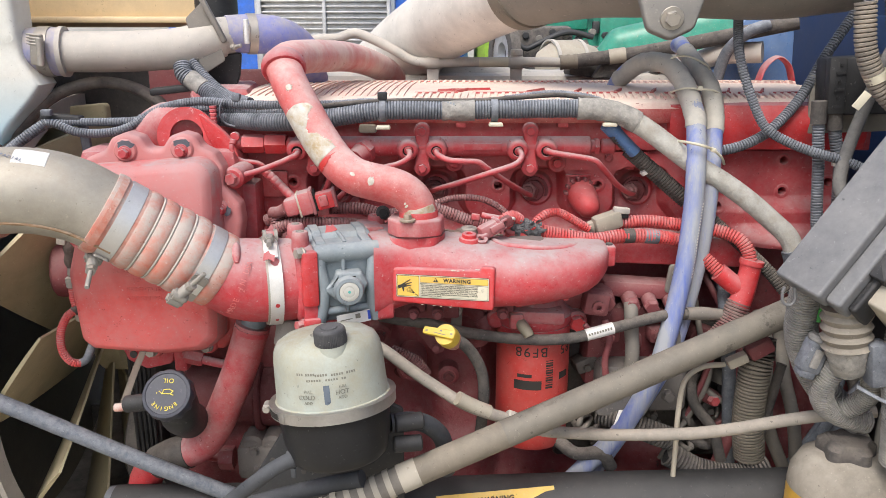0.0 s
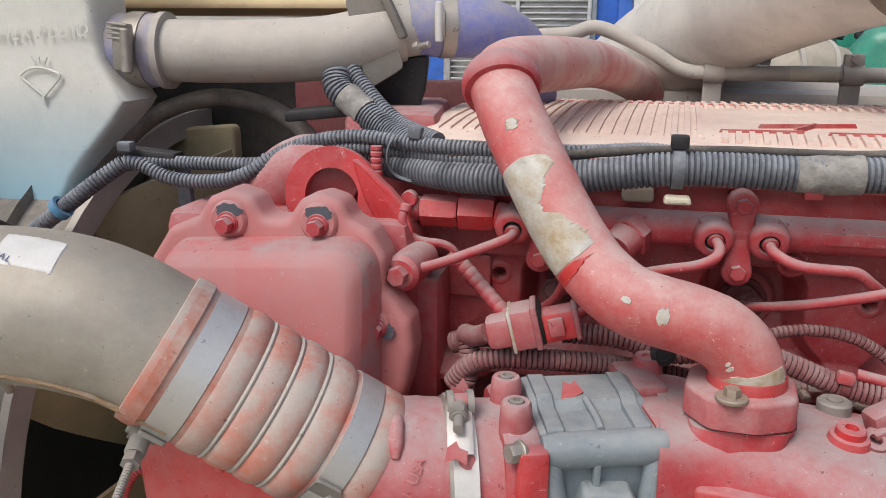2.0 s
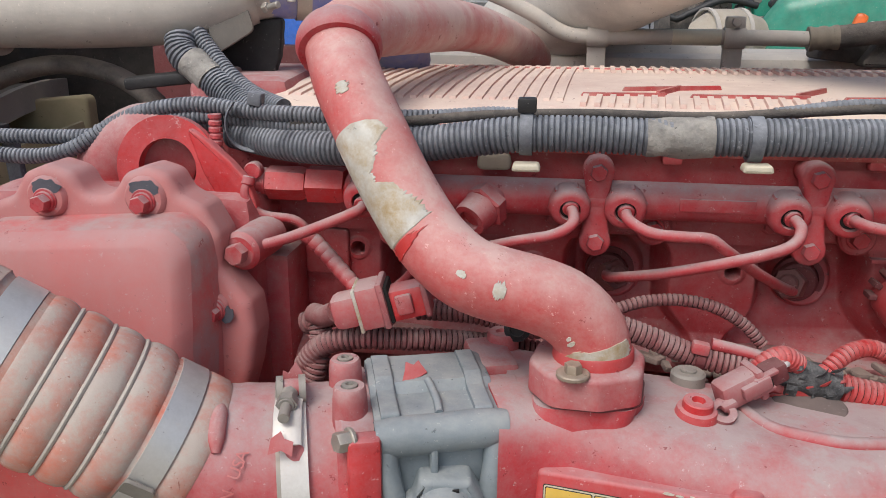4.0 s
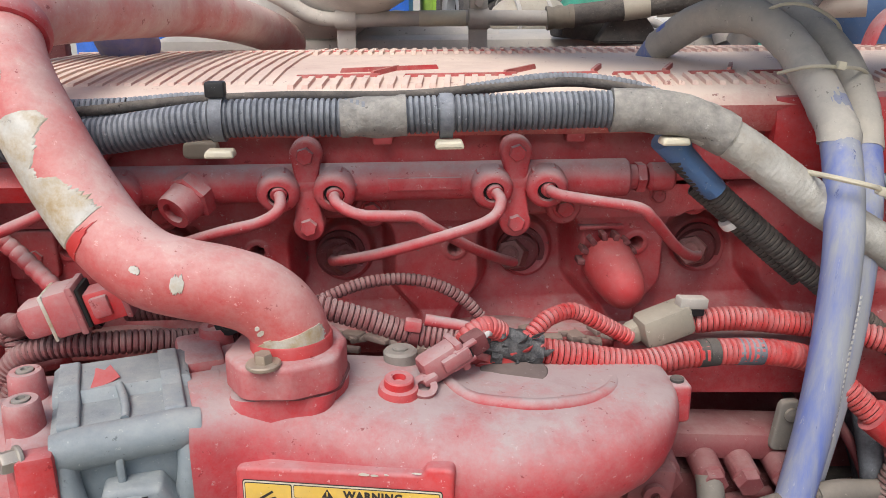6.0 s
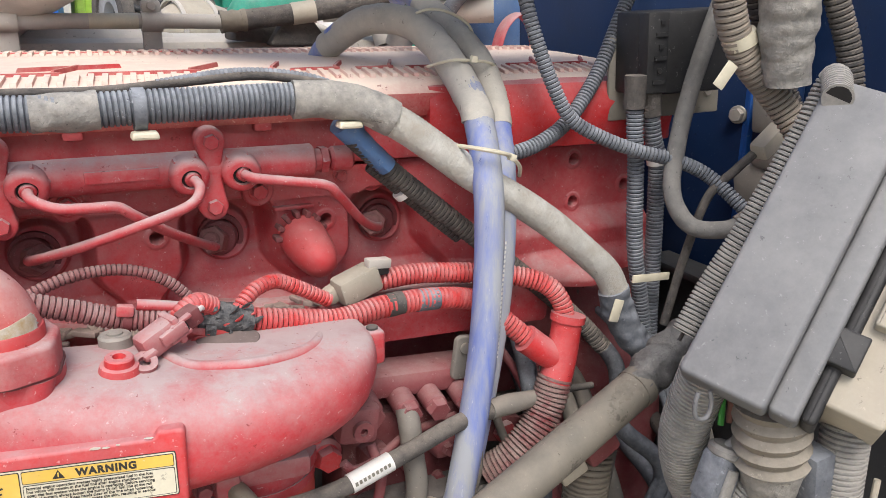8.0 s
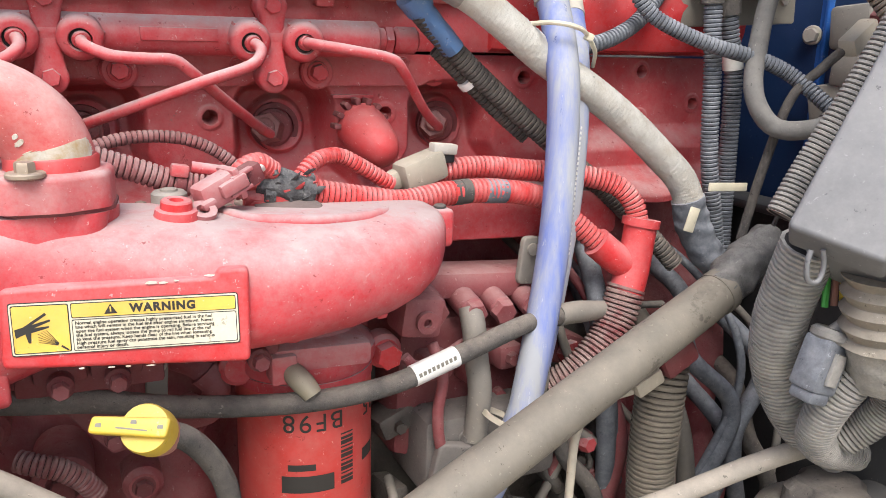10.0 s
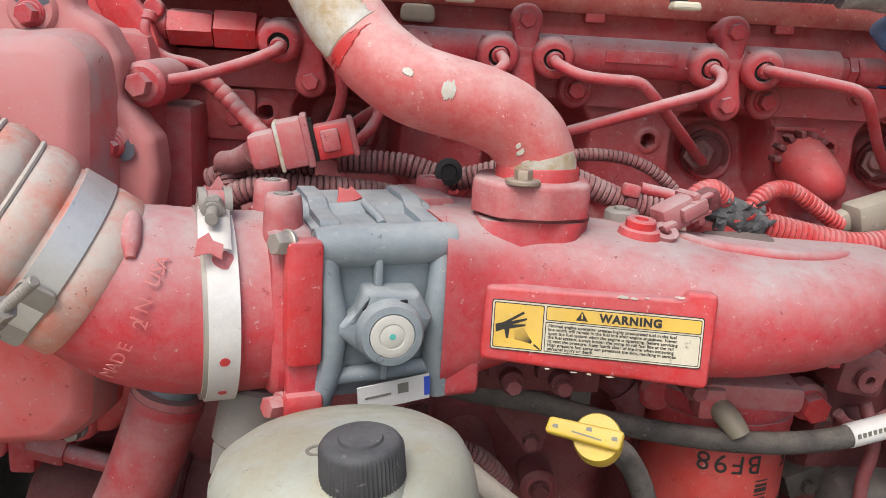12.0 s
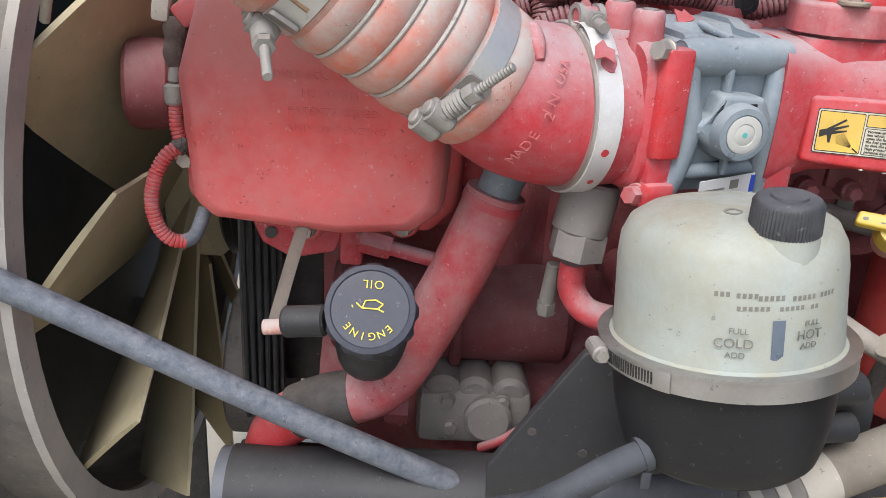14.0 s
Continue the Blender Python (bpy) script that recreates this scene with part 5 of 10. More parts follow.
left_hose = thing("charge_air_hose", "orange silicone hose at the tube's far end", "hose", (-0.68, 1.05, 1.34))
part("hose_wall", Geo().sweep([(-0.588, 1.053, 1.397), (-0.64, 1.05, 1.394), (-0.72, 1.05, 1.385), (-0.86, 1.06, 1.36)], [0.0615, 0.062, 0.062, 0.062], 40, 0.01), SILICONE_BARE, left_hose)
part("lip", Geo().ring((-0.590, 1.0525, 1.397), (-1, 0, 0), 0.064, 0.0575, 0.005, 40), RUBBER_DUSTY, left_hose)
part("band", Geo().ring((-0.612, 1.052, 1.396), (-1, 0, -0.02), 0.0645, 0.060, 0.022, 40), STEEL, left_hose)
g = Geo().cyl((-0.628, 1.10, 1.325), (-0.652, 1.135, 1.285), 0.004, 12, 0.001).hexa((-0.628, 1.10, 1.325), (-0.5, 0.6, -0.7), 0.014, 0.012)
part("stud", g, BOLT_STEEL, left_hose)

# ---- front gear cover ----
gear = thing("gear_cover", "large boxy red front gear cover with chalky dust", "gear cover", (-0.45, 1.22, 1.1))
OUT = [(-0.540, 1.402), (-0.366, 1.414), (-0.349, 1.398), (-0.347, 1.335), (-0.350, 1.25), (-0.349, 1.17), (-0.352, 1.132), (-0.374, 1.112), (-0.44, 1.106), (-0.553, 1.115), (-0.570, 1.130), (-0.579, 1.24), (-0.564, 1.290)]
OUT = [(x, z) for x, z in reversed(OUT)]
o = round_poly(OUT, [0.02, 0.02, 0.02, 0.014, 0.02, 0.02, 0.016, 0.02, 0.03, 0.02, 0.028, 0.028, 0.02])
at, ux, uy = V((0, 0, 0)), V((1, 0, 0)), V((0, 0, 1))
rings = []
for inn, y in ((-0.005, 1.262), (-0.003, 1.230), (-0.001, 1.212), (0.001, 1.202), (0.0035, 1.194), (0.007, 1.1875), (0.0105, 1.183), (0.0135, 1.1806), (0.016, 1.179)):
    q = [(-0.455 + (a + 0.455) * (1 - inn / 0.115), 1.26 + (b - 1.26) * (1 - inn / 0.15)) for a, b in o]
    rings.append([(a, y + 0.018 * smooth(b, 1.28, 1.41), b) for a, b in q])
last = rings[-1]
for sc in (0.75, 0.5, 0.25, 0.04):
    rings.append([(-0.455 + (a + 0.455) * sc, 1.179 + 0.018 * smooth(1.26 + (b - 1.26) * sc, 1.28, 1.41), 1.26 + (b - 1.26) * sc) for a, y, b in last])
part("cover_box", Geo().loft(rings[4:]), GEAR_RED, gear)
part("rubbed_edge", Geo().loft(rings[1:5], False), GEAR_EDGE, gear)
part("cover_skirt", Geo().loft(rings[:2], False), GEAR_RED, gear)
fo = round_poly([(-0.522, 1.424), (-0.552, 1.412), (-0.578, 1.375), (-0.592, 1.27), (-0.588, 1.12), (-0.560, 1.098), (-0.44, 1.092), (-0.36, 1.096), (-0.336, 1.12), (-0.333, 1.24), (-0.322, 1.275), (-0.316, 1.31), (-0.319, 1.338), (-0.332, 1.354), (-0.344, 1.368), (-0.341, 1.396), (-0.354, 1.420), (-0.374, 1.430), (-0.382, 1.446), (-0.401, 1.4515), (-0.420, 1.446), (-0.434, 1.426), (-0.456, 1.426), (-0.466, 1.445), (-0.4885, 1.4515), (-0.510, 1.443)], 0.014)
part("flange", Geo().prism(fo, (0, 1.278, 0), (1, 0, 0), (0, 0, 1), 0.036, 0.009, 5), GEAR_RED, gear)
for x, z, r in ((-0.4885, 1.424, 0.019), (-0.4015, 1.4265, 0.019), (-0.349, 1.335, 0.013), (-0.477, 1.098, 0.017), (-0.386, 1.106, 0.017), (-0.585, 1.16, 0.014)):
    rings = []
    for y, k in ((1.272, 1.10), (1.250, 1.06), (1.244, 1.0), (1.240, 0.92), (1.238, 0.80)):
        rings.append([(x + k * r * math.cos(t), y, z + k * r * math.sin(t)) for t in np.linspace(0, 2 * math.pi, 25)[:-1]])
    part("bolt_boss", Geo().loft(rings), GEAR_RED, gear)
    part("boss_seat", Geo().cyl((x, 1.239, z - 0.002), (x, 1.2365, z - 0.002), 0.0105, 20, 0.0006), GREY_CAST if z < 1.12 else RED_PAINT, gear)
    if z > 1.3:
        o = [((0.0125 + 0.005 * noise.noise(Vector((2 * math.cos(a), 2 * math.sin(a), 40 * x)))) * math.cos(a) * (1.0 if z > 1.4 else 0.5), (0.007 + 0.004 * noise.noise(Vector((2 * math.cos(a), 2 * math.sin(a), 90 * x)))) * math.sin(a)) for a in np.linspace(0, 2 * math.pi, 41)[:-1]]
        part("bare_chip", Geo().prism(np.array(o), (x + (0.001 if z > 1.4 else 0.011), 1.2385, z + (0.0085 if z > 1.4 else -0.006)), (1, 0, 0), (0, 0, 1), 0.0008), CHIP_DARK, gear)
    bolt(gear, (x, 1.236, z - 0.003), (0, -1, 0), 0.013, 0.010, RED_PAINT if z > 1.2 else BOLT_STEEL, 0.009)
part("lower_tab", Geo().prism(round_poly([(-0.536, 1.11), (-0.44, 1.10), (-0.45, 1.068), (-0.492, 1.058), (-0.522, 1.074)], 0.008), (0, 1.262, 0), (1, 0, 0), (0, 0, 1), 0.012, 0.003), RED_PAINT, gear)
part("tab_hole", Geo().cyl((-0.512, 1.2495, 1.085), (-0.512, 1.2470, 1.085), 0.006, 14), RUBBER, gear)
g = Geo().cyl((-0.325, 1.320, 1.380), (-0.333, 1.262, 1.377), 0.0175, 22, 0.004)
part("line_boss", g, RED_PAINT, gear)
bolt(gear, (-0.333, 1.263, 1.377), (-0.1, -1, 0), 0.0165, 0.012, RED_DUSTY, 0.0135)
part("back_wall", Geo().box((-0.305, 1.425, 1.30), (0.14, 0.03, 0.30), (0, 0, 0), 0.006), RED_DARK, gear)
part("behind_web", Geo().box((-0.334, 1.345, 1.24), (0.052, 0.06, 0.24), (0, 0, 0), 0.008), RED_PAINT, gear)
part("rear_wall", Geo().box((-0.46, 1.335, 1.25), (0.26, 0.09, 0.34), (0, 0, 0), 0.02), RED_DARK, gear)
part("rear_dome", Geo().sweep([(-0.52, 1.37, 1.36), (-0.49, 1.36, 1.43), (-0.44, 1.355, 1.455), (-0.40, 1.36, 1.44)], [0.028, 0.036, 0.038, 0.026], 20, 0.01), RED_DUSTY, gear)
# faint cast rows of lettering
for k, row in enumerate(("COVER BOLT TORQUE", "M8  45 NM", "PATENTS ISSUED", "AND/OR PENDING")):
    text("cast_word", row, 0.0088, (-0.452 + 0.003 * k, 1.1785, 1.249 - 0.0145 * k), (1, 0, 0), (0, 0, 1), GEAR_RED, gear, 0.0003, 1.15)

# lifting eye behind the cover
eye = thing("lifting_eye", "round red lifting eye plate", "lifting eye", (-0.39, 1.31, 1.40))
part("ring_plate", Geo().ring((-0.414, 1.318, 1.4365), (0.05, -1, 0.12), 0.047, 0.0265, 0.011, 44), RED_CLEAN, eye)
part("foot", Geo().prism(round_poly([(-0.394, 1.478), (-0.372, 1.462), (-0.354, 1.446), (-0.340, 1.430), (-0.330, 1.400), (-0.362, 1.394), (-0.372, 1.420), (-0.380, 1.435)], 0.008), (0, 1.316, 0), (1, 0, 0), (0, 0, 1), 0.010, 0.002), RED_CLEAN, eye)
part("spring", Geo().hose([(-0.372, 1.322, 1.485), (-0.372, 1.322, 1.44), (-0.370, 1.322, 1.405)], 0.006, 0.006, 12, 0.25), RED_DARK, eye)

# sensor, wiring and pulley beside the gear cover
pulley = thing("pump_pulley", "dusty red hub cover beside the fan", "hub cover", (-0.66, 1.34, 1.2))
part("hub", Geo().lathe([(0.040, 0), (0.046, 0.005), (0.0475, 0.014), (0.0475, 0.034), (0.045, 0.043), (0.038, 0.048), (0.001, 0.049)], (-0.636, 1.375, 1.195), (-1, -0.22, 0.0), 36), PUMP_RED, pulley)
part("hub_back", Geo().cyl((-0.636, 1.375, 1.195), (-0.57, 1.40, 1.195), 0.036, 30, 0.004), RED_GRIMY, pulley)
wire = thing("sensor_cable", "red corrugated sensor cable looping at the gear cover", "cable", (-0.59, 1.2, 1.1))
part("loop", Geo().hose([(-0.584, 1.222, 1.172), (-0.595, 1.215, 1.166), (-0.605, 1.210, 1.148), (-0.609, 1.206, 1.125), (-0.605, 1.205, 1.103), (-0.595, 1.207, 1.089), (-0.583, 1.212, 1.085)], 0.0066, 0.0036, 14, 0.16), CONDUIT_RED, wire)
part("tail", Geo().sweep([(-0.585, 1.212, 1.085), (-0.576, 1.215, 1.089), (-0.571, 1.220, 1.100), (-0.568, 1.228, 1.112)], 0.0066, 12, 0.004), CONDUIT, wire)
part("loop_joint", Geo().sweep([(-0.588, 1.218, 1.170), (-0.581, 1.224, 1.176)], 0.0078, 12, 0.004), RUBBER_DUSTY, wire)
part("upper_run", Geo().hose([(-0.585, 1.222, 1.176), (-0.5885, 1.224, 1.190), (-0.589, 1.226, 1.212)], 0.0062, 0.0036, 14, 0.14), CONDUIT_RED, wire)
part("plug", Geo().cyl((-0.589, 1.226, 1.208), (-0.590, 1.227, 1.226), 0.0088, 10, 0.002).cyl((-0.590, 1.228, 1.226), (-0.588, 1.230, 1.243), 0.0055, 12, 0.002), CLAMP_DULL, wire)
part("taped_joint", Geo().sweep([(-0.588, 1.230, 1.240), (-0.589, 1.231, 1.252), (-0.587, 1.232, 1.268), (-0.589, 1.233, 1.282)], [0.0065, 0.0100, 0.0088, 0.0115, 0.0090], 12, 0.003), mat("grimy brown tape", (0.06, 0.045, 0.04), 0.75, dust=0.6, dcol=(0.20, 0.15, 0.13), bump=0.6, scale=60), wire)
part("connector", Geo().box((-0.573, 1.235, 1.289), (0.027, 0.022, 0.021), (0, -38, 0), 0.003), RED_DARK, wire)
part("connector_tail", Geo().box((-0.552, 1.235, 1.306), (0.024, 0.020, 0.018), (0, -38, 0), 0.003), BLACK_PLASTIC, wire)
part("clip", Geo().box((-0.596, 1.228, 1.293), (0.015, 0.012, 0.030), (0, 8, 0), 0.003), GREY_HOSE, wire)

# ---- fan, shroud, belt and radiator ----
fan = thing("cooling_fan", "large dusty tan plastic engine cooling fan", "fan", (-0.72, 1.5, 0.95))
FC = V((-0.70, 1.617, 1.018))
part("fan_hub", Geo().lathe([(0.11, 0), (0.11, 0.05), (0.09, 0.07), (0.001, 0.075)], FC, (1, 0, 0), 36), FAN_TAN, fan)
part("fan_drive", Geo().lathe([(0.09, 0)] + [(0.105 - 0.014 * (k % 2), 0.01 + 0.006 * k) for k in range(10)] + [(0.06, 0.09)], FC + V((0.06, 0, 0)), (1, 0, 0), 40), RUBBER, fan)
for k in range(11):
    a0 = radians(360.0 / 11 * k + 13.6)
    rings = []
    for j in range(9):
        r = 0.10 + 0.321 * j / 8
        a = a0 - 0.031 * (j / 8) ** 1.5
        chord = 0.160 + 0.035 * min(1, j / 6)
        radial, tang = V((0, math.cos(a), math.sin(a))), V((0, -math.sin(a), math.cos(a)))
        twist = radians(27.5 + 7.8 * j / 8)
        cd = unit(tang * math.cos(twist) - V((1, 0, 0)) * math.sin(twist))
        nd = np.cross(radial, cd)
        top = [(u, 0.002 + 0.003 * (1 - u * u)) for u in np.linspace(-1, 1, 9)]
        low = [(u, -0.002) for u in np.linspace(1, -1, 9)]
        rings.append([FC + V((0.004, 0, 0)) + radial * r + cd * chord * 0.5 * u + nd * (w - 0.004 * (1 - u * u)) for u, w in top + low])
    part("fan_blade", Geo().loft(rings), FAN_TAN, fan)
shroud = thing("fan_shroud", "dusty black fan shroud ring in front of the radiator", "fan shroud", (-0.80, 1.6, 0.6))
part("shroud_ring", Geo().ring((-0.87, 1.62, 1.02), (1, 0, 0), 0.455, 0.430, 0.14, 80), SHROUD, shroud)
part("ring_lip", Geo().ring((-0.731, 1.62, 1.02), (1, 0, 0), 0.462, 0.430, 0.010, 80), GREY_HOSE, shroud)
def shroud_face(r, a):
    far = 0.47 + 0.11 * smooth(0.55 - math.sin(a), 0.0, 0.15)
    q = 0.445 + (far - 0.445) * r
    return (-0.80, 1.62 + q * math.cos(a), 1.02 + q * math.sin(a))
part("shroud_face", Geo().grid(shroud_face, np.linspace(0, 1, 4), np.linspace(0, 2 * math.pi, 61)), SHROUD, shroud)
radiator = thing("radiator", "tan dust-coated radiator core behind the fan", "radiator", (-0.95, 1.62, 0.5))
part("core", Geo().box((-0.93, 1.62, 1.02), (0.06, 1.1, 1.05), (0, 0, 0), 0.01), RADIATOR, radiator)
# Dark panel added to hide pale ground, placed to fit the camera's view.
part("ground_screen", Geo().box((-0.885, 1.90, 0.42), (0.21, 0.012, 0.52), (0, 0, 0), 0.004), RUBBER, radiator)
belt = thing("drive_belt", "black ribbed accessory drive belt", "belt", (-0.60, 1.45, 0.9))
for k in range(5):
    part("belt_rib", Geo().sweep([(-0.565 + 0.0085 * k, 1.36, 1.09), (-0.565 + 0.0085 * k, 1.355, 1.0), (-0.565 + 0.0085 * k, 1.36, 0.80)], 0.0034, 8, 0.03), BLACK_PLASTIC, belt)
part("belt_back", Geo().box((-0.548, 1.368, 0.945), (0.05, 0.006, 0.30), (0, 0, 0), 0.002), RUBBER, belt)
# Dark box added behind the belt to hide the bright ground.
part("dark_filler_box", Geo().box((-0.53, 1.52, 0.98), (0.10, 0.20, 0.34), (0, 0, 0), 0.02), RUBBER, belt)
part("idler", Geo().cyl((-0.60, 1.47, 0.82), (-0.53, 1.47, 0.82), 0.10, 36, 0.004), RUBBER, belt)
part("tensioner", Geo().cyl((-0.60, 1.46, 1.13), (-0.53, 1.46, 1.13), 0.085, 36, 0.004), RUBBER, belt)

# ---- oil filler ----
filler = thing("oil_filler", "black oil filler neck with a yellow-lettered cap", "oil filler", (-0.43, 1.12, 0.95))
OA = unit((-0.03, -0.80, 0.60))
OC = V((-0.404, 1.086, 1.090))
OU = unit(np.cross((0, 0, 1), OA))
OV = np.cross(OA, OU)
n = 48
rings = []
for r, h, amp in ((0.034, -0.022, 0), (0.0365, -0.018, 0.0012), (0.0365, -0.004, 0.0012), (0.0352, 0.0, 0), (0.031, 0.0012, 0), (0.030, 0.0, 0), (0.001, 0.0, 0)):
    rings.append([OC + OA * h + (r + amp * (1 if math.cos(12 * 2 * math.pi * k / n) > 0 else -1)) * (math.cos(2 * math.pi * k / n) * OU + math.sin(2 * math.pi * k / n) * OV) for k in range(n)])
cap = part("cap", Geo().loft(rings), mat("dusty blue-black cap plastic", (0.028, 0.032, 0.045), 0.5, dust=0.18, dcol=(0.16, 0.16, 0.19), bump=0.05), filler)
text("cap_word", "OIL", 0.0095, OC + OV * 0.0195 + OU * 0.001, -OU, -OV, YELLOW_INK, cap, 0.0012, 1.2)
for k, ch in enumerate("ENGINE"):
    a = radians(-90 + (2.5 - k) * 19)
    rad = math.cos(a) * OU + math.sin(a) * OV
    text("cap_letter", ch, 0.0085, OC + rad * 0.0215, np.cross(rad, OA), rad, YELLOW_INK, cap, 0.0012)
for p, q in (((-0.011, 0.004), (-0.006, 0.000)), ((-0.006, 0.000), (0.006, 0.000)), ((0.006, 0.000), (0.010, 0.004)), ((0.010, 0.004), (0.004, 0.007)), ((0.004, 0.007), (-0.004, 0.006)), ((-0.004, 0.006), (-0.006, 0.000)), ((0.006, 0.0), (0.011, -0.002)), ((-0.014, 0.002), (-0.0135, 0.0))):
    p, q = V(p), V(q)
    d = unit(q - p)
    e = V((-d[1], d[0])) * 0.0005
    part("cap_symbol_stroke", Geo().prism(np.array([p - e, q - e, q + e, p + e]), OC + OA * 0.0008, OU, OV, 0.0005), YELLOW_INK, cap)
part("neck", Geo().sweep([OC - OA * 0.018, OC - OA * 0.05 + V((0, 0, -0.006)), OC - OA * 0.075 + V((-0.005, 0.0, -0.018)), OC - OA * 0.11 + V((-0.01, 0.02, -0.03))], [0.032, 0.030, 0.030, 0.030], 24, 0.008), BLACK_PLASTIC, filler)
part("neck_collar", Geo().sweep([OC - OA * 0.020, OC - OA * 0.030], 0.0345, 28, 0.004), BLACK_PLASTIC, filler)
part("side_stub", Geo().cyl((-0.44, 1.105, 1.068), (-0.475, 1.11, 1.062), 0.013, 18, 0.002), BLACK_PLASTIC, filler)
part("stay_bar", Geo().sweep([(-0.472, 1.19, 1.115), (-0.478, 1.16, 1.09), (-0.486, 1.12, 1.05)], 0.006, 8, 0.006, r2=0.25), mat("brown weathered strap", (0.11, 0.09, 0.07), 0.6, dust=0.4, dcol=(0.24, 0.2, 0.16), bump=0.2), filler)
part("stay_pin", Geo().cyl((-0.474, 1.11, 1.058), (-0.492, 1.11, 1.056), 0.0065, 14, 0.001), SILICONE, filler)

# ---- red water pipe ----
wpipe = thing("coolant_pipe", "fat red bent coolant pipe with a black rubber joint", "pipe", (-0.40, 1.23, 0.9))
part("pipe_wall", Geo().sweep([(-0.303, 1.215, 1.150), (-0.309, 1.215, 1.130), (-0.329, 1.218, 1.074), (-0.345, 1.220, 1.036), (-0.362, 1.222, 0.998), (-0.381, 1.224, 0.960), (-0.404, 1.226, 0.932), (-0.436, 1.228, 0.916)], 0.0275, 26, 0.008), RED_DUSTY, wpipe)
part("rubber_joint", Geo().sweep([(-0.426, 1.227, 0.920), (-0.456, 1.230, 0.910), (-0.484, 1.236, 0.893)], 0.0288, 26, 0.006), RUBBER, wpipe)
part("lower_pipe", Geo().sweep([(-0.478, 1.234, 0.897), (-0.502, 1.240, 0.874), (-0.516, 1.246, 0.838), (-0.520, 1.252, 0.78)], 0.0275, 26, 0.008), RED_CLEAN, wpipe)
part("socket", Geo().sweep([(-0.305, 1.215, 1.142), (-0.293, 1.220, 1.172), (-0.272, 1.25, 1.200)], 0.0195, 22, 0.006), GREY_CAST, wpipe)
part("peeled_lip", Geo().sweep([(-0.3045, 1.215, 1.1450), (-0.3070, 1.215, 1.1365)], 0.0284, 26, 0.003), RED_PAINT, wpipe)
side = thing("oil_line", "thin red oil line with a hexagonal fitting", "oil line", (-0.40, 1.25, 1.07))
part("pipe", Geo().sweep([(-0.43, 1.25, 1.085), (-0.40, 1.245, 1.078), (-0.345, 1.24, 1.068), (-0.33, 1.25, 1.066)], 0.0075, 14, 0.006), RED_PAINT, side)
part("fitting", Geo().hexa((-0.425, 1.25, 1.084), (1, -0.1, -0.2), 0.024, 0.03), RED_PAINT, side)
part("bracket", Geo().box((-0.435, 1.262, 1.085), (0.022, 0.03, 0.06), (0, 0, 0), 0.004), RED_PAINT, side)

# ---- power-steering reservoir ----
res = thing("steering_reservoir", "white and black power-steering fluid reservoir with a steel band", "fluid reservoir", (-0.150, 1.025, 0.99))
RC = (-0.153, 1.028)
part("canister", Geo().lathe([(0.030, 1.027), (0.052, 1.028), (0.061, 1.031), (0.0670, 1.037), (0.0700, 1.047), (0.0745, 1.070), (0.0772, 1.106), (0.0815, 1.110), (0.0815, 1.112)], (*RC, 0), (0, 0, 1), 48), mat("black moulded tank plastic", (0.010, 0.0105, 0.012), 0.45, spec=0.35, dust=0.2, dcol=(0.07, 0.07, 0.07), bump=0.05), res)
part("tank", Geo().lathe([(0.083, 1.112), (0.083, 1.118), (0.0765, 1.122), (0.0755, 1.145), (0.0745, 1.175), (0.0725, 1.190), (0.067, 1.201), (0.056, 1.208), (0.035, 1.2125), (0.001, 1.2135)], (*RC, 0), (0, 0, 1), 56), WHITE_PLASTIC, res)
CP = V((-0.139, 0.978, 1.1990))
CAX = unit((0.02, -0.16, 1))
part("filler_neck", Geo().lathe([(0.0225, -0.010), (0.0215, 0.002), (0.0205, 0.010)], CP, CAX, 32), WHITE_PLASTIC, res)
n = 120
u1, v1, w1 = axes(CAX)
rings = []
for r, h, amp in ((0.0195, 0.006, 0), (0.0212, 0.007, 0.0004), (0.0206, 0.024, 0.0004), (0.0192, 0.0268, 0), (0.0172, 0.0280, 0), (0.0112, 0.0278, 0), (0.0105, 0.0293, 0), (0.001, 0.0297, 0)):
    rings.append([CP + w1 * h + (r + amp * (1 if k % 2 else -1)) * (math.cos(2 * math.pi * k / n) * u1 + math.sin(2 * math.pi * k / n) * v1) for k in range(n)])
part("screw_cap", Geo().loft(rings), mat("dusty black screw cap", (0.022, 0.023, 0.026), 0.5, dust=0.4, dcol=(0.17, 0.17, 0.17), bump=0.05), res, "dusty black ribbed screw cap")
part("vent_dimple", Geo().ring((-0.163, 0.998, 1.2118), (0, -0.1, 1), 0.006, 0.004, 0.0012, 20), FADED_INK, res)
part("steel_band", Geo().ring((*RC, 1.1055), (0, 0, 1), 0.0862, 0.0740, 0.0135, 64), BAND_STEEL, res)
part("band_lip", Geo().ring((*RC, 1.1185), (0, 0, 1), 0.0872, 0.076, 0.0020, 64), BAND_STEEL, res)
WA = V((math.cos(radians(184)), math.sin(radians(184)), 0))
WT = V((-WA[1], WA[0], 0))
WC = V((*RC, 1.1125)) + WA * 0.0905
scr = part("worm_screw", Geo().cyl(WC - WT * 0.010, WC + WT * 0.013, 0.0062, 16, 0.0015).box(WC - WA * 0.001, (0.012, 0.017, 0.011), (0, 0, 4), 0.002), CLAMP_DULL, res)
part("screw_slot", Geo().hexa(WC + WT * 0.0125, WT, 0.0085, 0.004), BOLT_STEEL, scr)
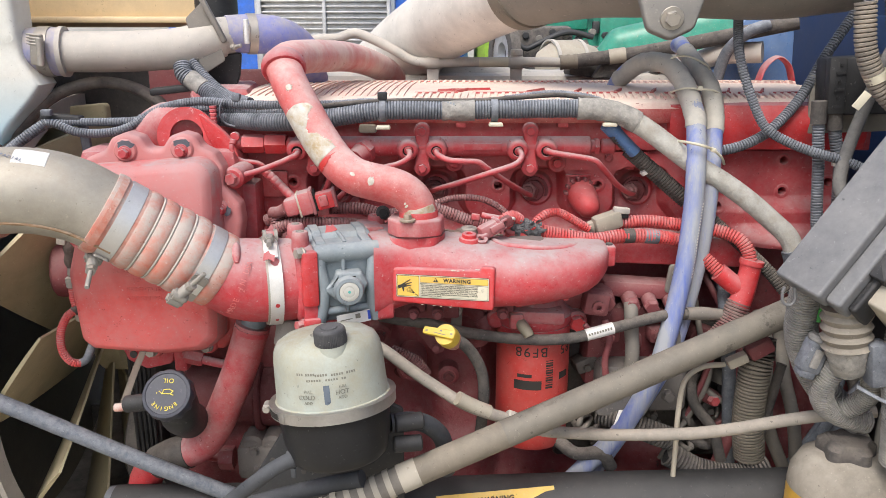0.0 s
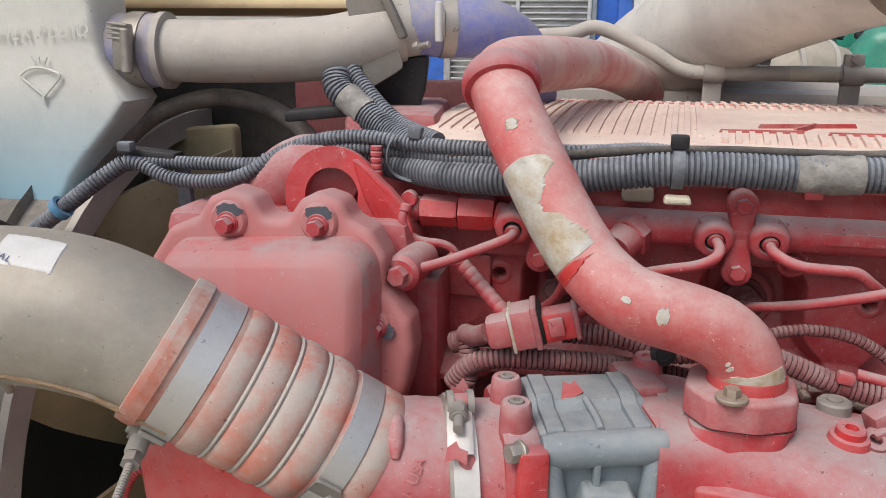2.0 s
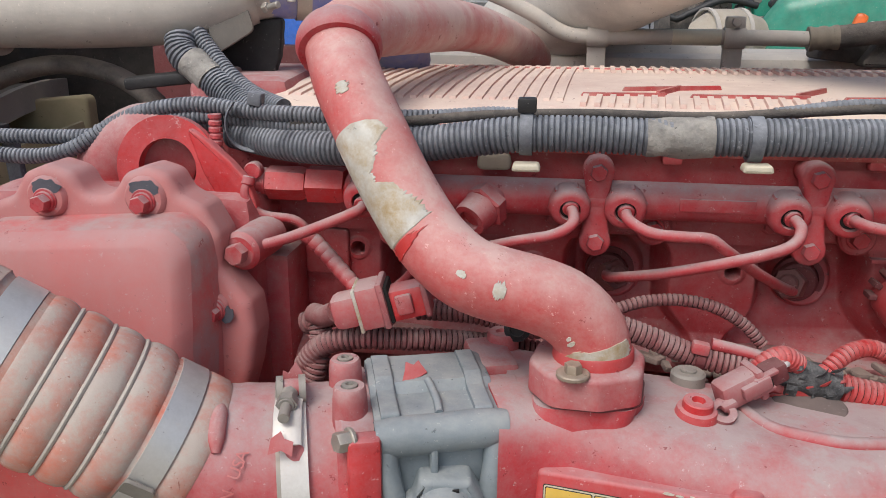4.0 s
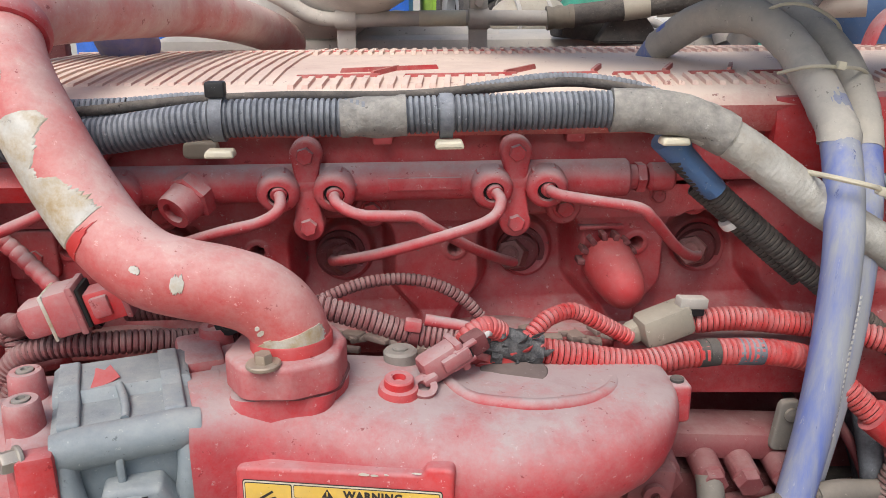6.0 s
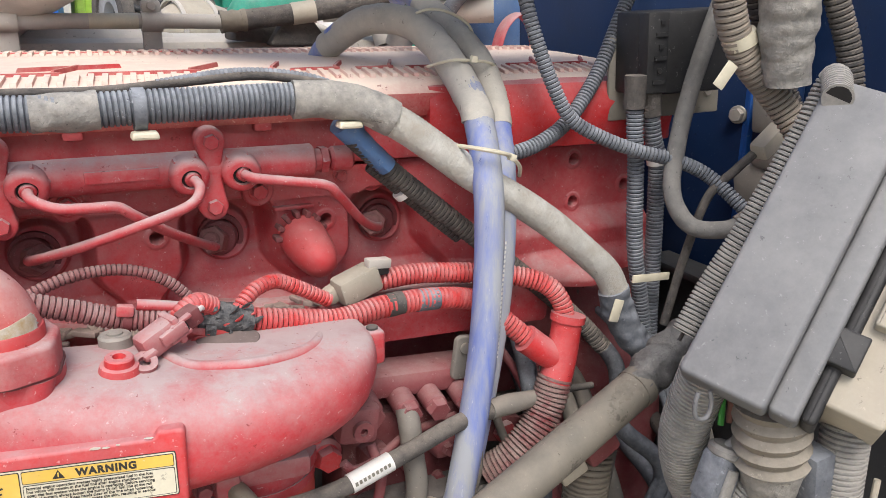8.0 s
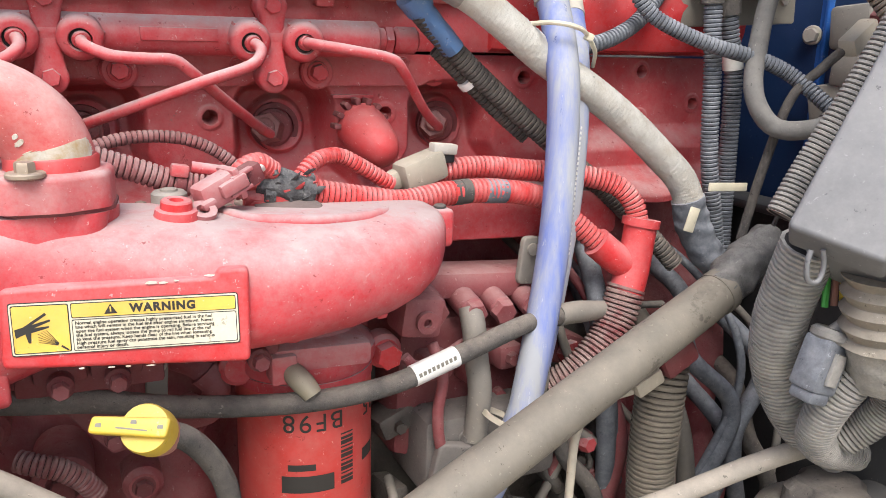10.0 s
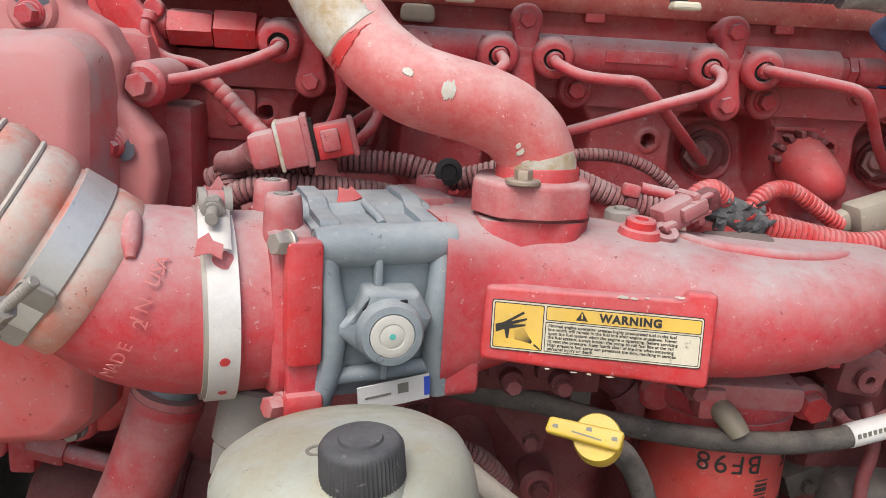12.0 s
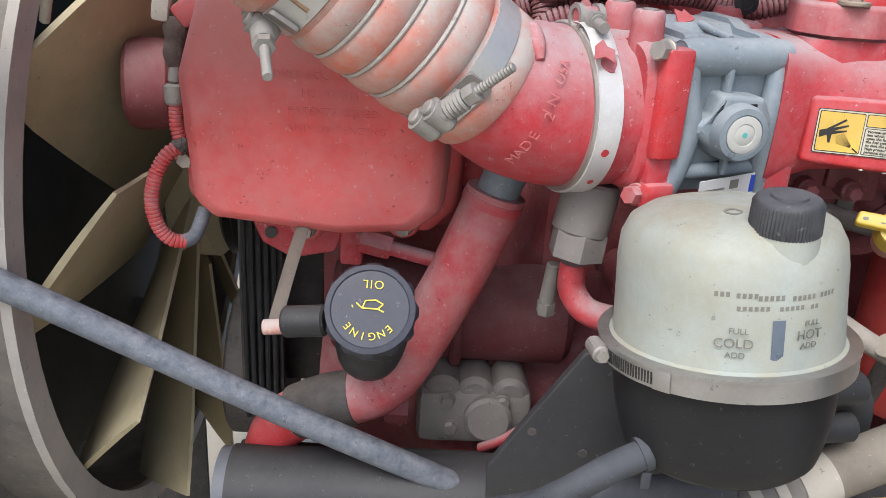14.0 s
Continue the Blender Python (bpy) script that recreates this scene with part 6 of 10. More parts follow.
for k in range(20):
    a = radians(192 + 1.6 * k)
    part("band_tooth", Geo().box((RC[0] + 0.0860 * math.cos(a), RC[1] + 0.0860 * math.sin(a), 1.1120), (0.0010, 0.0014, 0.0085), (0, 0, math.degrees(a) + 90)), INK, res)
part("band_end", Geo().box(V((*RC, 1.1122)) + 0.0868 * V((math.cos(radians(226)), math.sin(radians(226)), 0)), (0.0012, 0.012, 0.0135), (0, 0, 46), 0.0004), BAND_STEEL, res)
def on_tank(name, a, z, w, h, material, lift=0.0004):
    """A printed bar bent round the tank's wall."""
    r = float(np.interp(z, [1.122, 1.145, 1.175, 1.190], [0.0765, 0.0755, 0.0745, 0.0725])) + lift
    g = Geo()
    k = 8
    for j in range(k + 1):
        t = radians(a - 14) + (j / k - 0.5) * w / r
        for zz in (z - h / 2, z + h / 2):
            g.v.append((RC[0] + r * math.cos(t), RC[1] + r * math.sin(t), zz))
    g.f.extend((2 * j, 2 * j + 2, 2 * j + 3, 2 * j + 1) for j in range(k))
    return part(name, g, material, res)
for a, z, w, h in ((262, 1.1715, 0.012, 0.0040), (273, 1.171, 0.014, 0.0040), (284, 1.1695, 0.020, 0.0040), (300, 1.1685, 0.018, 0.0040), (314, 1.1685, 0.014, 0.0040), (276, 1.163, 0.022, 0.0034), (294, 1.1625, 0.018, 0.0034), (306, 1.162, 0.009, 0.0034)):
    n = max(1, int(w / 0.0034))
    for j in range(n):
        on_tank("print_bar", a + math.degrees((j - (n - 1) / 2) * 0.0034 / 0.075), z, 0.0022, h * 0.8, FADED_INK)
on_tank("sight_window", 288, 1.1415, 0.0080, 0.028, mat("blue-grey level window", (0.13, 0.16, 0.20), 0.3))
def tank_word(word, a, z, size):
    t = radians(a - 14)
    nrm = V((math.cos(t), math.sin(t), 0))
    text("tank_word", word, size, V((RC[0], RC[1], z)) + nrm * 0.0766, (-math.sin(t), math.cos(t), 0), (0, 0, 1), FADED_INK, res, 0.0006)
tank_word("COLD", 268, 1.1410, 0.0085)
tank_word("FULL", 270, 1.1490, 0.0055)
tank_word("HOT", 303, 1.1450, 0.0085)
tank_word("ADD", 269, 1.1335, 0.0055)
tank_word("FULL", 304, 1.1525, 0.0050)
tank_word("ADD", 303, 1.1380, 0.0055)
part("port_stub", Geo().cyl((-0.075, 1.05, 1.06), (-0.035, 1.06, 1.058), 0.013, 16, 0.002).cyl((-0.08, 1.05, 1.03), (-0.04, 1.058, 1.026), 0.012, 16, 0.002), BLACK_PLASTIC, res)
res.matrix_basis = Matrix.Translation((-0.1365, 1.010, 0.99)) @ Matrix.Rotation(radians(-6.5), 4, "X") @ Matrix.Rotation(radians(-5.5), 4, "Y")
mount = thing("reservoir_bracket", "black steel plate carrying the reservoir", "bracket", (-0.2, 1.12, 0.9))
part("plate", Geo().prism(round_poly([(-0.10, 1.07), (-0.225, 1.045), (-0.262, 0.985), (-0.298, 0.925), (-0.29, 0.80), (-0.06, 0.80), (-0.06, 1.05)], 0.01), (0, 1.125, 0), (1, 0, 0), (0, 0, 1), 0.008, 0.002), CHASSIS, mount)
part("arm", Geo().box((-0.13, 1.10, 0.99), (0.06, 0.06, 0.012), (0, 0, 0), 0.003), CHASSIS, mount)
for x, z in ((-0.262, 0.965), (-0.215, 0.945), (-0.225, 0.905)):
    part("hole", Geo().cyl((x, 1.1185, z), (x, 1.1160, z), 0.004, 12), RUBBER, mount)
rhose = thing("reservoir_hose", "black rubber hoses under the reservoir", "hose", (-0.2, 1.0, 0.95))
part("front_hose", Geo().sweep([(-0.165, 1.0, 1.046), (-0.193, 0.99, 1.044), (-0.225, 0.985, 1.030), (-0.258, 0.985, 1.005), (-0.300, 1.0, 0.965), (-0.36, 1.02, 0.91), (-0.42, 1.04, 0.86)], 0.0105, 20, 0.008), HOSE_DARK, rhose)
part("hose_clip", Geo().ring((-0.203, 0.989, 1.0405), (-0.92, -0.2, -0.33), 0.0125, 0.0100, 0.006, 24).box((-0.203, 0.983, 1.022), (0.007, 0.004, 0.014), (0, 0, 0), 0.001), HOSE_DARK, rhose)
part("rear_hose", Geo().sweep([(-0.075, 1.05, 1.062), (-0.045, 1.060, 1.060), (-0.020, 1.075, 1.045), (0.0, 1.095, 1.01), (0.005, 1.11, 0.95)], 0.0135, 18, 0.008), HOSE_DARK, rhose)
part("low_hose", Geo().sweep([(-0.115, 1.03, 0.985), (-0.17, 1.045, 0.965), (-0.25, 1.06, 0.935), (-0.34, 1.07, 0.90)], 0.0125, 18, 0.008), HOSE_DARK, rhose)

# ---- chassis rail, stay rod and valve ----
crail = thing("chassis_rail", "black steel chassis cross tube below the engine", "chassis rail", (0.1, 1.2, 0.5))
part("tube", Geo().sweep([(-0.545, 1.195, 0.824), (-0.3, 1.195, 0.828), (0.2, 1.165, 0.864), (0.8, 1.13, 0.90)], 0.045, 28, 0.05), CHASSIS, crail)
part("end_cap", Geo().sweep([(-0.556, 1.195, 0.823), (-0.505, 1.195, 0.824)], 0.0435, 28, 0.01), mat("blue-grey end sleeve", (0.10, 0.11, 0.125), 0.5, dust=0.4, dcol=(0.2, 0.2, 0.21), bump=0.1), crail)
part("drop_plate", Geo().box((0.1, 1.25, 0.42), (1.3, 0.02, 0.84), (0, 0, 0), 0.004), CHASSIS, crail)
slab = thing("frame_label", "orange warning label on the black cross tube", "label", (0.084, 1.131, 0.884))
part("film", Geo().box((0.084, 1.1305, 0.8835), (0.188, 0.0012, 0.034), (-34, -4, 3)), LABEL_YELLOW, slab)
text("heading", "WARNING", 0.011, (0.084, 1.1294, 0.8895), (1, 0.05, 0.07), (0, 0.56, 0.83), INK, slab, 0.0014, 1.1, 0.03)
for k in range(3):
    part("print_bar", Geo().box((0.084, 1.1318 + 0.0012 - 0.0035 * k, 0.8815 - 0.0055 * k), (0.15 - 0.02 * k, 0.0012, 0.002), (-34, -4, 3)), INK, slab)
rod = thing("stay_rod", "thin dusty blue-grey steel hood stay rod", "rod", (-0.5, 1.16, 0.8))
part("bar", Geo().sweep([(-0.92, 1.14, 1.150), (-0.715, 1.15, 1.058), (-0.487, 1.166, 0.938), (-0.31, 1.18, 0.850), (-0.1, 1.20, 0.745)], 0.0128, 20, 0.03), mat("dusty blue-grey steel", (0.11, 0.13, 0.165), 0.5, 0.2, dust=0.7, dcol=(0.27, 0.285, 0.305), bump=0.2, scale=60, least=-0.1, even=0.45, wear=0.3, wcol=(0.05, 0.055, 0.065)), rod)
valve = thing("hydraulic_valve", "dull cast metal hydraulic valve with a red fitting", "valve", (-0.3, 1.29, 0.83))
part("valve_body", Geo().box((-0.30, 1.31, 0.868), (0.125, 0.07, 0.065), (0, 0, 2), 0.010), VALVE_GREY, valve)
for vx in (-0.335, -0.300, -0.262):
    part("valve_land", Geo().cyl((vx, 1.335, 0.897), (vx, 1.279, 0.897), 0.020, 22, 0.006), VALVE_GREY, valve)
part("valve_boss", Geo().cyl((-0.285, 1.30, 0.87), (-0.285, 1.262, 0.875), 0.026, 24, 0.004), VALVE_GREY, valve)
part("red_nut", Geo().hexa((-0.372, 1.30, 0.866), (-1, 0, 0), 0.036, 0.026), RED_DARK, valve)
part("nut_pipe", Geo().sweep([(-0.396, 1.30, 0.866), (-0.425, 1.30, 0.87), (-0.46, 1.31, 0.885)], 0.008, 12, 0.008), RED_DARK, valve)
for x, z in ((-0.325, 0.858), (-0.262, 0.852), (-0.33, 0.893), (-0.27, 0.892)):
    bolt(valve, (x, 1.275, z), (0, -1, 0), 0.013, 0.008, VALVE_GREY, 0.009)
part("red_lever", Geo().sweep([(-0.292, 1.25, 0.85), (-0.272, 1.235, 0.872), (-0.245, 1.22, 0.905)], 0.005, 10, 0.006), RED_PAINT, valve)

# ---- washer bottle, header tank and radiator hose ----
bottle = thing("washer_bottle", "milky white washer bottle with blue fluid low inside", "fluid bottle", (-0.88, 1.45, 1.37))
def bottle_outline(z):
    right = float(np.interp(z, [1.365, 1.378, 1.390, 1.436, 1.49, 1.515, 1.544, 1.574, 1.62, 1.80], [-0.800, -0.782, -0.768, -0.742, -0.690, -0.672, -0.691, -0.703, -0.702, -0.706]))
    return right
rings_lo, rings_hi = [], []
for z in (1.362, 1.366, 1.385, 1.41, 1.43, 1.46, 1.49, 1.515, 1.53, 1.545, 1.56, 1.60, 1.70, 1.80):
    rx = bottle_outline(z)
    o = round_poly([(-1.05, 1.365), (rx, 1.372), (rx, 1.455), (-1.05, 1.475)], [0.03, 0.012, 0.03, 0.03])
    if z < 1.364:
        o = inset(o, 0.008)
    ring = [(a, b, z) for a, b in o]
    if z <= 1.461:
        rings_lo.append(ring)
    if z >= 1.459:
        rings_hi.append(ring)
part("lower_body", Geo().loft(rings_lo), WASHER_PLASTIC, bottle)
part("upper_body", Geo().loft(rings_hi), WASHER_PLASTIC, bottle)
text("moulded_word", "WASHER FLUID", 0.0215, (-0.784, 1.3665, 1.5855), (1, 0.02, 0.06), (0, 0, 1), WASHER_PLASTIC, bottle, 0.0008, 1.12)
g = Geo().sweep([(-0.794, 1.3665, 1.5400), (-0.782, 1.3665, 1.5475), (-0.766, 1.3665, 1.5495), (-0.750, 1.3665, 1.5455), (-0.744, 1.3665, 1.5400), (-0.764, 1.3665, 1.5205), (-0.768, 1.3665, 1.5205), (-0.794, 1.3665, 1.5400)], 0.0013, 8, 0.003)
g.sweep([(-0.767, 1.3665, 1.521), (-0.767, 1.3665, 1.512)], 0.0018, 8, 0.003)
for k in (-1, 0, 1):
    g.sweep([(-0.767 + 0.006 * k, 1.3665, 1.553), (-0.767 + 0.010 * k, 1.3665, 1.561)], 0.0011, 8, 0.003)
part("moulded_sign", g, WASHER_PLASTIC, bottle)
header = thing("header_tank", "yellowed tan plastic coolant header tank", "coolant tank", (-0.62, 1.65, 1.6))
part("tank_body", Geo().box((-0.70, 1.70, 1.72), (0.52, 0.24, 0.22), (0, 0, 0), 0.03), TAN_PLASTIC, header)
part("seam_flange", Geo().box((-0.70, 1.695, 1.622), (0.53, 0.26, 0.012), (0, 0, 0), 0.004), TAN_PLASTIC, header)
part("neck_cap", Geo().cyl((-0.43, 1.60, 1.60), (-0.43, 1.60, 1.68), 0.04, 24, 0.006), BLACK_PLASTIC, header)
uhose = thing("radiator_tube", "fat dusty grey coolant tube with blue hose ends", "pipe", (-0.55, 1.45, 1.53))
UP = [(-0.695, 1.425, 1.568), (-0.64, 1.432, 1.5675), (-0.56, 1.440, 1.5675), (-0.47, 1.452, 1.572), (-0.42, 1.47, 1.583), (-0.395, 1.481, 1.591)]
part("tube_wall", Geo().sweep(UP, 0.0345, 34, 0.01), GREY_HOSE, uhose)
part("blue_cuff", Geo().sweep([(-0.716, 1.423, 1.568), (-0.680, 1.427, 1.568), (-0.652, 1.430, 1.5675)], 0.0405, 34, 0.006), mat("dusty pale blue silicone", (0.20, 0.24, 0.50), 0.6, dust=0.85, dcol=(0.46, 0.41, 0.36), bump=0.1, even=0.6), uhose)
part("cuff_lip", Geo().sweep([(-0.654, 1.430, 1.5675), (-0.646, 1.431, 1.5675)], 0.0425, 34, 0.003), GREY_HOSE, uhose)
clamp = part("clamp_band", Geo().sweep([(-0.687, 1.426, 1.568), (-0.667, 1.428, 1.568)], 0.042, 34, 0.004), BOLT_STEEL, uhose)
part("clamp_spring", Geo().box((-0.672, 1.379, 1.572), (0.020, 0.012, 0.050), (0, 4, 0), 0.003).cyl((-0.666, 1.374, 1.545), (-0.664, 1.374, 1.592), 0.006, 14, 0.002), BOLT_STEEL, clamp)
for k in range(4):
    part("clamp_coil", Geo().box((-0.672, 1.375, 1.596 - 0.005 * k), (0.024, 0.010, 0.0030), (0, 6, 0), 0.0008), BOLT_STEEL, clamp)
part("hidden_elbow", Geo().sweep([(-0.71, 1.424, 1.568), (-0.75, 1.44, 1.566), (-0.78, 1.49, 1.56), (-0.78, 1.55, 1.55)], 0.038, 26, 0.01), RUBBER, uhose)
part("upper_elbow", Geo().sweep([(-0.43, 1.468, 1.581), (-0.40, 1.48, 1.592), (-0.36, 1.50, 1.597)], 0.0325, 30, 0.008), GREY_HOSE, uhose)
BLUE_ELBOW = mat("blue silicone elbow under dust", (0.07, 0.12, 0.55), 0.5, dust=0.75, dcol=(0.42, 0.39, 0.36), bump=0.1, even=0.62, scale=9)
part("blue_elbow", Geo().sweep([(-0.385, 1.488, 1.596), (-0.345, 1.505, 1.597), (-0.305, 1.525, 1.594), (-0.278, 1.56, 1.578), (-0.265, 1.60, 1.55), (-0.262, 1.64, 1.51)], [0.033, 0.0345, 0.0345, 0.0345, 0.034, 0.034], 32, 0.008), BLUE_ELBOW, uhose)
ec = part("elbow_clamp", Geo().sweep([(-0.352, 1.502, 1.597), (-0.338, 1.508, 1.597)], 0.0358, 32, 0.004), BOLT_STEEL, uhose)
part("worm_housing", Geo().box((-0.344, 1.470, 1.598), (0.013, 0.012, 0.030), (0, 0, 10), 0.003), BOLT_STEEL, ec)
part("worm_screw", Geo().cyl((-0.344, 1.466, 1.580), (-0.344, 1.466, 1.622), 0.0045, 12, 0.001), STEEL, ec)
tab = thing("tube_bracket", "flat grey plate clamping the coolant tube", "bracket", (-0.40, 1.47, 1.5))
part("plate", Geo().prism(round_poly([(-0.035, 0.050), (0.000, 0.085), (0.018, 0.02), (0.03, -0.02), (-0.010, -0.045), (-0.018, -0.01)], 0.008), (-0.410, 1.452, 1.572), (1, 0.25, 0), (0.0, 0.1, 1), 0.006, 0.001), FITTING, tab)
part("edge_strip", Geo().box((-0.398, 1.445, 1.626), (0.009, 0.014, 0.095), (0, -26, 0), 0.003), FITTING, tab)
part("stud", Geo().cyl((-0.368, 1.452, 1.573), (-0.348, 1.438, 1.578), 0.0035, 10, 0.001).hexa((-0.366, 1.450, 1.574), (0.8, -0.55, 0.2), 0.010, 0.007), BOLT_STEEL, tab)
part("black_leg", Geo().prism(round_poly([(-0.05, 0.0), (0.035, 0.01), (0.03, -0.03), (0.012, -0.075), (-0.015, -0.075), (-0.012, -0.04), (-0.045, -0.045)], 0.006), (-0.395, 1.49, 1.555), (1, 0.1, 0), (0, 0, 1), 0.012, 0.003), BLACK_PLASTIC, tab)
arch = thing("shroud_arch", "dusty black curved shroud arch below the coolant tube", "shroud", (-0.66, 1.45, 1.4))
part("arch_rim", Geo().sweep([(-0.775, 1.42, 1.40), (-0.735, 1.43, 1.445), (-0.685, 1.45, 1.492), (-0.62, 1.47, 1.513), (-0.56, 1.48, 1.505), (-0.515, 1.48, 1.48), (-0.49, 1.48, 1.45)], 0.019, 18, 0.01, r2=0.55), mat("dust-coated arch rubber", (0.05, 0.05, 0.05), 0.8, dust=0.9, dcol=(0.26, 0.23, 0.20), bump=0.3, even=0.5), arch)
part("arch_back", Geo().box((-0.62, 1.66, 1.46), (0.40, 0.012, 0.26), (0, 0, 0), 0.004), RUBBER, arch)
part("tan_panel", Geo().prism(round_poly([(-0.80, 1.25), (-0.648, 1.25), (-0.651, 1.468), (-0.790, 1.455)], 0.010), (0, 1.60, 0), (1, 0, 0), (0, 0, 1), 0.02, 0.004), FAN_TAN, arch)
clipb = thing("hose_clip", "grey steel clip strap holding the conduits", "clip", (-0.65, 1.33, 1.38))
part("strap", Geo().box((-0.628, 1.345, 1.465), (0.065, 0.02, 0.008), (0, 4, 0), 0.002), CHASSIS, clipb)
part("leg", Geo().box((-0.598, 1.36, 1.40), (0.016, 0.010, 0.12), (0, -4, 0), 0.003), CONDUIT, clipb)
part("head", Geo().box((-0.643, 1.325, 1.474), (0.016, 0.012, 0.010), (0, 0, 0), 0.002), CONDUIT, clipb)
pan = thing("mount_casting", "dusty maroon casting beside the valve cover", "casting", (-0.38, 1.5, 1.4))
part("body", Geo().box((-0.395, 1.50, 1.46), (0.10, 0.20, 0.10), (0, 0, 8), 0.012), RED_DUSTY, pan)
part("shelf", Geo().box((-0.46, 1.43, 1.505), (0.09, 0.04, 0.012), (0, -6, 8), 0.003), BLACK_PLASTIC, pan)
part("wall", Geo().box((-0.45, 1.62, 1.40), (0.25, 0.02, 0.26), (0, 0, 0), 0.005), RED_GRIMY, pan)

# ---- wiring harness along the cover ----
harness = thing("wiring_harness", "thick grey-black corrugated harness taped and tied along the cover", "wiring harness", (0.0, 1.29, 1.46))
MAIN = [(-0.367, 1.352, 1.464), (-0.334, 1.337, 1.461), (-0.296, 1.317, 1.460), (-0.241, 1.300, 1.462), (-0.181, 1.297, 1.468), (-0.142, 1.293, 1.474), (-0.100, 1.290, 1.4795), (-0.051, 1.290, 1.481), (0.012, 1.290, 1.480), (0.083, 1.290, 1.482), (0.144, 1.290, 1.483), (0.195, 1.290, 1.484), (0.232, 1.287, 1.484)]
part("conduit", Geo().hose(MAIN, 0.0148, 0.0046, 18, 0.13), CONDUIT, harness)
part("tape_wrap", Geo().sweep([(-0.001, 1.290, 1.480), (0.025, 1.290, 1.4803), (0.050, 1.290, 1.481)], 0.0156, 22, 0.0016, wobble=0.14), TAPE, harness)
part("tape_wrap", Geo().sweep([(0.212, 1.288, 1.484), (0.245, 1.285, 1.483), (0.278, 1.281, 1.476), (0.305, 1.276, 1.463)], 0.0172, 22, 0.0016, wobble=0.10), TAPE, harness)
part("thin_cable", Geo().sweep([(-0.30, 1.318, 1.480), (-0.2, 1.302, 1.486), (-0.13, 1.305, 1.492), (-0.05, 1.310, 1.4945), (0.05, 1.312, 1.494), (0.13, 1.314, 1.500), (0.19, 1.314, 1.503), (0.25, 1.308, 1.495)], 0.0042, 10, 0.008), RUBBER_DUSTY, harness)
part("thin_conduit", Geo().hose([(-0.30, 1.33, 1.487), (-0.19, 1.315, 1.488), (-0.12, 1.318, 1.492), (-0.08, 1.32, 1.487)], 0.0060, 0.004, 12, 0.13), CONDUIT, harness)
part("thin_conduit", Geo().hose([(0.10, 1.315, 1.497), (0.17, 1.318, 1.505), (0.23, 1.314, 1.500), (0.27, 1.305, 1.487)], 0.0055, 0.004, 12, 0.13), CONDUIT, harness)
for x, y in ((-0.095, 1.290), (0.081, 1.290)):
    tie = part("cable_tie", Geo().ring((x - 0.005, y, 1.4805), (1, 0, 0), 0.0178, 0.0152, 0.010, 28), CONDUIT, harness)
    if x < 0:
        part("tie_head", Geo().box((x, y - 0.004, 1.5035), (0.015, 0.012, 0.012), (0, 0, 0), 0.002), BLACK_PLASTIC, tie)
for x, z in ((-0.094, 1.4555), (0.083, 1.4600), (0.262, 1.4600)):
    part("tie_mount", Geo().prism(round_poly([(-0.012, -0.0032), (0.012, -0.0032), (0.010, 0.0032), (-0.010, 0.0032)], 0.003), (x, 1.285, z), (1, 0, 0), (0, 0, 1), 0.014, 0.002), LABEL_CREAM, harness, "dirty white tie mount")

def conduit(pts, r, label, material=CONDUIT, pitch=0.0044, group="grey conduits", deep=0.13):
    t = thing("conduit", label, "conduit", pts[0], group)
    part("sleeve", Geo().hose(pts, r, pitch, 14, deep + 0.07), material, t)
    part("slit_seam", Geo().sweep([(a, b + r * 0.5, c - r * 0.8) for a, b, c in pts], r * 0.16, 6, 0.02), RUBBER, t)
    # Core sized so that its black shows between the ribs.
    part("groove_core", Geo().sweep(pts, r * (0.965 - deep), 14, 0.006), GAP, t)
    return t

conduit([(-0.655, 1.325, 1.452), (-0.637, 1.330, 1.456), (-0.599, 1.330, 1.442), (-0.554, 1.330, 1.4405), (-0.516, 1.330, 1.449), (-0.477, 1.340, 1.472), (-0.440, 1.340, 1.485), (-0.393, 1.338, 1.491), (-0.344, 1.330, 1.4875), (-0.298, 1.318, 1.487), (-0.23, 1.308, 1.487), (-0.17, 1.31, 1.488)], 0.0074, "wavy grey-black conduit crossing beside the valve cover")
conduit([(-0.650, 1.335, 1.455), (-0.637, 1.340, 1.457), (-0.572, 1.340, 1.457), (-0.508, 1.340, 1.459), (-0.477, 1.342, 1.466), (-0.440, 1.342, 1.475), (-0.393, 1.340, 1.480), (-0.347, 1.338, 1.478), (-0.297, 1.320, 1.476), (-0.24, 1.308, 1.477), (-0.17, 1.306, 1.480)], 0.0070, "straight grey-black conduit crossing beside the valve cover")
conduit([(-0.50, 1.345, 1.463), (-0.44, 1.345, 1.468), (-0.39, 1.345, 1.472), (-0.34, 1.342, 1.471), (-0.28, 1.322, 1.470), (-0.22, 1.310, 1.474)], 0.0065, "low grey-black conduit in the bundle")
conduit([(-0.450, 1.43, 1.545), (-0.443, 1.42, 1.529), (-0.415, 1.41, 1.510), (-0.378, 1.39, 1.489), (-0.340, 1.36, 1.478)], 0.0155, "fat grey conduit dropping from under the coolant tube")
conduit([(-0.435, 1.44, 1.55), (-0.420, 1.43, 1.535), (-0.392, 1.41, 1.512), (-0.362, 1.39, 1.496), (-0.318, 1.35, 1.488)], 0.0088, "grey conduit dropping from under the coolant tube")
whole("tape_band", Geo().sweep([(-0.434, 1.417, 1.523), (-0.421, 1.412, 1.514), (-0.409, 1.407, 1.506)], 0.0165, 18, 0.002, wobble=0.05), TAPE, "dirty grey tape round a conduit", "tape")
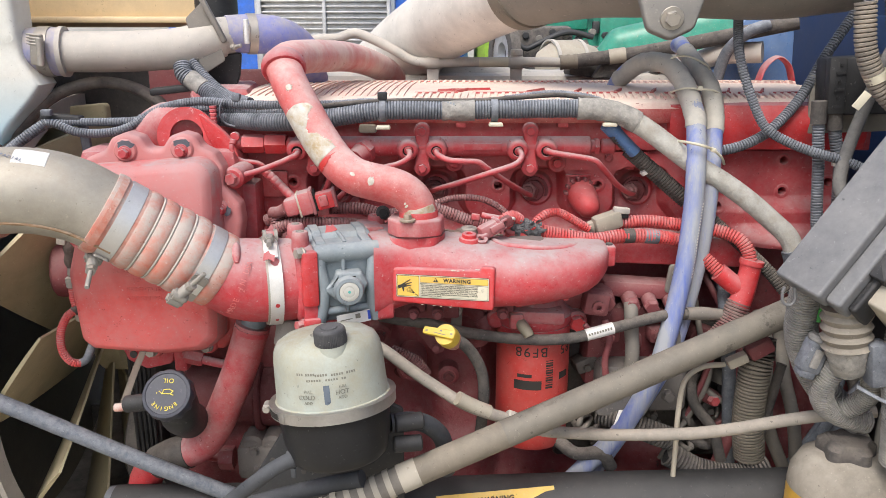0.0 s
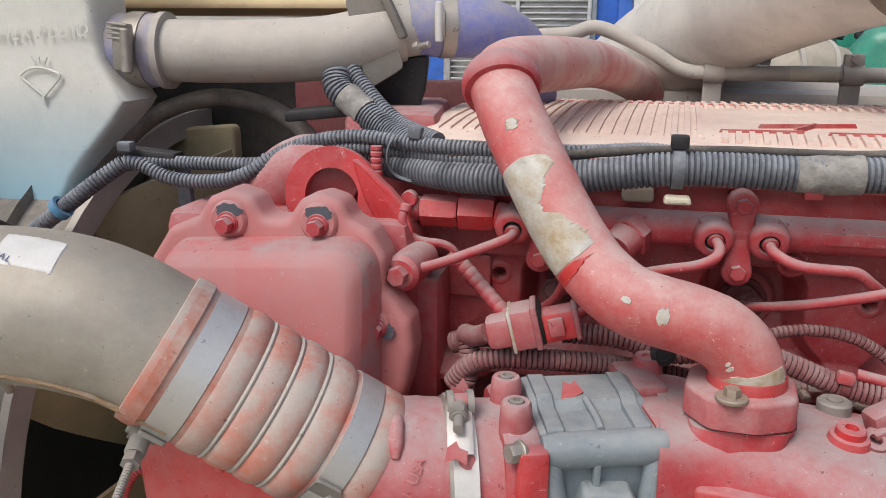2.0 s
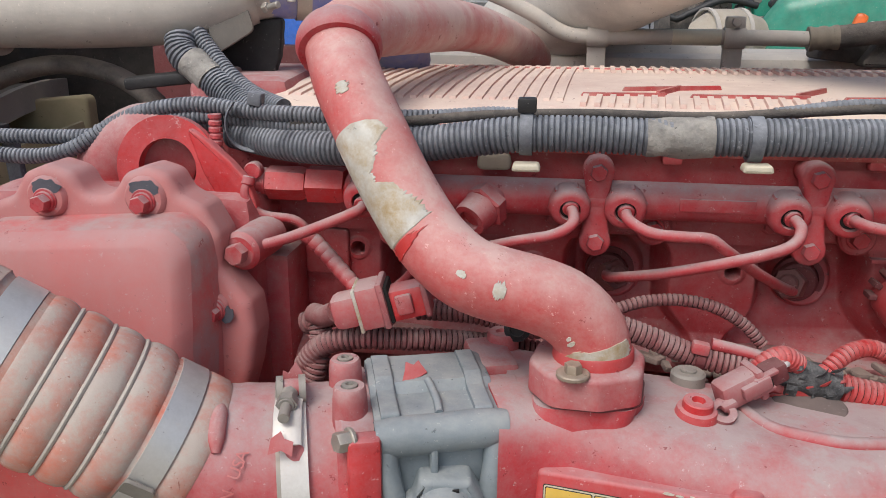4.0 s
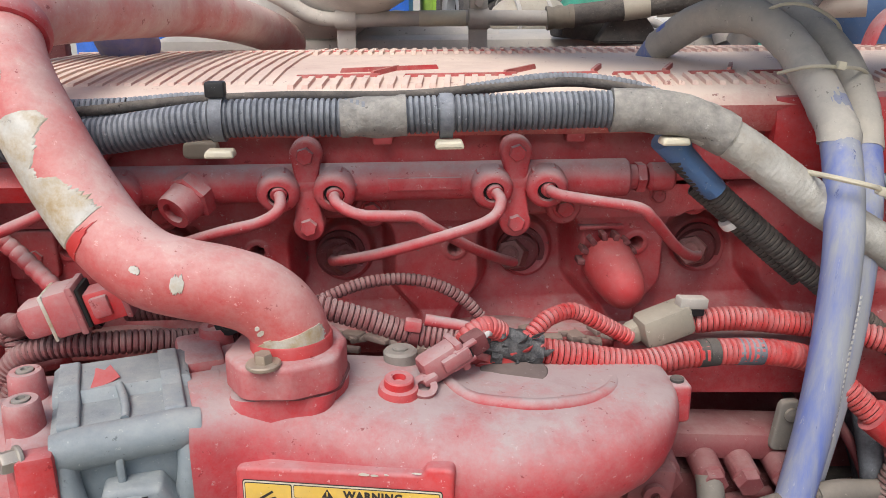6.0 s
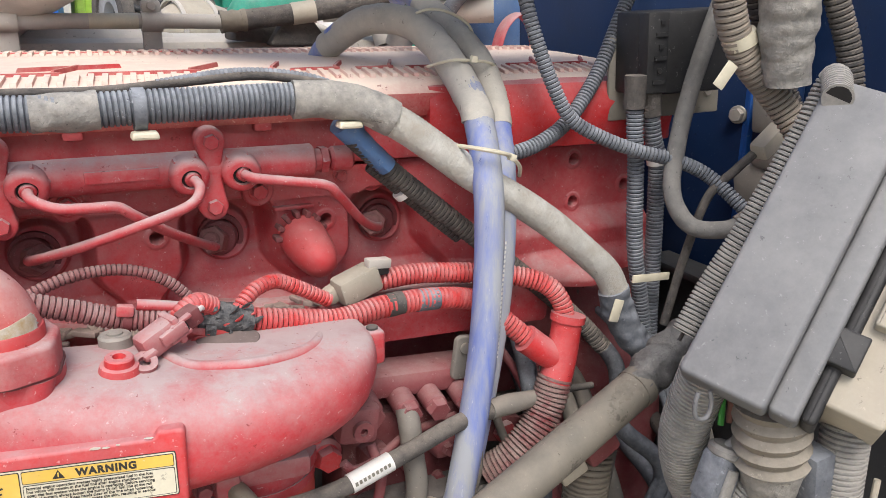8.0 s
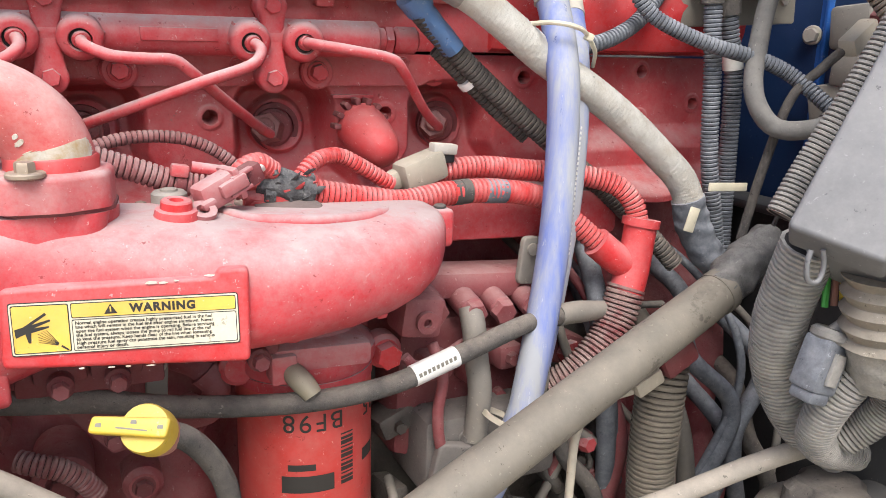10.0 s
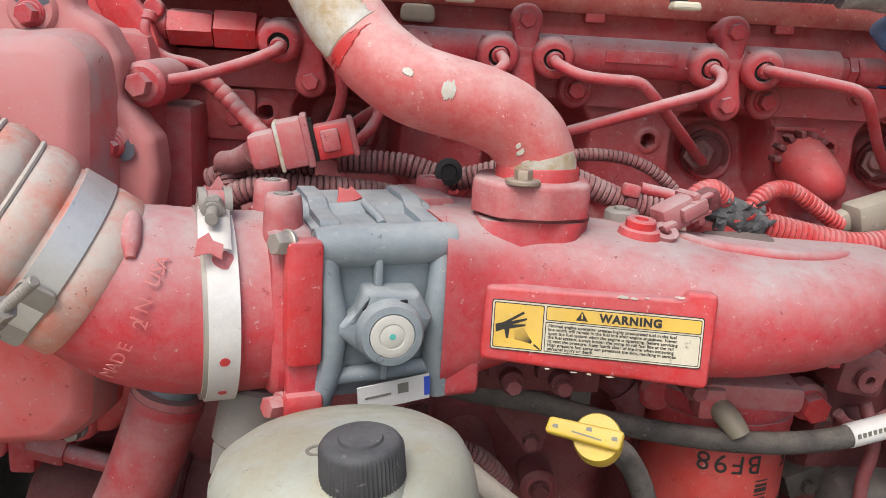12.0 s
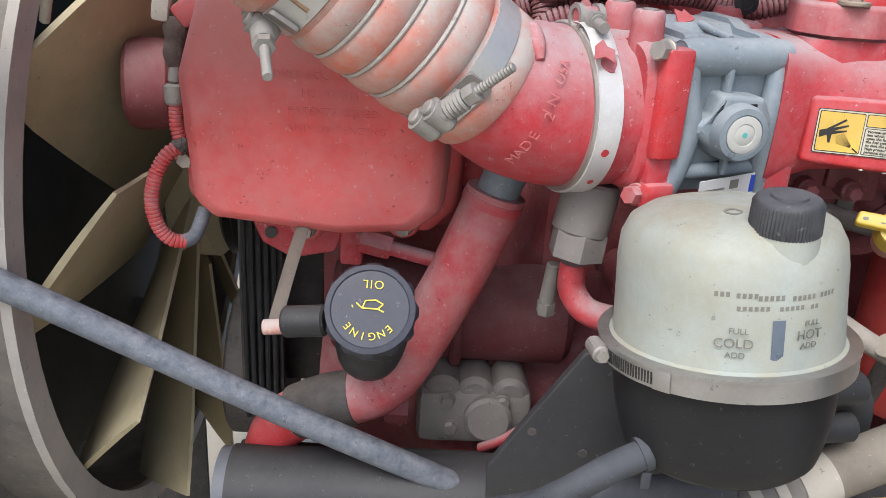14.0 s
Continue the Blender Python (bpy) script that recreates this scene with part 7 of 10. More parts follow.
whole("cable_tie", Geo().sweep([(-0.352, 1.318, 1.497), (-0.358, 1.316, 1.486), (-0.360, 1.318, 1.472), (-0.354, 1.322, 1.458), (-0.340, 1.330, 1.452), (-0.333, 1.34, 1.458)], 0.004, 8, 0.003, r2=0.35), CONDUIT, "grey cable tie bundling the conduits", "cable tie")
whole("tie_head", Geo().box((-0.334, 1.325, 1.499), (0.013, 0.012, 0.012), (0, 10, 0), 0.002), CONDUIT, "grey cable tie head above the bundle", "cable tie")
for k, off in enumerate((0.0, 0.010)):
    conduit([(-0.745, 1.30 + off, 1.385), (-0.716, 1.300 + off, 1.405), (-0.679, 1.310 + off, 1.434), (-0.648, 1.325 + off, 1.457)], 0.0078, "grey conduit running down past the washer bottle")
whole("blue_wire_clip", Geo().ring((-0.712, 1.298, 1.408), (1, 0.2, 0.8), 0.013, 0.009, 0.008, 16), mat("blue clip plastic", (0.05, 0.25, 0.45), 0.5, dust=0.3), "small blue clip on a conduit", "clip")

# ---- white wrapped hose and conduits towards the cab ----
whose = thing("wrapped_hose", "hose in dirty white woven wrap slanting to the cab", "hose", (0.58, 1.25, 1.2))
WH = [(0.272, 1.283, 1.478), (0.312, 1.276, 1.458), (0.352, 1.270, 1.430), (0.386, 1.266, 1.405), (0.440, 1.262, 1.373), (0.482, 1.259, 1.344), (0.521, 1.256, 1.312), (0.552, 1.253, 1.283), (0.567, 1.250, 1.250)]
part("woven_cover", Geo().hose(WH, 0.0160, 0.0046, 20, 0.018), WRAP, whose)
part("tape_end", Geo().sweep([(0.560, 1.251, 1.264), (0.570, 1.248, 1.235), (0.584, 1.243, 1.208), (0.600, 1.236, 1.190)], [0.0178, 0.018, 0.018, 0.016], 24, 0.002, wobble=0.16), CONDUIT, whose)
part("paper_tag", Geo().box((0.552, 1.232, 1.246), (0.013, 0.002, 0.026), (0, 16, 0), 0.001), LABEL_CREAM, whose, "small cream paper tag")
part("tag_tie", Geo().box((0.600, 1.236, 1.277), (0.052, 0.003, 0.009), (0, 3, 0), 0.001), LABEL_CREAM, whose)
conduit([(0.266, 1.305, 1.452), (0.295, 1.310, 1.425), (0.330, 1.312, 1.395), (0.370, 1.31, 1.362), (0.42, 1.30, 1.32), (0.48, 1.285, 1.27), (0.53, 1.275, 1.225), (0.56, 1.26, 1.19)], 0.0105, "dusty black conduit under the wrapped hose", RUBBER_DUSTY, 0.005)
conduit([(0.300, 1.325, 1.41), (0.33, 1.328, 1.385), (0.37, 1.325, 1.35), (0.40, 1.32, 1.325)], 0.0075, "thin black conduit beside the head", RUBBER_DUSTY, 0.005)
bt = mat("faded blue tape", (0.06, 0.16, 0.36), 0.6, dust=0.4, dcol=(0.25, 0.28, 0.32), bump=0.25)
bconn = thing("blue_connector", "faded blue taped connector below the harness", "connector", (0.29, 1.31, 1.42))
part("body", Geo().sweep([(0.270, 1.306, 1.452), (0.290, 1.309, 1.432), (0.312, 1.311, 1.411)], 0.0135, 12, 0.004, wobble=0.08, r2=0.8), bt, bconn)
part("collar", Geo().sweep([(0.263, 1.305, 1.458), (0.276, 1.307, 1.446)], 0.0165, 12, 0.004, r2=0.8), bt, bconn)
part("white_band", Geo().sweep([(0.333, 1.324, 1.383), (0.338, 1.324, 1.378)], 0.0115, 12, 0.003), WHITE_PAINT, bconn)

# ---- blue heater hoses ----
bl = thing("heater_hose", "pair of dusty blue heater hoses tied together", "hose", (0.37, 1.2, 1.0), group="heater hoses")
BA = [(0.318, 1.60, 1.46), (0.330, 1.545, 1.515), (0.352, 1.485, 1.545), (0.380, 1.430, 1.549), (0.396, 1.380, 1.528), (0.400, 1.330, 1.496), (0.399, 1.287, 1.466), (0.393, 1.247, 1.400), (0.389, 1.233, 1.318), (0.377, 1.220, 1.224), (0.352, 1.207, 1.107), (0.337, 1.204, 1.060), (0.292, 1.205, 0.970), (0.240, 1.21, 0.905), (0.20, 1.21, 0.86)]
BB = [(0.455, 1.62, 1.575), (0.443, 1.56, 1.580), (0.437, 1.50, 1.566), (0.441, 1.42, 1.535), (0.447, 1.37, 1.504), (0.440, 1.325, 1.470), (0.428, 1.278, 1.398), (0.420, 1.262, 1.300), (0.405, 1.252, 1.212), (0.374, 1.236, 1.096), (0.350, 1.230, 1.045), (0.300, 1.228, 0.955), (0.245, 1.235, 0.86)]
part("front_hose", Geo().sweep(BA, 0.0152, 22, 0.01), BLUE_HOSE, bl)
part("rear_hose", Geo().sweep(BB, 0.0138, 22, 0.01), BLUE_HOSE, bl)
part("sleeve", Geo().sweep(BA[1:7] + [(0.398, 1.280, 1.455)], 0.0168, 18, 0.006, wobble=0.07), mat("dusty grey split sleeve", (0.34, 0.33, 0.30), 0.7, dust=0.8, dcol=(0.50, 0.475, 0.42), bump=0.25, even=0.7), bl)
part("sleeve", Geo().sweep(BB[2:6] + [(0.435, 1.306, 1.444)], 0.0160, 18, 0.006, wobble=0.07), mat("torn grey split sleeve", (0.34, 0.33, 0.30), 0.7, dust=0.8, dcol=(0.50, 0.475, 0.415), bump=0.25, even=0.7), bl)
def loop_tie(p, r, name="cable_tie"):
    return part(name, Geo().sweep(p, r, 8, 0.004), LABEL_CREAM, bl, "cream plastic cable tie")
loop_tie([(0.366, 1.265, 1.436), (0.376, 1.236, 1.437), (0.396, 1.228, 1.433), (0.414, 1.240, 1.426), (0.434, 1.256, 1.412), (0.446, 1.275, 1.398)], 0.0022)
part("tie_head", Geo().box((0.4147, 1.2395, 1.4255), (0.008, 0.006, 0.007), (0, 20, 0), 0.001), LABEL_CREAM, bl)
loop_tie([(0.372, 1.345, 1.505), (0.386, 1.318, 1.513), (0.410, 1.322, 1.512), (0.442, 1.338, 1.508), (0.466, 1.36, 1.496)], 0.0016)
loop_tie([(0.372, 1.42, 1.540), (0.388, 1.400, 1.559), (0.414, 1.392, 1.560), (0.445, 1.395, 1.545), (0.462, 1.41, 1.525)], 0.0016)
part("tie_head", Geo().box((0.412, 1.318, 1.5135), (0.007, 0.006, 0.007), (0, 10, 0), 0.001), LABEL_CREAM, bl)
for k in range(26):
    t = k / 25
    part("print_bar", Geo().box((0.4010 - 0.012 * t, 1.2215 - 0.011 * t, 1.345 - 0.115 * t), (0.0022, 0.0006, 0.0026), (0, 8, 30)), WHITE_PAINT, bl)
part("lower_tie", Geo().ring((0.325, 1.203, 1.078), (-0.45, 0, -0.9), 0.0225, 0.019, 0.005, 20), BEIGE, bl)

# ---- red and maroon conduits over the manifold ----
conduit([(-0.185, 1.295, 1.322), (-0.132, 1.292, 1.322), (-0.091, 1.288, 1.313), (-0.055, 1.280, 1.322), (-0.027, 1.270, 1.330), (0.013, 1.270, 1.318), (0.049, 1.270, 1.305), (0.087, 1.265, 1.299), (0.120, 1.255, 1.298)], 0.0098, "grimy maroon conduit behind the crossover flange", CONDUIT_BROWN, 0.0048, "engine conduits")
conduit([(-0.035, 1.30, 1.318), (-0.026, 1.302, 1.323), (0.008, 1.310, 1.334), (0.042, 1.315, 1.336), (0.071, 1.315, 1.331), (0.096, 1.315, 1.317), (0.113, 1.312, 1.300)], 0.0055, "thin dark conduit arching over the block", CONDUIT_BROWN, 0.0044, "engine conduits")
conduit([(0.112, 1.252, 1.300), (0.161, 1.250, 1.293), (0.210, 1.250, 1.284), (0.240, 1.250, 1.2805), (0.287, 1.255, 1.285), (0.342, 1.260, 1.283), (0.391, 1.264, 1.272), (0.414, 1.256, 1.255), (0.442, 1.240, 1.229)], 0.0114, "bright red corrugated conduit over the manifold", CONDUIT_RED, 0.0048, "engine conduits")
conduit([(0.255, 1.295, 1.292), (0.297, 1.288, 1.300), (0.335, 1.287, 1.302), (0.379, 1.285, 1.2975), (0.410, 1.278, 1.295), (0.447, 1.265, 1.290), (0.472, 1.252, 1.281), (0.486, 1.243, 1.262), (0.490, 1.237, 1.235)], 0.0108, "red corrugated conduit bending into a branch", CONDUIT_RED, 0.0048, "engine conduits")
conduit([(0.140, 1.246, 1.300), (0.149, 1.250, 1.311), (0.163, 1.258, 1.320), (0.184, 1.268, 1.321), (0.205, 1.270, 1.311), (0.236, 1.275, 1.292)], 0.0072, "small red conduit looping to a sensor boot", CONDUIT_RED, 0.0044, "engine conduits")
conduit([(-0.29, 1.30, 1.30), (-0.262, 1.292, 1.312), (-0.235, 1.288, 1.316), (-0.205, 1.288, 1.320)], 0.0105, "maroon conduit behind the plug", CONDUIT_BROWN, 0.0048, "engine conduits")
conduit([(-0.285, 1.275, 1.27), (-0.268, 1.268, 1.292), (-0.24, 1.265, 1.303), (-0.20, 1.268, 1.304), (-0.16, 1.280, 1.300), (-0.12, 1.295, 1.292), (-0.07, 1.300, 1.285)], 0.0100, "grey-red conduit dipping behind the clamp", CONDUIT_BROWN, 0.0048, "engine conduits")
conduit([(-0.275, 1.285, 1.315), (-0.270, 1.28, 1.30), (-0.272, 1.272, 1.275), (-0.28, 1.27, 1.25)], 0.0105, "dusty dark conduit beside the gear cover", CONDUIT_BROWN, 0.0048, "engine conduits")
for s in ((0.292, 1.2555, 1.2848, 0.0118), (0.300, 1.2560, 1.2852, 0.0118)):
    whole("tape_ring", Geo().sweep([(s[0] - 0.004, s[1], s[2]), (s[0] + 0.005, s[1] + 0.001, s[2])], s[3], 16, 0.002, wobble=0.05), RUBBER, "dark tape ring on the red conduit", "tape")
whole("tape_ring", Geo().sweep([(0.322, 1.2585, 1.2842), (0.345, 1.2605, 1.2825)], 0.0116, 18, 0.002, wobble=0.03), CONDUIT, "grey tape band on the red conduit", "tape")
TAPE_BLACK = mat("scuffed black tape", (0.028, 0.030, 0.034), 0.5, dust=0.55, dcol=(0.20, 0.20, 0.20), wear=0.45, wcol=(0.42, 0.05, 0.05), bump=0.6, scale=70, chips=60, even=0.6, least=-0.3)
joint = thing("taped_joint", "black taped branch where the conduits meet", "tape joint", (0.12, 1.25, 1.28))
part("black_tape", Geo().sweep([(0.108, 1.250, 1.303), (0.130, 1.249, 1.301), (0.155, 1.249, 1.296)], [0.0125, 0.0140, 0.0118], 26, 0.0015, wobble=0.34), TAPE_BLACK, joint)
part("red_tape", Geo().sweep([(0.092, 1.247, 1.305), (0.106, 1.248, 1.308), (0.122, 1.250, 1.311)], [0.009, 0.011, 0.009], 16, 0.0025, wobble=0.2), CONDUIT_RED, joint)
part("red_wrap", Geo().sweep([(0.100, 1.250, 1.294), (0.118, 1.249, 1.291), (0.140, 1.249, 1.290)], [0.010, 0.012, 0.010], 16, 0.0025, wobble=0.15), CONDUIT_RED, joint)
part("red_loop", Geo().hose([(0.088, 1.232, 1.306), (0.096, 1.233, 1.318), (0.109, 1.238, 1.322), (0.122, 1.245, 1.314)], 0.0088, 0.004, 14, 0.12), CONDUIT_RED, joint)
for x, z, w in ((0.118, 1.296, 0.009), (0.150, 1.296, 0.010)):
    part("tape_turn", Geo().sweep([(x - w / 2, 1.2490, z + 0.001), (x + w / 2, 1.2488, z)], 0.0142, 22, 0.0012, wobble=0.26), TAPE_BLACK, joint)
for a in range(14):
    part("tape_end", Geo().sweep([(0.104 + 0.004 * a, 1.2400, 1.286 + 0.0042 * (a * 5 % 7)), (0.107 + 0.004 * a + random.uniform(-0.004, 0.004), 1.2362, 1.289 + 0.0042 * (a * 5 % 7)), (0.110 + 0.004 * a + random.uniform(-0.006, 0.006), 1.2385, 1.292 + 0.0042 * (a * 5 % 7) + random.uniform(-0.003, 0.005))], [0.0026, 0.0036, 0.0024, 0.0008], 8, 0.003, wobble=0.3, r2=0.35), CONDUIT_RED if a % 3 == 0 else TAPE_BLACK, joint)
boot = thing("sensor_boot", "dusty beige sensor boot with a grey plug", "sensor", (0.26, 1.27, 1.28))
part("boot_body", Geo().box((0.266, 1.278, 1.3035), (0.046, 0.028, 0.028), (0, -17, 8), 0.006, ).box((0.243, 1.282, 1.2955), (0.020, 0.018, 0.018), (0, -24, 8), 0.006), mat("dusty tan sensor rubber", (0.30, 0.275, 0.22), 0.7, dust=0.6, dcol=(0.41, 0.37, 0.30), bump=0.25), boot)
part("plug", Geo().box((0.288, 1.277, 1.3225), (0.026, 0.012, 0.010), (0, 6, 8), 0.002), GREY_HOSE, boot)
part("plug_base", Geo().box((0.292, 1.282, 1.314), (0.015, 0.014, 0.010), (0, 0, 8), 0.002), BLACK_PLASTIC, boot)
CONNECTOR_RED = mat("dull red connector plastic", (0.34, 0.032, 0.042), 0.55, dust=0.7, dcol=(0.42, 0.29, 0.285), wear=0.2, wcol=(0.12, 0.05, 0.05), bump=0.2, even=0.4)
plug = thing("cable_connector", "dusty maroon connector lying on the manifold", "connector", (0.07, 1.21, 1.30))
part("shell", Geo().box((0.071, 1.209, 1.3075), (0.034, 0.020, 0.022), (0, -22, 22), 0.005), CONNECTOR_RED, plug)
part("shell_collar", Geo().box((0.084, 1.2145, 1.3125), (0.007, 0.024, 0.026), (0, -22, 22), 0.003), CONNECTOR_RED, plug)
part("latch", Geo().box((0.083, 1.2015, 1.3120), (0.024, 0.006, 0.011), (0, -22, 22), 0.002), CONNECTOR_RED, plug)
for k in (-1, 1):
    part("side_rib", Geo().box((0.089, 1.206, 1.3135 + 0.0065 * k), (0.020, 0.006, 0.003), (0, -22, 22), 0.001), CONNECTOR_RED, plug)
part("dark_gap", Geo().box((0.092, 1.2075, 1.3140), (0.006, 0.006, 0.007), (0, -22, 22), 0.001), GAP, plug)
part("front_body", Geo().box((0.098, 1.221, 1.3165), (0.018, 0.016, 0.016), (0, -22, 22), 0.003), RED_GRIMY, plug)
part("eyelet", Geo().ring((0.0575, 1.188, 1.2955), (0.1, -0.5, 1), 0.0100, 0.0048, 0.004, 22), CONNECTOR_RED, plug)
part("eyelet_neck", Geo().box((0.0615, 1.196, 1.3005), (0.012, 0.014, 0.006), (0, -22, 22), 0.002), CONNECTOR_RED, plug)
for k in range(3):
    part("wires", Geo().sweep([(0.103, 1.220 + 0.004 * k, 1.319), (0.110, 1.230 + 0.004 * k, 1.320 + 0.002 * k), (0.116, 1.245, 1.310)], 0.0024, 8, 0.003), (WHITE_PAINT, CONNECTOR_RED, RUBBER_DUSTY)[k], plug)
bigplug = thing("cable_connector", "two-part square red connector beside the crossover pipe", "connector", (-0.2, 1.27, 1.32))
part("rear_shell", Geo().box((-0.238, 1.256, 1.3335), (0.026, 0.028, 0.029), (0, -14, 6), 0.007), RED_DUSTY, bigplug)
part("middle_block", Geo().box((-0.2185, 1.258, 1.3395), (0.024, 0.034, 0.037), (0, -14, 6), 0.004), RED_DUSTY, bigplug)
part("end_collar", Geo().box((-0.2065, 1.2595, 1.3425), (0.006, 0.037, 0.040), (0, -14, 6), 0.002), CONNECTOR_RED, bigplug)
part("dark_seam", Geo().box((-0.2025, 1.2600, 1.3430), (0.004, 0.030, 0.032), (0, -14, 6), 0.001), GAP, bigplug)
part("front_block", Geo().box((-0.1870, 1.2615, 1.3435), (0.030, 0.025, 0.027), (0, -14, 6), 0.003), RED_CLEAN, bigplug)
part("latch", Geo().box((-0.1880, 1.2475, 1.3440), (0.014, 0.006, 0.017), (0, -14, 6), 0.002), RED_DUSTY, bigplug)
part("front_lip", Geo().box((-0.1720, 1.2630, 1.3475), (0.005, 0.028, 0.030), (0, -14, 6), 0.002), CONNECTOR_RED, bigplug)
part("seam_tie", Geo().box((-0.2275, 1.257, 1.3370), (0.0035, 0.0355, 0.0385), (0, -14, 6), 0.002), PRIMER, bigplug)
part("tail", Geo().sweep([(-0.249, 1.257, 1.330), (-0.262, 1.266, 1.322), (-0.275, 1.28, 1.318)], 0.0095, 14, 0.004), CONDUIT_BROWN, bigplug)
grom = thing("push_clip", "round black push clip behind the throttle body", "clip", (-0.117, 1.27, 1.31))
part("disc", Geo().lathe([(0.0110, 0), (0.0110, 0.002), (0.0065, 0.003), (0.0060, 0.001), (0.001, 0.001)], (-0.096, 1.262, 1.3224), (0.1, -1, 0.15), 24), BLACK_PLASTIC, grom)
saddle = thing("conduit_saddle", "maroon saddle clip on the conduit", "clip", (0.06, 1.25, 1.31))
part("band", Geo().sweep([(0.050, 1.270, 1.3048), (0.057, 1.2695, 1.3035)], 0.0115, 16, 0.002), RED_GRIMY, saddle)
part("block", Geo().box((0.052, 1.262, 1.315), (0.014, 0.010, 0.010), (0, 10, 0), 0.002), RED_DUSTY, saddle)
part("rod", Geo().sweep([(0.062, 1.27, 1.316), (0.09, 1.268, 1.311), (0.115, 1.262, 1.306)], 0.005, 12, 0.004), RED_PAINT, saddle)

# ---- pipe branch beside the head ----
tee = thing("branch_fitting", "red plastic branch joining three corrugated conduits", "branch fitting", (0.48, 1.23, 1.17))
part("stem", Geo().sweep([(0.4905, 1.236, 1.249), (0.486, 1.234, 1.222), (0.478, 1.231, 1.190), (0.474, 1.230, 1.178)], [0.0165, 0.0165, 0.0175, 0.0175], 22, 0.005), RED_CLEAN, tee)
part("collar", Geo().sweep([(0.491, 1.2362, 1.251), (0.4895, 1.2358, 1.243)], 0.0190, 22, 0.003), RED_CLEAN, tee)
part("side_arm", Geo().sweep([(0.483, 1.233, 1.20), (0.464, 1.236, 1.211), (0.440, 1.240, 1.230)], 0.0155, 20, 0.005), RED_CLEAN, tee)
conduit([(0.475, 1.231, 1.182), (0.465, 1.228, 1.155), (0.448, 1.224, 1.128), (0.420, 1.225, 1.10), (0.395, 1.235, 1.08)], 0.0195, "fat red-brown conduit below the branch", mat("patchy maroon conduit", (0.16, 0.03, 0.034), 0.6, dust=0.8, dcol=(0.29, 0.215, 0.195), even=0.6, least=-0.2, bump=0.2, scale=30), 0.0052, "engine conduits")
bplate = thing("head_bracket", "small grey steel bracket below the manifold end", "bracket", (0.33, 1.26, 1.19))
part("tab", Geo().prism(round_poly([(-0.013, -0.024), (0.011, -0.026), (0.014, 0.022), (-0.007, 0.024)], 0.007), (0.374, 1.262, 1.213), (1, 0.1, 0), (0, 0, 1), 0.006, 0.002), FITTING, bplate)
part("screw", Geo().lathe([(0.006, 0), (0.006, 0.003), (0.001, 0.0035)], (0.377, 1.256, 1.224), (0, -1, 0), 16), BOLT_STEEL, bplate)
side_rail = thing("head_rail", "red cast ledge below the head", "ledge", (0.33, 1.33, 1.24))
part("ledge", Geo().box((0.37, 1.315, 1.252), (0.26, 0.06, 0.050), (0, 2, 0), 0.008), RED_PAINT, side_rail)

# ---- fuel pump fittings below the manifold ----
pump = thing("fuel_pump", "grimy maroon fuel pump with hexagonal fittings", "fuel pump", (0.30, 1.27, 1.1))
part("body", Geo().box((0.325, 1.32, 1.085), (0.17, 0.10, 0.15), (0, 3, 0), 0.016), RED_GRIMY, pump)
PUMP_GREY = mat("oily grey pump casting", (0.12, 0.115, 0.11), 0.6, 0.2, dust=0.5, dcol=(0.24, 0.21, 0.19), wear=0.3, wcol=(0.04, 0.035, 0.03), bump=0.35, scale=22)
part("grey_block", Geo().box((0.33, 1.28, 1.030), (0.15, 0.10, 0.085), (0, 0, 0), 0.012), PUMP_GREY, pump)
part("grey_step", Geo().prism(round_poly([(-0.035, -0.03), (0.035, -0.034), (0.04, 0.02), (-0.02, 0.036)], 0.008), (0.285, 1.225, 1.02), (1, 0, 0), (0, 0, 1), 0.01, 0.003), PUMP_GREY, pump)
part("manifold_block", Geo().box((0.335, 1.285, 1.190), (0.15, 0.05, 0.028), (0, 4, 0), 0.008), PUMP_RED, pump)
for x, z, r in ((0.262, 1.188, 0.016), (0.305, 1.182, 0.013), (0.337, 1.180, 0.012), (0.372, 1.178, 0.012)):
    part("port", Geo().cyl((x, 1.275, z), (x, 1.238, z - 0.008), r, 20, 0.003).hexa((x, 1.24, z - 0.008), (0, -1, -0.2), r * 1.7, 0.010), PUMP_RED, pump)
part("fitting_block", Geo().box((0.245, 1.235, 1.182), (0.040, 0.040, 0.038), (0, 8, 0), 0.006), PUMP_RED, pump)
part("eye_screw", Geo().ring((0.246, 1.213, 1.180), (0, -1, 0), 0.010, 0.004, 0.005, 20), PUMP_RED, pump)
part("grey_elbow", Geo().sweep([(0.303, 1.240, 1.178), (0.303, 1.230, 1.158), (0.304, 1.225, 1.13), (0.306, 1.22, 1.10), (0.305, 1.225, 1.05)], 0.0115, 16, 0.006), FITTING, pump)
part("thin_pipe", Geo().sweep([(0.225, 1.21, 1.152), (0.235, 1.21, 1.142), (0.262, 1.225, 1.136), (0.31, 1.25, 1.142), (0.37, 1.26, 1.145)], 0.0045, 10, 0.006), PUMP_RED, pump)

for x, z, r in ((0.300, 1.048, 0.011), (0.345, 1.052, 0.009), (0.300, 1.008, 0.009), (0.372, 1.020, 0.012)):
    bolt(pump, (x, 1.230, z), (0, -1, 0), r * 1.4, 0.010, PUMP_GREY, r)
for x, z, w in ((0.275, 1.118, 0.030), (0.315, 1.108, 0.024), (0.352, 1.118, 0.028), (0.385, 1.100, 0.022)):
    part("pump_lug", Geo().box((x, 1.262, z), (w, 0.036, 0.026), (0, random.uniform(-12, 12), 5), 0.006), PUMP_RED, pump)
    bolt(pump, (x, 1.244, z), (0, -1, 0.1), 0.012, 0.009, PUMP_RED, 0.0075)
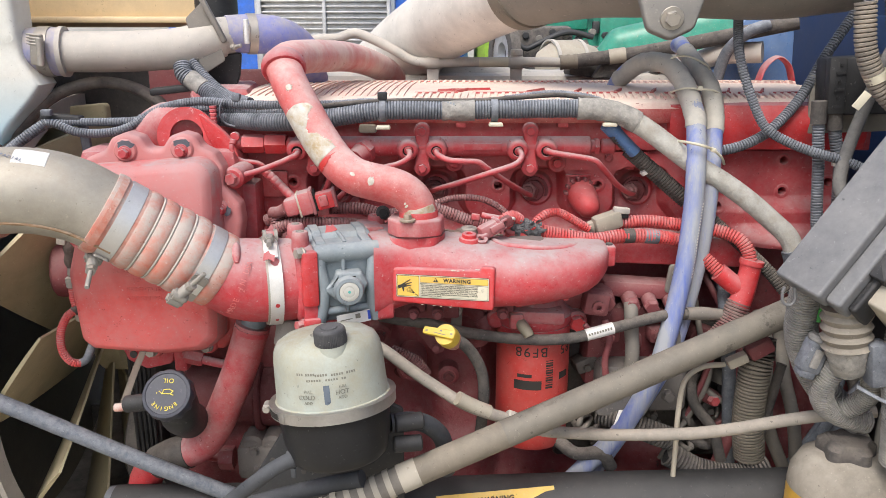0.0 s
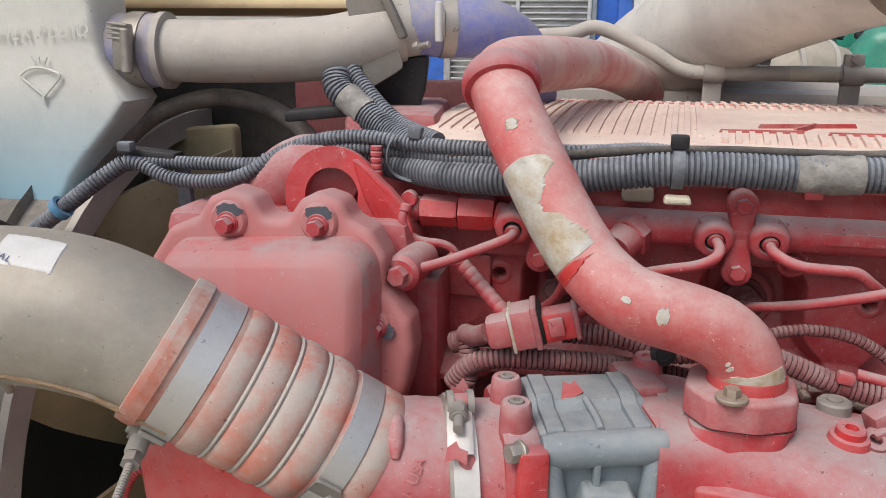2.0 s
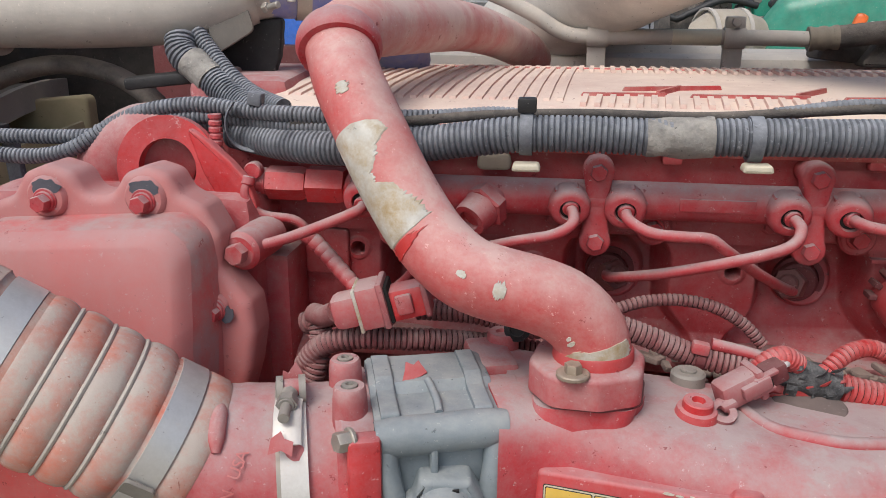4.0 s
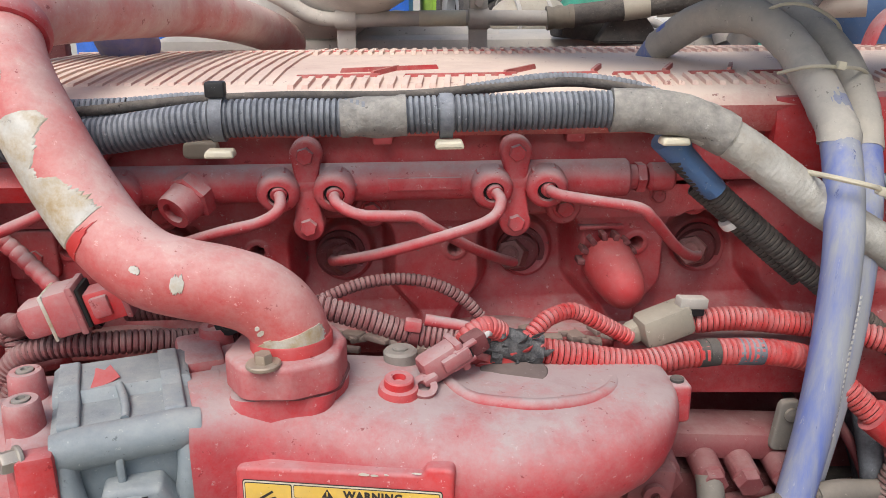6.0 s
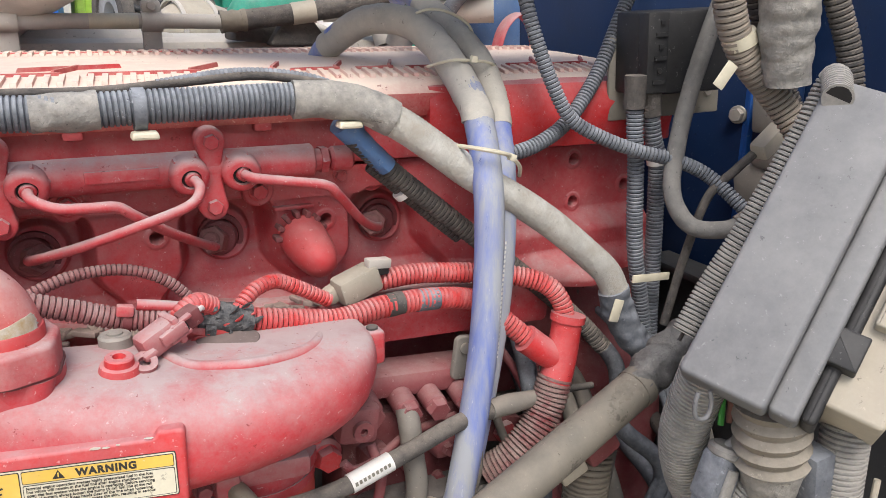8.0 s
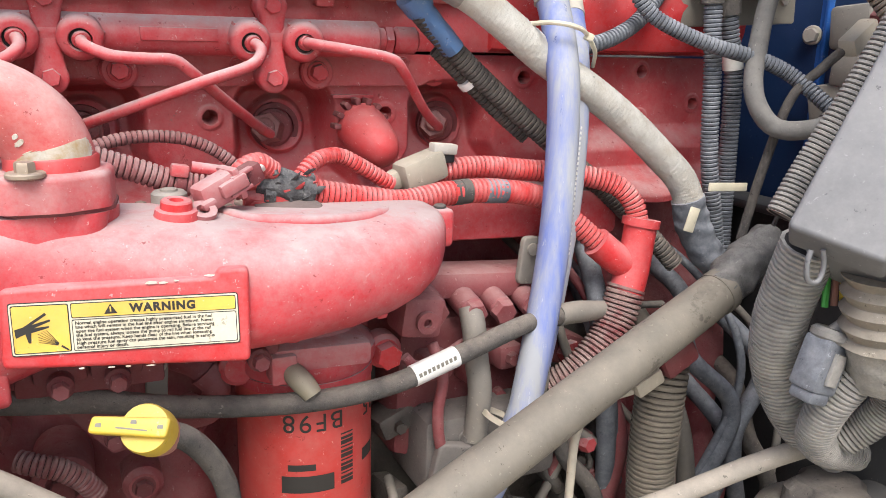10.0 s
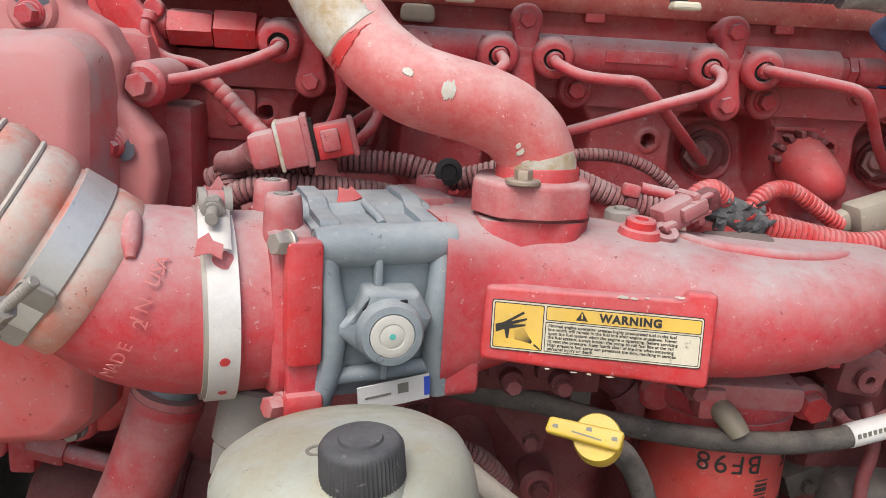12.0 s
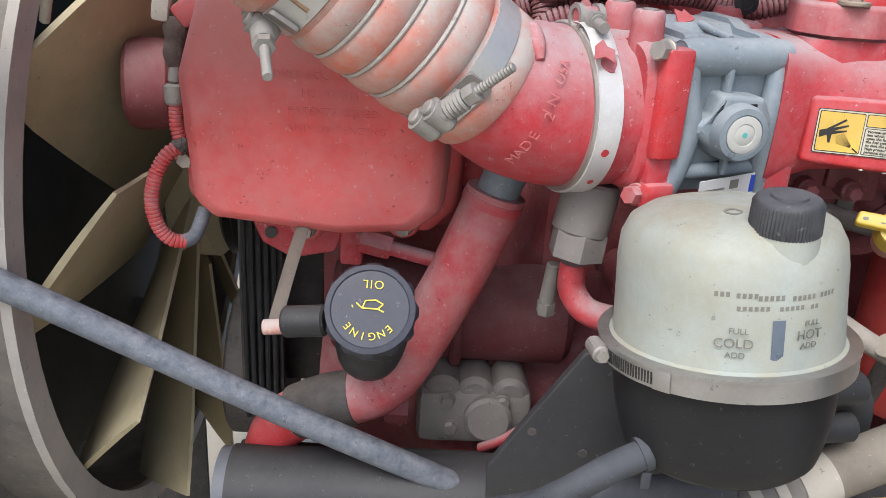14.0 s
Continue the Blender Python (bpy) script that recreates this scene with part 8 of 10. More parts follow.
part("return_pipe", Geo().sweep([(0.262, 1.235, 1.150), (0.268, 1.222, 1.120), (0.262, 1.218, 1.085), (0.272, 1.225, 1.04), (0.30, 1.235, 1.0)], 0.0055, 12, 0.006), PUMP_RED, pump)
part("drain_pipe", Geo().sweep([(0.372, 1.235, 1.148), (0.378, 1.225, 1.12), (0.372, 1.222, 1.08), (0.35, 1.23, 1.03)], 0.006, 12, 0.006), FITTING, pump)

# ---- fuel filter ----
filt = thing("fuel_filter", "red spin-on fuel filter printed upside down", "fuel filter", (0.150, 1.268, 0.95))
FCX, FCY = 0.150, 1.266
part("canister", Geo().lathe([(0.040, 0.925), (0.055, 0.930), (0.0605, 0.940), (0.0605, 1.128), (0.059, 1.133), (0.056, 1.135)], (FCX, FCY, 0), (0, 0, 1), 48), mat("glossy red filter paint", (0.52, 0.026, 0.022), 0.4, dust=0.4, dcol=(0.5, 0.29, 0.25), wear=0.12, wcol=(0.62, 0.20, 0.16), bump=0.04), filt)
part("top_rim", Geo().ring((FCX, FCY, 1.130), (0, 0, 1), 0.0615, 0.050, 0.010, 48), RED_PAINT, filt)
fh = thing("filter_head", "dusty red filter head casting", "filter head", (0.150, 1.27, 1.14))
part("head_body", Geo().lathe([(0.060, 1.140), (0.064, 1.146), (0.064, 1.158), (0.052, 1.166), (0.040, 1.190)], (FCX, FCY, 0), (0, 0, 1), 40), RED_PAINT, fh)
part("cover_plate", Geo().box((0.150, 1.235, 1.165), (0.085, 0.07, 0.022), (0, 2, 0), 0.006), RED_DUSTY, fh)
for x, z in ((0.218, 1.146), (0.088, 1.150)):
    part("ear", Geo().cyl((x, 1.262, z), (x, 1.238, z), 0.0165, 22, 0.004), RED_PAINT, fh)
bolt(fh, (0.2185, 1.239, 1.1445), (0, -1, 0), 0.022, 0.012, RED_CLEAN, 0)
part("drain_tap", Geo().sweep([(0.120, 1.205, 1.160), (0.126, 1.193, 1.154), (0.132, 1.186, 1.147), (0.135, 1.183, 1.142)], [0.008, 0.0095, 0.0095, 0.008], 14, 0.004), mat("olive grey tap", (0.24, 0.22, 0.16), 0.5, 0.2, dust=0.4), fh)
part("tap_base", Geo().box((0.116, 1.2075, 1.1605), (0.022, 0.024, 0.026), (0, 0, 0), 0.004), RED_DUSTY, fh)
def filter_word(word, a, z, size):
    t = radians(a)
    for k, ch in enumerate(word):
        tt = t - (k - (len(word) - 1) / 2) * size * 0.60 / 0.0605
        nrm = V((math.cos(tt), math.sin(tt), 0))
        text("filter_print", ch, size, V((FCX, FCY, z)) + nrm * 0.0607, (math.sin(tt), -math.cos(tt), 0), (0, 0, -1), INK, filt, 0.0003)
def filter_bar(a, z, w, h, lift=0.0003):
    g = Geo()
    r = 0.0606 + lift
    for j in range(7):
        t = radians(a) + (j / 6 - 0.5) * w / r
        for zz in (z - h / 2, z + h / 2):
            g.v.append((FCX + r * math.cos(t), FCY + r * math.sin(t), zz))
    g.f.extend((2 * j, 2 * j + 2, 2 * j + 3, 2 * j + 1) for j in range(6))
    part("filter_mark", g, INK, filt)
filter_word("BF98", 262, 1.106, 0.023)
filter_word("85", 322, 1.106, 0.023)
filter_bar(257, 1.048, 0.046, 0.016)
filter_bar(252, 1.064, 0.024, 0.006)
filter_bar(320, 1.060, 0.022, 0.012)
for k in range(12):
    filter_bar(291, 1.090 - 0.0042 * k, 0.013, 0.0014 + 0.0012 * (k % 3))
# ---- small parts behind the dipstick ----
strap = thing("pump_strap", "grey steel strap behind the fuel hose", "strap", (0.023, 1.235, 1.12))
part("bar", Geo().box((0.022, 1.236, 1.150), (0.017, 0.006, 0.07), (0, 4, 0), 0.002), FITTING, strap)
bolt(strap, (0.0225, 1.233, 1.166), (0, -1, 0), 0.011, 0.007, BOLT_STEEL, 0.008)
gus = thing("gusset_bracket", "triangular dusty red bracket on the block", "bracket", (-0.02, 1.27, 1.08))
part("plate", Geo().prism(round_poly([(-0.052, 1.130), (0.008, 1.122), (0.000, 1.084), (-0.014, 1.080)], 0.006), (0, 1.268, 0), (1, 0, 0), (0, 0, 1), 0.008, 0.002), PUMP_RED, gus)
bolt(gus, (-0.012, 1.260, 1.094), (0, -1, 0), 0.012, 0.008, PUMP_RED, 0.008)
oel = thing("oil_elbow", "grimy red elbow pipe below the manifold", "pipe", (0.06, 1.27, 1.1))
part("bend", Geo().sweep([(0.040, 1.275, 1.155), (0.058, 1.258, 1.150), (0.070, 1.252, 1.132), (0.064, 1.256, 1.110), (0.046, 1.275, 1.098)], 0.012, 18, 0.005), PUMP_RED, oel)
part("collar", Geo().sweep([(0.062, 1.2545, 1.147), (0.069, 1.2525, 1.139)], 0.0145, 18, 0.003), PUMP_RED, oel)
conduit([(-0.085, 1.275, 1.082), (-0.074, 1.270, 1.079), (-0.056, 1.268, 1.072), (-0.040, 1.270, 1.058), (-0.028, 1.276, 1.038)], 0.0095, "small maroon conduit low on the block", CONDUIT_BROWN, 0.0044, "engine conduits")
ribs = thing("block_boss", "oily cast bosses on the block side", "casting", (-0.06, 1.33, 1.0))
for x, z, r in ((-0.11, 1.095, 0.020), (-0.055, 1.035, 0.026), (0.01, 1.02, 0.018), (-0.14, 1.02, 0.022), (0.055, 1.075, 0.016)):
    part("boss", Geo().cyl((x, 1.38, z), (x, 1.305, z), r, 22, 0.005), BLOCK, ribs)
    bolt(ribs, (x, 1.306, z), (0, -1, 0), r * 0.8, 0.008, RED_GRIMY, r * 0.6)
# ---- dipstick ----
dip = thing("dipstick", "yellow oil dipstick handle on a black tube", "dipstick", (0.03, 1.13, 1.05))
DA = unit((-0.30, -0.75, 0.55))
DC = V((0.004, 1.112, 1.172))
part("grip", Geo().lathe([(0.014, -0.020), (0.0165, -0.018), (0.0165, 0.0), (0.0155, 0.003), (0.001, 0.0035)], DC, DA, 26), YELLOW, dip)
du = unit(np.cross((0, 0, 1), DA))
dv = np.cross(DA, du)
part("handle_bar", Geo().prism(round_poly([(-0.034, -0.004), (0.016, -0.007), (0.018, 0.006), (-0.032, 0.007)], 0.003), DC + DA * 0.002, du, dv, 0.008, 0.002), YELLOW, dip)
part("handle_mark", Geo().prism(np.array([(-0.016, -0.001), (0.004, -0.003), (0.004, -0.002), (-0.016, 0.0)]), DC + DA * 0.0095, du, dv, 0.0008), FADED_INK, dip)
part("socket", Geo().lathe([(0.0120, -0.040), (0.0142, -0.038), (0.0150, -0.030), (0.0146, -0.022), (0.0135, -0.016)], DC, DA, 22), mat("pink dust-coated rubber collar", (0.42, 0.17, 0.15), 0.65, dust=0.6, dcol=(0.50, 0.33, 0.29), bump=0.2), dip, "pink dusty rubber collar")
for u, v in ((-0.027, 0.001), (0.012, 0.0), (-0.005, 0.003)):
    part("handle_mark", Geo().prism(round_poly([(u - 0.002, v - 0.0012), (u + 0.002, v - 0.0014), (u + 0.0016, v + 0.0014), (u - 0.0018, v + 0.0010)], 0.0005), DC + DA * 0.0100, du, dv, 0.0004), FADED_INK, dip)
part("guide_tube", Geo().sweep([DC - DA * 0.028, (0.030, 1.138, 1.148), (0.048, 1.150, 1.122), (0.061, 1.158, 1.088), (0.064, 1.165, 1.04), (0.060, 1.18, 0.98)], 0.0088, 16, 0.006), RUBBER_DUSTY, dip)

# ---- hoses crossing in front ----
dh = thing("fuel_hose", "black fabric-covered hose with a white printed sleeve", "hose", (0.2, 1.19, 1.12), group="braided hoses")
DH = [(-0.10, 1.205, 1.168), (-0.075, 1.200, 1.1645), (-0.022, 1.200, 1.1565), (0.041, 1.198, 1.142), (0.129, 1.190, 1.134), (0.202, 1.188, 1.1375), (0.272, 1.195, 1.1525), (0.346, 1.210, 1.166), (0.395, 1.222, 1.165)]
part("hose_wall", Geo().sweep(DH, 0.0088, 18, 0.006), RUBBER_DUSTY, dh)
part("printed_sleeve", Geo().sweep([(0.224, 1.1895, 1.1415), (0.245, 1.192, 1.1465), (0.267, 1.195, 1.1515)], 0.0096, 20, 0.004), WHITE_PAINT, dh)
for k in range(9):
    t = k / 8
    part("print_bar", Geo().box((0.228 + 0.034 * t, 1.1805 + 0.0045 * t, 1.1455 + 0.0085 * t), (0.0026, 0.0008, 0.0038), (0, -14, 8)), FADED_INK, dh)
part("end_fitting", Geo().sweep([(0.388, 1.221, 1.1655), (0.41, 1.226, 1.1645), (0.442, 1.232, 1.161), (0.468, 1.238, 1.158)], [0.0104, 0.0112, 0.0096, 0.0075], 18, 0.005), FITTING, dh)
part("tail_wire", Geo().sweep([(0.465, 1.238, 1.158), (0.50, 1.245, 1.155), (0.54, 1.25, 1.15)], 0.004, 10, 0.006), RUBBER, dh)
gh = thing("fuel_hose", "grey braided hose with a printed sleeve below the dipstick", "hose", (0.05, 1.11, 1.05), group="braided hoses")
part("hose_wall", Geo().sweep([(-0.122, 1.168, 1.140), (-0.105, 1.158, 1.138), (-0.085, 1.150, 1.129), (-0.045, 1.146, 1.099), (-0.010, 1.138, 1.077), (0.039, 1.122, 1.053), (0.105, 1.130, 1.0255), (0.14, 1.13, 1.012), (0.170, 1.130, 1.006), (0.273, 1.120, 1.006), (0.395, 1.100, 1.021), (0.509, 1.080, 1.052), (0.56, 1.068, 1.066), (0.62, 1.06, 1.075)], 0.0092, 16, 0.008), mat("dusty grey braid", (0.20, 0.19, 0.17), 0.7, dust=0.8, dcol=(0.36, 0.32, 0.27), bump=0.35, fine=600, even=0.6), gh)
part("printed_sleeve", Geo().sweep([(0.022, 1.1145, 1.070), (0.045, 1.121, 1.0545), (0.070, 1.1255, 1.0415)], 0.0108, 18, 0.004), BEIGE, gh)
part("coupling", Geo().cyl((0.096, 1.129, 1.030), (0.118, 1.131, 1.020), 0.014, 18, 0.002), GREY_HOSE, gh)
bare = thing("bent_tube", "thin bare tan tube hooking behind the steering shaft", "tube", (0.37, 1.15, 0.95))
part("tube", Geo().sweep([(0.435, 1.16, 1.105), (0.40, 1.16, 1.10), (0.374, 1.155, 1.08), (0.366, 1.15, 1.03), (0.366, 1.15, 0.95), (0.365, 1.15, 0.88)], 0.0042, 10, 0.006), BEIGE, bare)

# ---- steering shaft ----
shaft = thing("steering_shaft", "dusty grey steering shaft with a ribbed rubber boot", "steering shaft", (0.2, 1.06, 0.95))
def on_shaft(x):
    """The point of the shaft's straight axis at a given x."""
    return (x, 1.0564 + 0.1898 * x, 0.99835 + 0.3717 * x)
part("outer_tube", Geo().sweep([on_shaft(0.528), on_shaft(0.34), on_shaft(0.16), on_shaft(0.09)], 0.0208, 28, 0.02), SHAFT_GREY, shaft)
part("end_rim", Geo().sweep([on_shaft(0.531), on_shaft(0.520)], 0.0216, 28, 0.003), SHAFT_GREY, shaft)
RUST = mat("rust-brown dusty tube", (0.175, 0.15, 0.115), 0.6, dust=0.6, dcol=(0.27, 0.238, 0.19), wear=0.25, wcol=(0.20, 0.09, 0.04), bump=0.2, scale=22)
part("inner_tube", Geo().sweep([on_shaft(0.10), on_shaft(0.03), on_shaft(-0.042)], 0.0206, 28, 0.015), RUST, shaft)
BOOTM = mat("grey rubber boot", (0.12, 0.11, 0.10), 0.7, dust=0.65, dcol=(0.24, 0.22, 0.19), bump=0.15, even=0.6)
BOOT_PALE = mat("pale dusty boot ring", (0.40, 0.37, 0.31), 0.7, dust=0.6, dcol=(0.45, 0.41, 0.34), bump=0.15, even=0.6)
part("boot_collar", Geo().sweep([on_shaft(-0.036), on_shaft(-0.062)], 0.0214, 28, 0.004), BOOT_PALE, shaft)
part("bellows", Geo().sweep([on_shaft(-0.060), on_shaft(-0.10), on_shaft(-0.15), on_shaft(-0.22)], 0.0195, 28, 0.006), BOOTM, shaft)
for k in range(7):
    part("boot_ring", Geo().sweep([on_shaft(-0.0735 - 0.0185 * k), on_shaft(-0.0815 - 0.0185 * k)], 0.0214, 28, 0.002), BOOT_PALE, shaft)
part("joint", Geo().sweep([on_shaft(0.524), (0.560, 1.163, 1.213), (0.600, 1.170, 1.235)], [0.0195, 0.0225, 0.020], 26, 0.003, wobble=0.22), mat("shiny black wrapped tape", (0.05, 0.05, 0.052), 0.35, dust=0.4, dcol=(0.30, 0.29, 0.27), bump=0.5, scale=50), shaft)
whole("hose_end_cap", Geo().sweep([(0.600, 1.12, 1.262), (0.612, 1.115, 1.272)], 0.013, 14, 0.004, wobble=0.2), BEIGE, "dirty cream plug on a hose end", "plug")

# ---- fuse box ----
fuse = thing("fuse_box", "large dusty grey fuse box lid on beige clips", "fuse box", (0.52, 1.0, 1.2))
P0, P1, P2 = V((0.428, 1.002, 1.300)), V((0.552, 1.028, 1.462)), V((0.462, 0.938, 1.282))
FU, FV0 = unit(P1 - P0), P2 - P0
FV = unit(FV0 - FU * (FV0 @ FU))
FW = np.cross(FV, FU)
wl, wv = 0.275, float(np.linalg.norm(FV0))
def fbox(name, u0, u1, v0, v1, h0, h1, material, r=0.006, bevel=0.004, parent=None):
    o = round_poly([(v0, u0), (v1, u0), (v1, u1), (v0, u1)], r)
    return part(name, Geo().prism(o, P0 + FW * h0, FV, FU, h1 - h0, bevel), material, parent or fuse)
fbox("lid", 0.0, wl, 0.0, wv * 0.92, -0.03, 0.0, GREY_BOX)
fbox("lid_step", 0.004, wl, wv * 0.92, wv * 1.22, -0.045, -0.012, GREY_BOX)
fbox("lid_edge", 0.01, wl, wv * 1.22, wv * 1.38, -0.07, -0.026, BLACK_PLASTIC)
fbox("base", 0.03, wl, wv * 1.3, wv * 1.95, -0.12, -0.034, BEIGE)
fbox("clip", 0.058, 0.088, wv * 1.12, wv * 1.5, -0.05, -0.016, BLACK_PLASTIC, 0.002, 0.002)
fbox("base_clip", 0.10, 0.15, wv * 1.45, wv * 1.75, -0.05, -0.020, BEIGE, 0.003, 0.003)
fbox("base_slot", 0.115, 0.135, wv * 1.52, wv * 1.60, -0.03, -0.0185, INK, 0.001, 0)
fbox("base_slot", 0.115, 0.135, wv * 1.64, wv * 1.70, -0.03, -0.0185, INK, 0.001, 0)
fbox("underside", 0.008, wl, 0.01, wv * 1.1, -0.09, -0.03, GREY_BOX)
conduit([(0.585, 1.02, 1.50), (0.615, 1.050, 1.512), (0.600, 1.055, 1.475), (0.586, 1.060, 1.442), (0.556, 1.070, 1.376), (0.532, 1.080, 1.325), (0.510, 1.082, 1.285)], 0.0125, "grey conduit running down behind the fuse box", CONDUIT_TAN, 0.0042)
FATC = [(0.488, 1.030, 1.275), (0.491, 1.042, 1.243), (0.496, 1.055, 1.205), (0.510, 1.066, 1.165), (0.532, 1.070, 1.124), (0.563, 1.068, 1.086), (0.60, 1.06, 1.06)]
part("wire_clip", Geo().sweep([(0.4360, 0.9850, 1.2860), (0.4340, 0.9850, 1.2760), (0.4370, 0.9850, 1.2640), (0.4470, 0.9850, 1.2620), (0.4510, 0.9850, 1.2720), (0.4480, 0.9850, 1.2850)], 0.0020, 10, 0.003), GREY_BOX, fuse)
conduit(FATC, 0.0225, "fat grey conduit bending below the fuse box", CONDUIT_TAN, 0.0044, deep=0.10)
BEIGE_RUBBER = mat("dusty beige rubber", (0.17, 0.15, 0.12), 0.7, dust=0.6, dcol=(0.37, 0.335, 0.28), even=0.6, bump=0.2)
gait = thing("cable_gaiter", "dusty beige ribbed cable gaiter under the fuse box", "gaiter", (0.49, 0.95, 1.17))
part("bellows", Geo().sweep([(0.517, 0.983, 1.262), (0.520, 0.983, 1.240), (0.525, 0.983, 1.207)], 0.032, 24, 0.0028, (1.0, 0.96, 0.86, 0.84, 0.92)), BEIGE_RUBBER, gait)
part("tape", Geo().sweep([(0.525, 0.983, 1.210), (0.530, 0.985, 1.190), (0.536, 0.99, 1.172)], [0.030, 0.026, 0.022], 18, 0.003, wobble=0.12), TAPE, gait)
conduit([(0.532, 0.992, 1.188), (0.520, 1.005, 1.160), (0.518, 1.018, 1.132), (0.530, 1.032, 1.102), (0.558, 1.040, 1.080), (0.60, 1.045, 1.065)], 0.0165, "grey conduit looping down from the gaiter", CONDUIT_TAN, 0.0040)
conduit([(0.548, 0.992, 1.188), (0.566, 0.997, 1.165), (0.577, 1.002, 1.140), (0.574, 1.015, 1.115), (0.560, 1.03, 1.094)], 0.0150, "short grey conduit beside the loop", CONDUIT_TAN, 0.0040)
sw = thing("pressure_switch", "grey plastic connector hanging beside the gaiter", "connector", (0.455, 0.96, 1.2))
part("body", Geo().box((0.4945, 1.010, 1.182), (0.028, 0.026, 0.044), (0, 18, 0), 0.004), CONDUIT, sw)
part("cap", Geo().cyl((0.5015, 1.010, 1.200), (0.5045, 1.010, 1.210), 0.0165, 22, 0.003), CONDUIT_TAN, sw)
part("latch", Geo().box((0.4940, 0.9955, 1.182), (0.011, 0.004, 0.026), (0, 18, 0), 0.001), CONDUIT_TAN, sw)
part("foot", Geo().box((0.4870, 1.010, 1.158), (0.022, 0.022, 0.012), (0, 18, 0), 0.003), CONDUIT, sw)
part("lead", Geo().sweep([(0.504, 1.010, 1.208), (0.512, 1.004, 1.218), (0.526, 0.998, 1.232), (0.535, 0.998, 1.245)], 0.0058, 12, 0.004), CONDUIT_TAN, sw)
for k, c in enumerate(((0.05, 0.30, 0.05), (0.35, 0.16, 0.12), (0.70, 0.50, 0.03))):
    part("wire", Geo().sweep([(0.508 + 0.009 * k, 1.03, 1.28), (0.506 + 0.009 * k, 1.025, 1.255), (0.502 + 0.010 * k, 1.02, 1.225)], 0.0028, 8, 0.005), mat("wire " + str(k + 1), c, 0.5), sw)

# right edge bundle
edge = thing("cable_bundle", "bundle of dusty conduits beyond the fuse box", "cable bundle", (0.56, 0.93, 1.0))
part("conduit", Geo().hose([(0.60, 0.97, 1.31), (0.585, 0.962, 1.25), (0.580, 0.958, 1.19), (0.595, 0.965, 1.12), (0.61, 0.98, 1.04)], 0.0205, 0.0045, 14, 0.13), CONDUIT_TAN, edge)
part("grey_block", Geo().box((0.556, 0.965, 1.190), (0.026, 0.03, 0.06), (0, -8, 0), 0.006), CONDUIT, edge)
part("strap", Geo().sweep([(0.536, 0.968, 1.156), (0.57, 0.955, 1.140), (0.60, 0.945, 1.132), (0.63, 0.955, 1.13)], 0.006, 8, 0.006, r2=0.4), CONDUIT, edge)
part("beige_plug", Geo().cyl((0.630, 1.0, 1.095), (0.634, 1.0, 1.060), 0.015, 16, 0.003), BEIGE, edge)
part("thin_wire", Geo().sweep([(0.605, 0.94, 1.19), (0.60, 0.938, 1.15), (0.598, 0.94, 1.11), (0.60, 0.945, 1.07), (0.62, 0.95, 1.05)], 0.003, 8, 0.006), BEIGE, edge)

# conduits and relay on the cab wall
conduit([(0.474, 1.35, 1.62), (0.465, 1.31, 1.575), (0.472, 1.300, 1.540), (0.489, 1.290, 1.492), (0.509, 1.280, 1.454), (0.540, 1.266, 1.434), (0.577, 1.250, 1.4195), (0.620, 1.232, 1.408), (0.650, 1.215, 1.392), (0.670, 1.180, 1.362)], 0.0078, "thin grey conduit hanging across the cab wall", CONDUIT)
conduit([(0.70, 1.37, 1.68), (0.626, 1.350, 1.572), (0.578, 1.330, 1.496), (0.529, 1.310, 1.449), (0.492, 1.302, 1.428), (0.455, 1.300, 1.417), (0.42, 1.31, 1.412)], 0.0085, "grey conduit crossing down to the head", CONDUIT)
conduit([(0.585, 1.272, 1.490), (0.589, 1.272, 1.44), (0.593, 1.270, 1.400), (0.602, 1.270, 1.303), (0.618, 1.268, 1.226), (0.626, 1.262, 1.16)], 0.0095, "upright grey conduit below the relay box", CONDUIT)
conduit([(0.612, 1.280, 1.475), (0.622, 1.280, 1.43), (0.632, 1.280, 1.395), (0.638, 1.280, 1.296), (0.640, 1.278, 1.218), (0.638, 1.27, 1.15)], 0.0100, "second upright grey conduit below the relay box", CONDUIT)
whole("white_band", Geo().sweep([(0.628, 1.280, 1.412), (0.631, 1.280, 1.396)], 0.0112, 18, 0.004), WHITE_PAINT, "white paper band round an upright conduit", "band")
cs = thing("cable_sleeve", "fuzzy grey cable sleeve curving beside the relay box", "cable sleeve", (0.64, 1.25, 1.45))
part("woven_tube", Geo().sweep([(0.70, 1.26, 1.62), (0.664, 1.250, 1.551), (0.640, 1.248, 1.478), (0.618, 1.236, 1.418), (0.607, 1.222, 1.373), (0.622, 1.203, 1.342), (0.650, 1.172, 1.346), (0.68, 1.16, 1.37)], 0.0096, 16, 0.006, wobble=0.05), mat("fuzzy grey sleeve", (0.10, 0.10, 0.10), 0.9, dust=0.6, dcol=(0.27, 0.26, 0.24), bump=0.5, fine=900, even=0.6), cs)
part("inner_cable", Geo().sweep([(0.70, 1.26, 1.62), (0.664, 1.250, 1.551), (0.640, 1.248, 1.478), (0.618, 1.236, 1.418)], 0.009, 10, 0.01), RUBBER, cs)
part("end_band", Geo().sweep([(0.654, 1.1695, 1.348), (0.668, 1.1635, 1.3585)], 0.0120, 16, 0.004), RUBBER_DUSTY, cs)
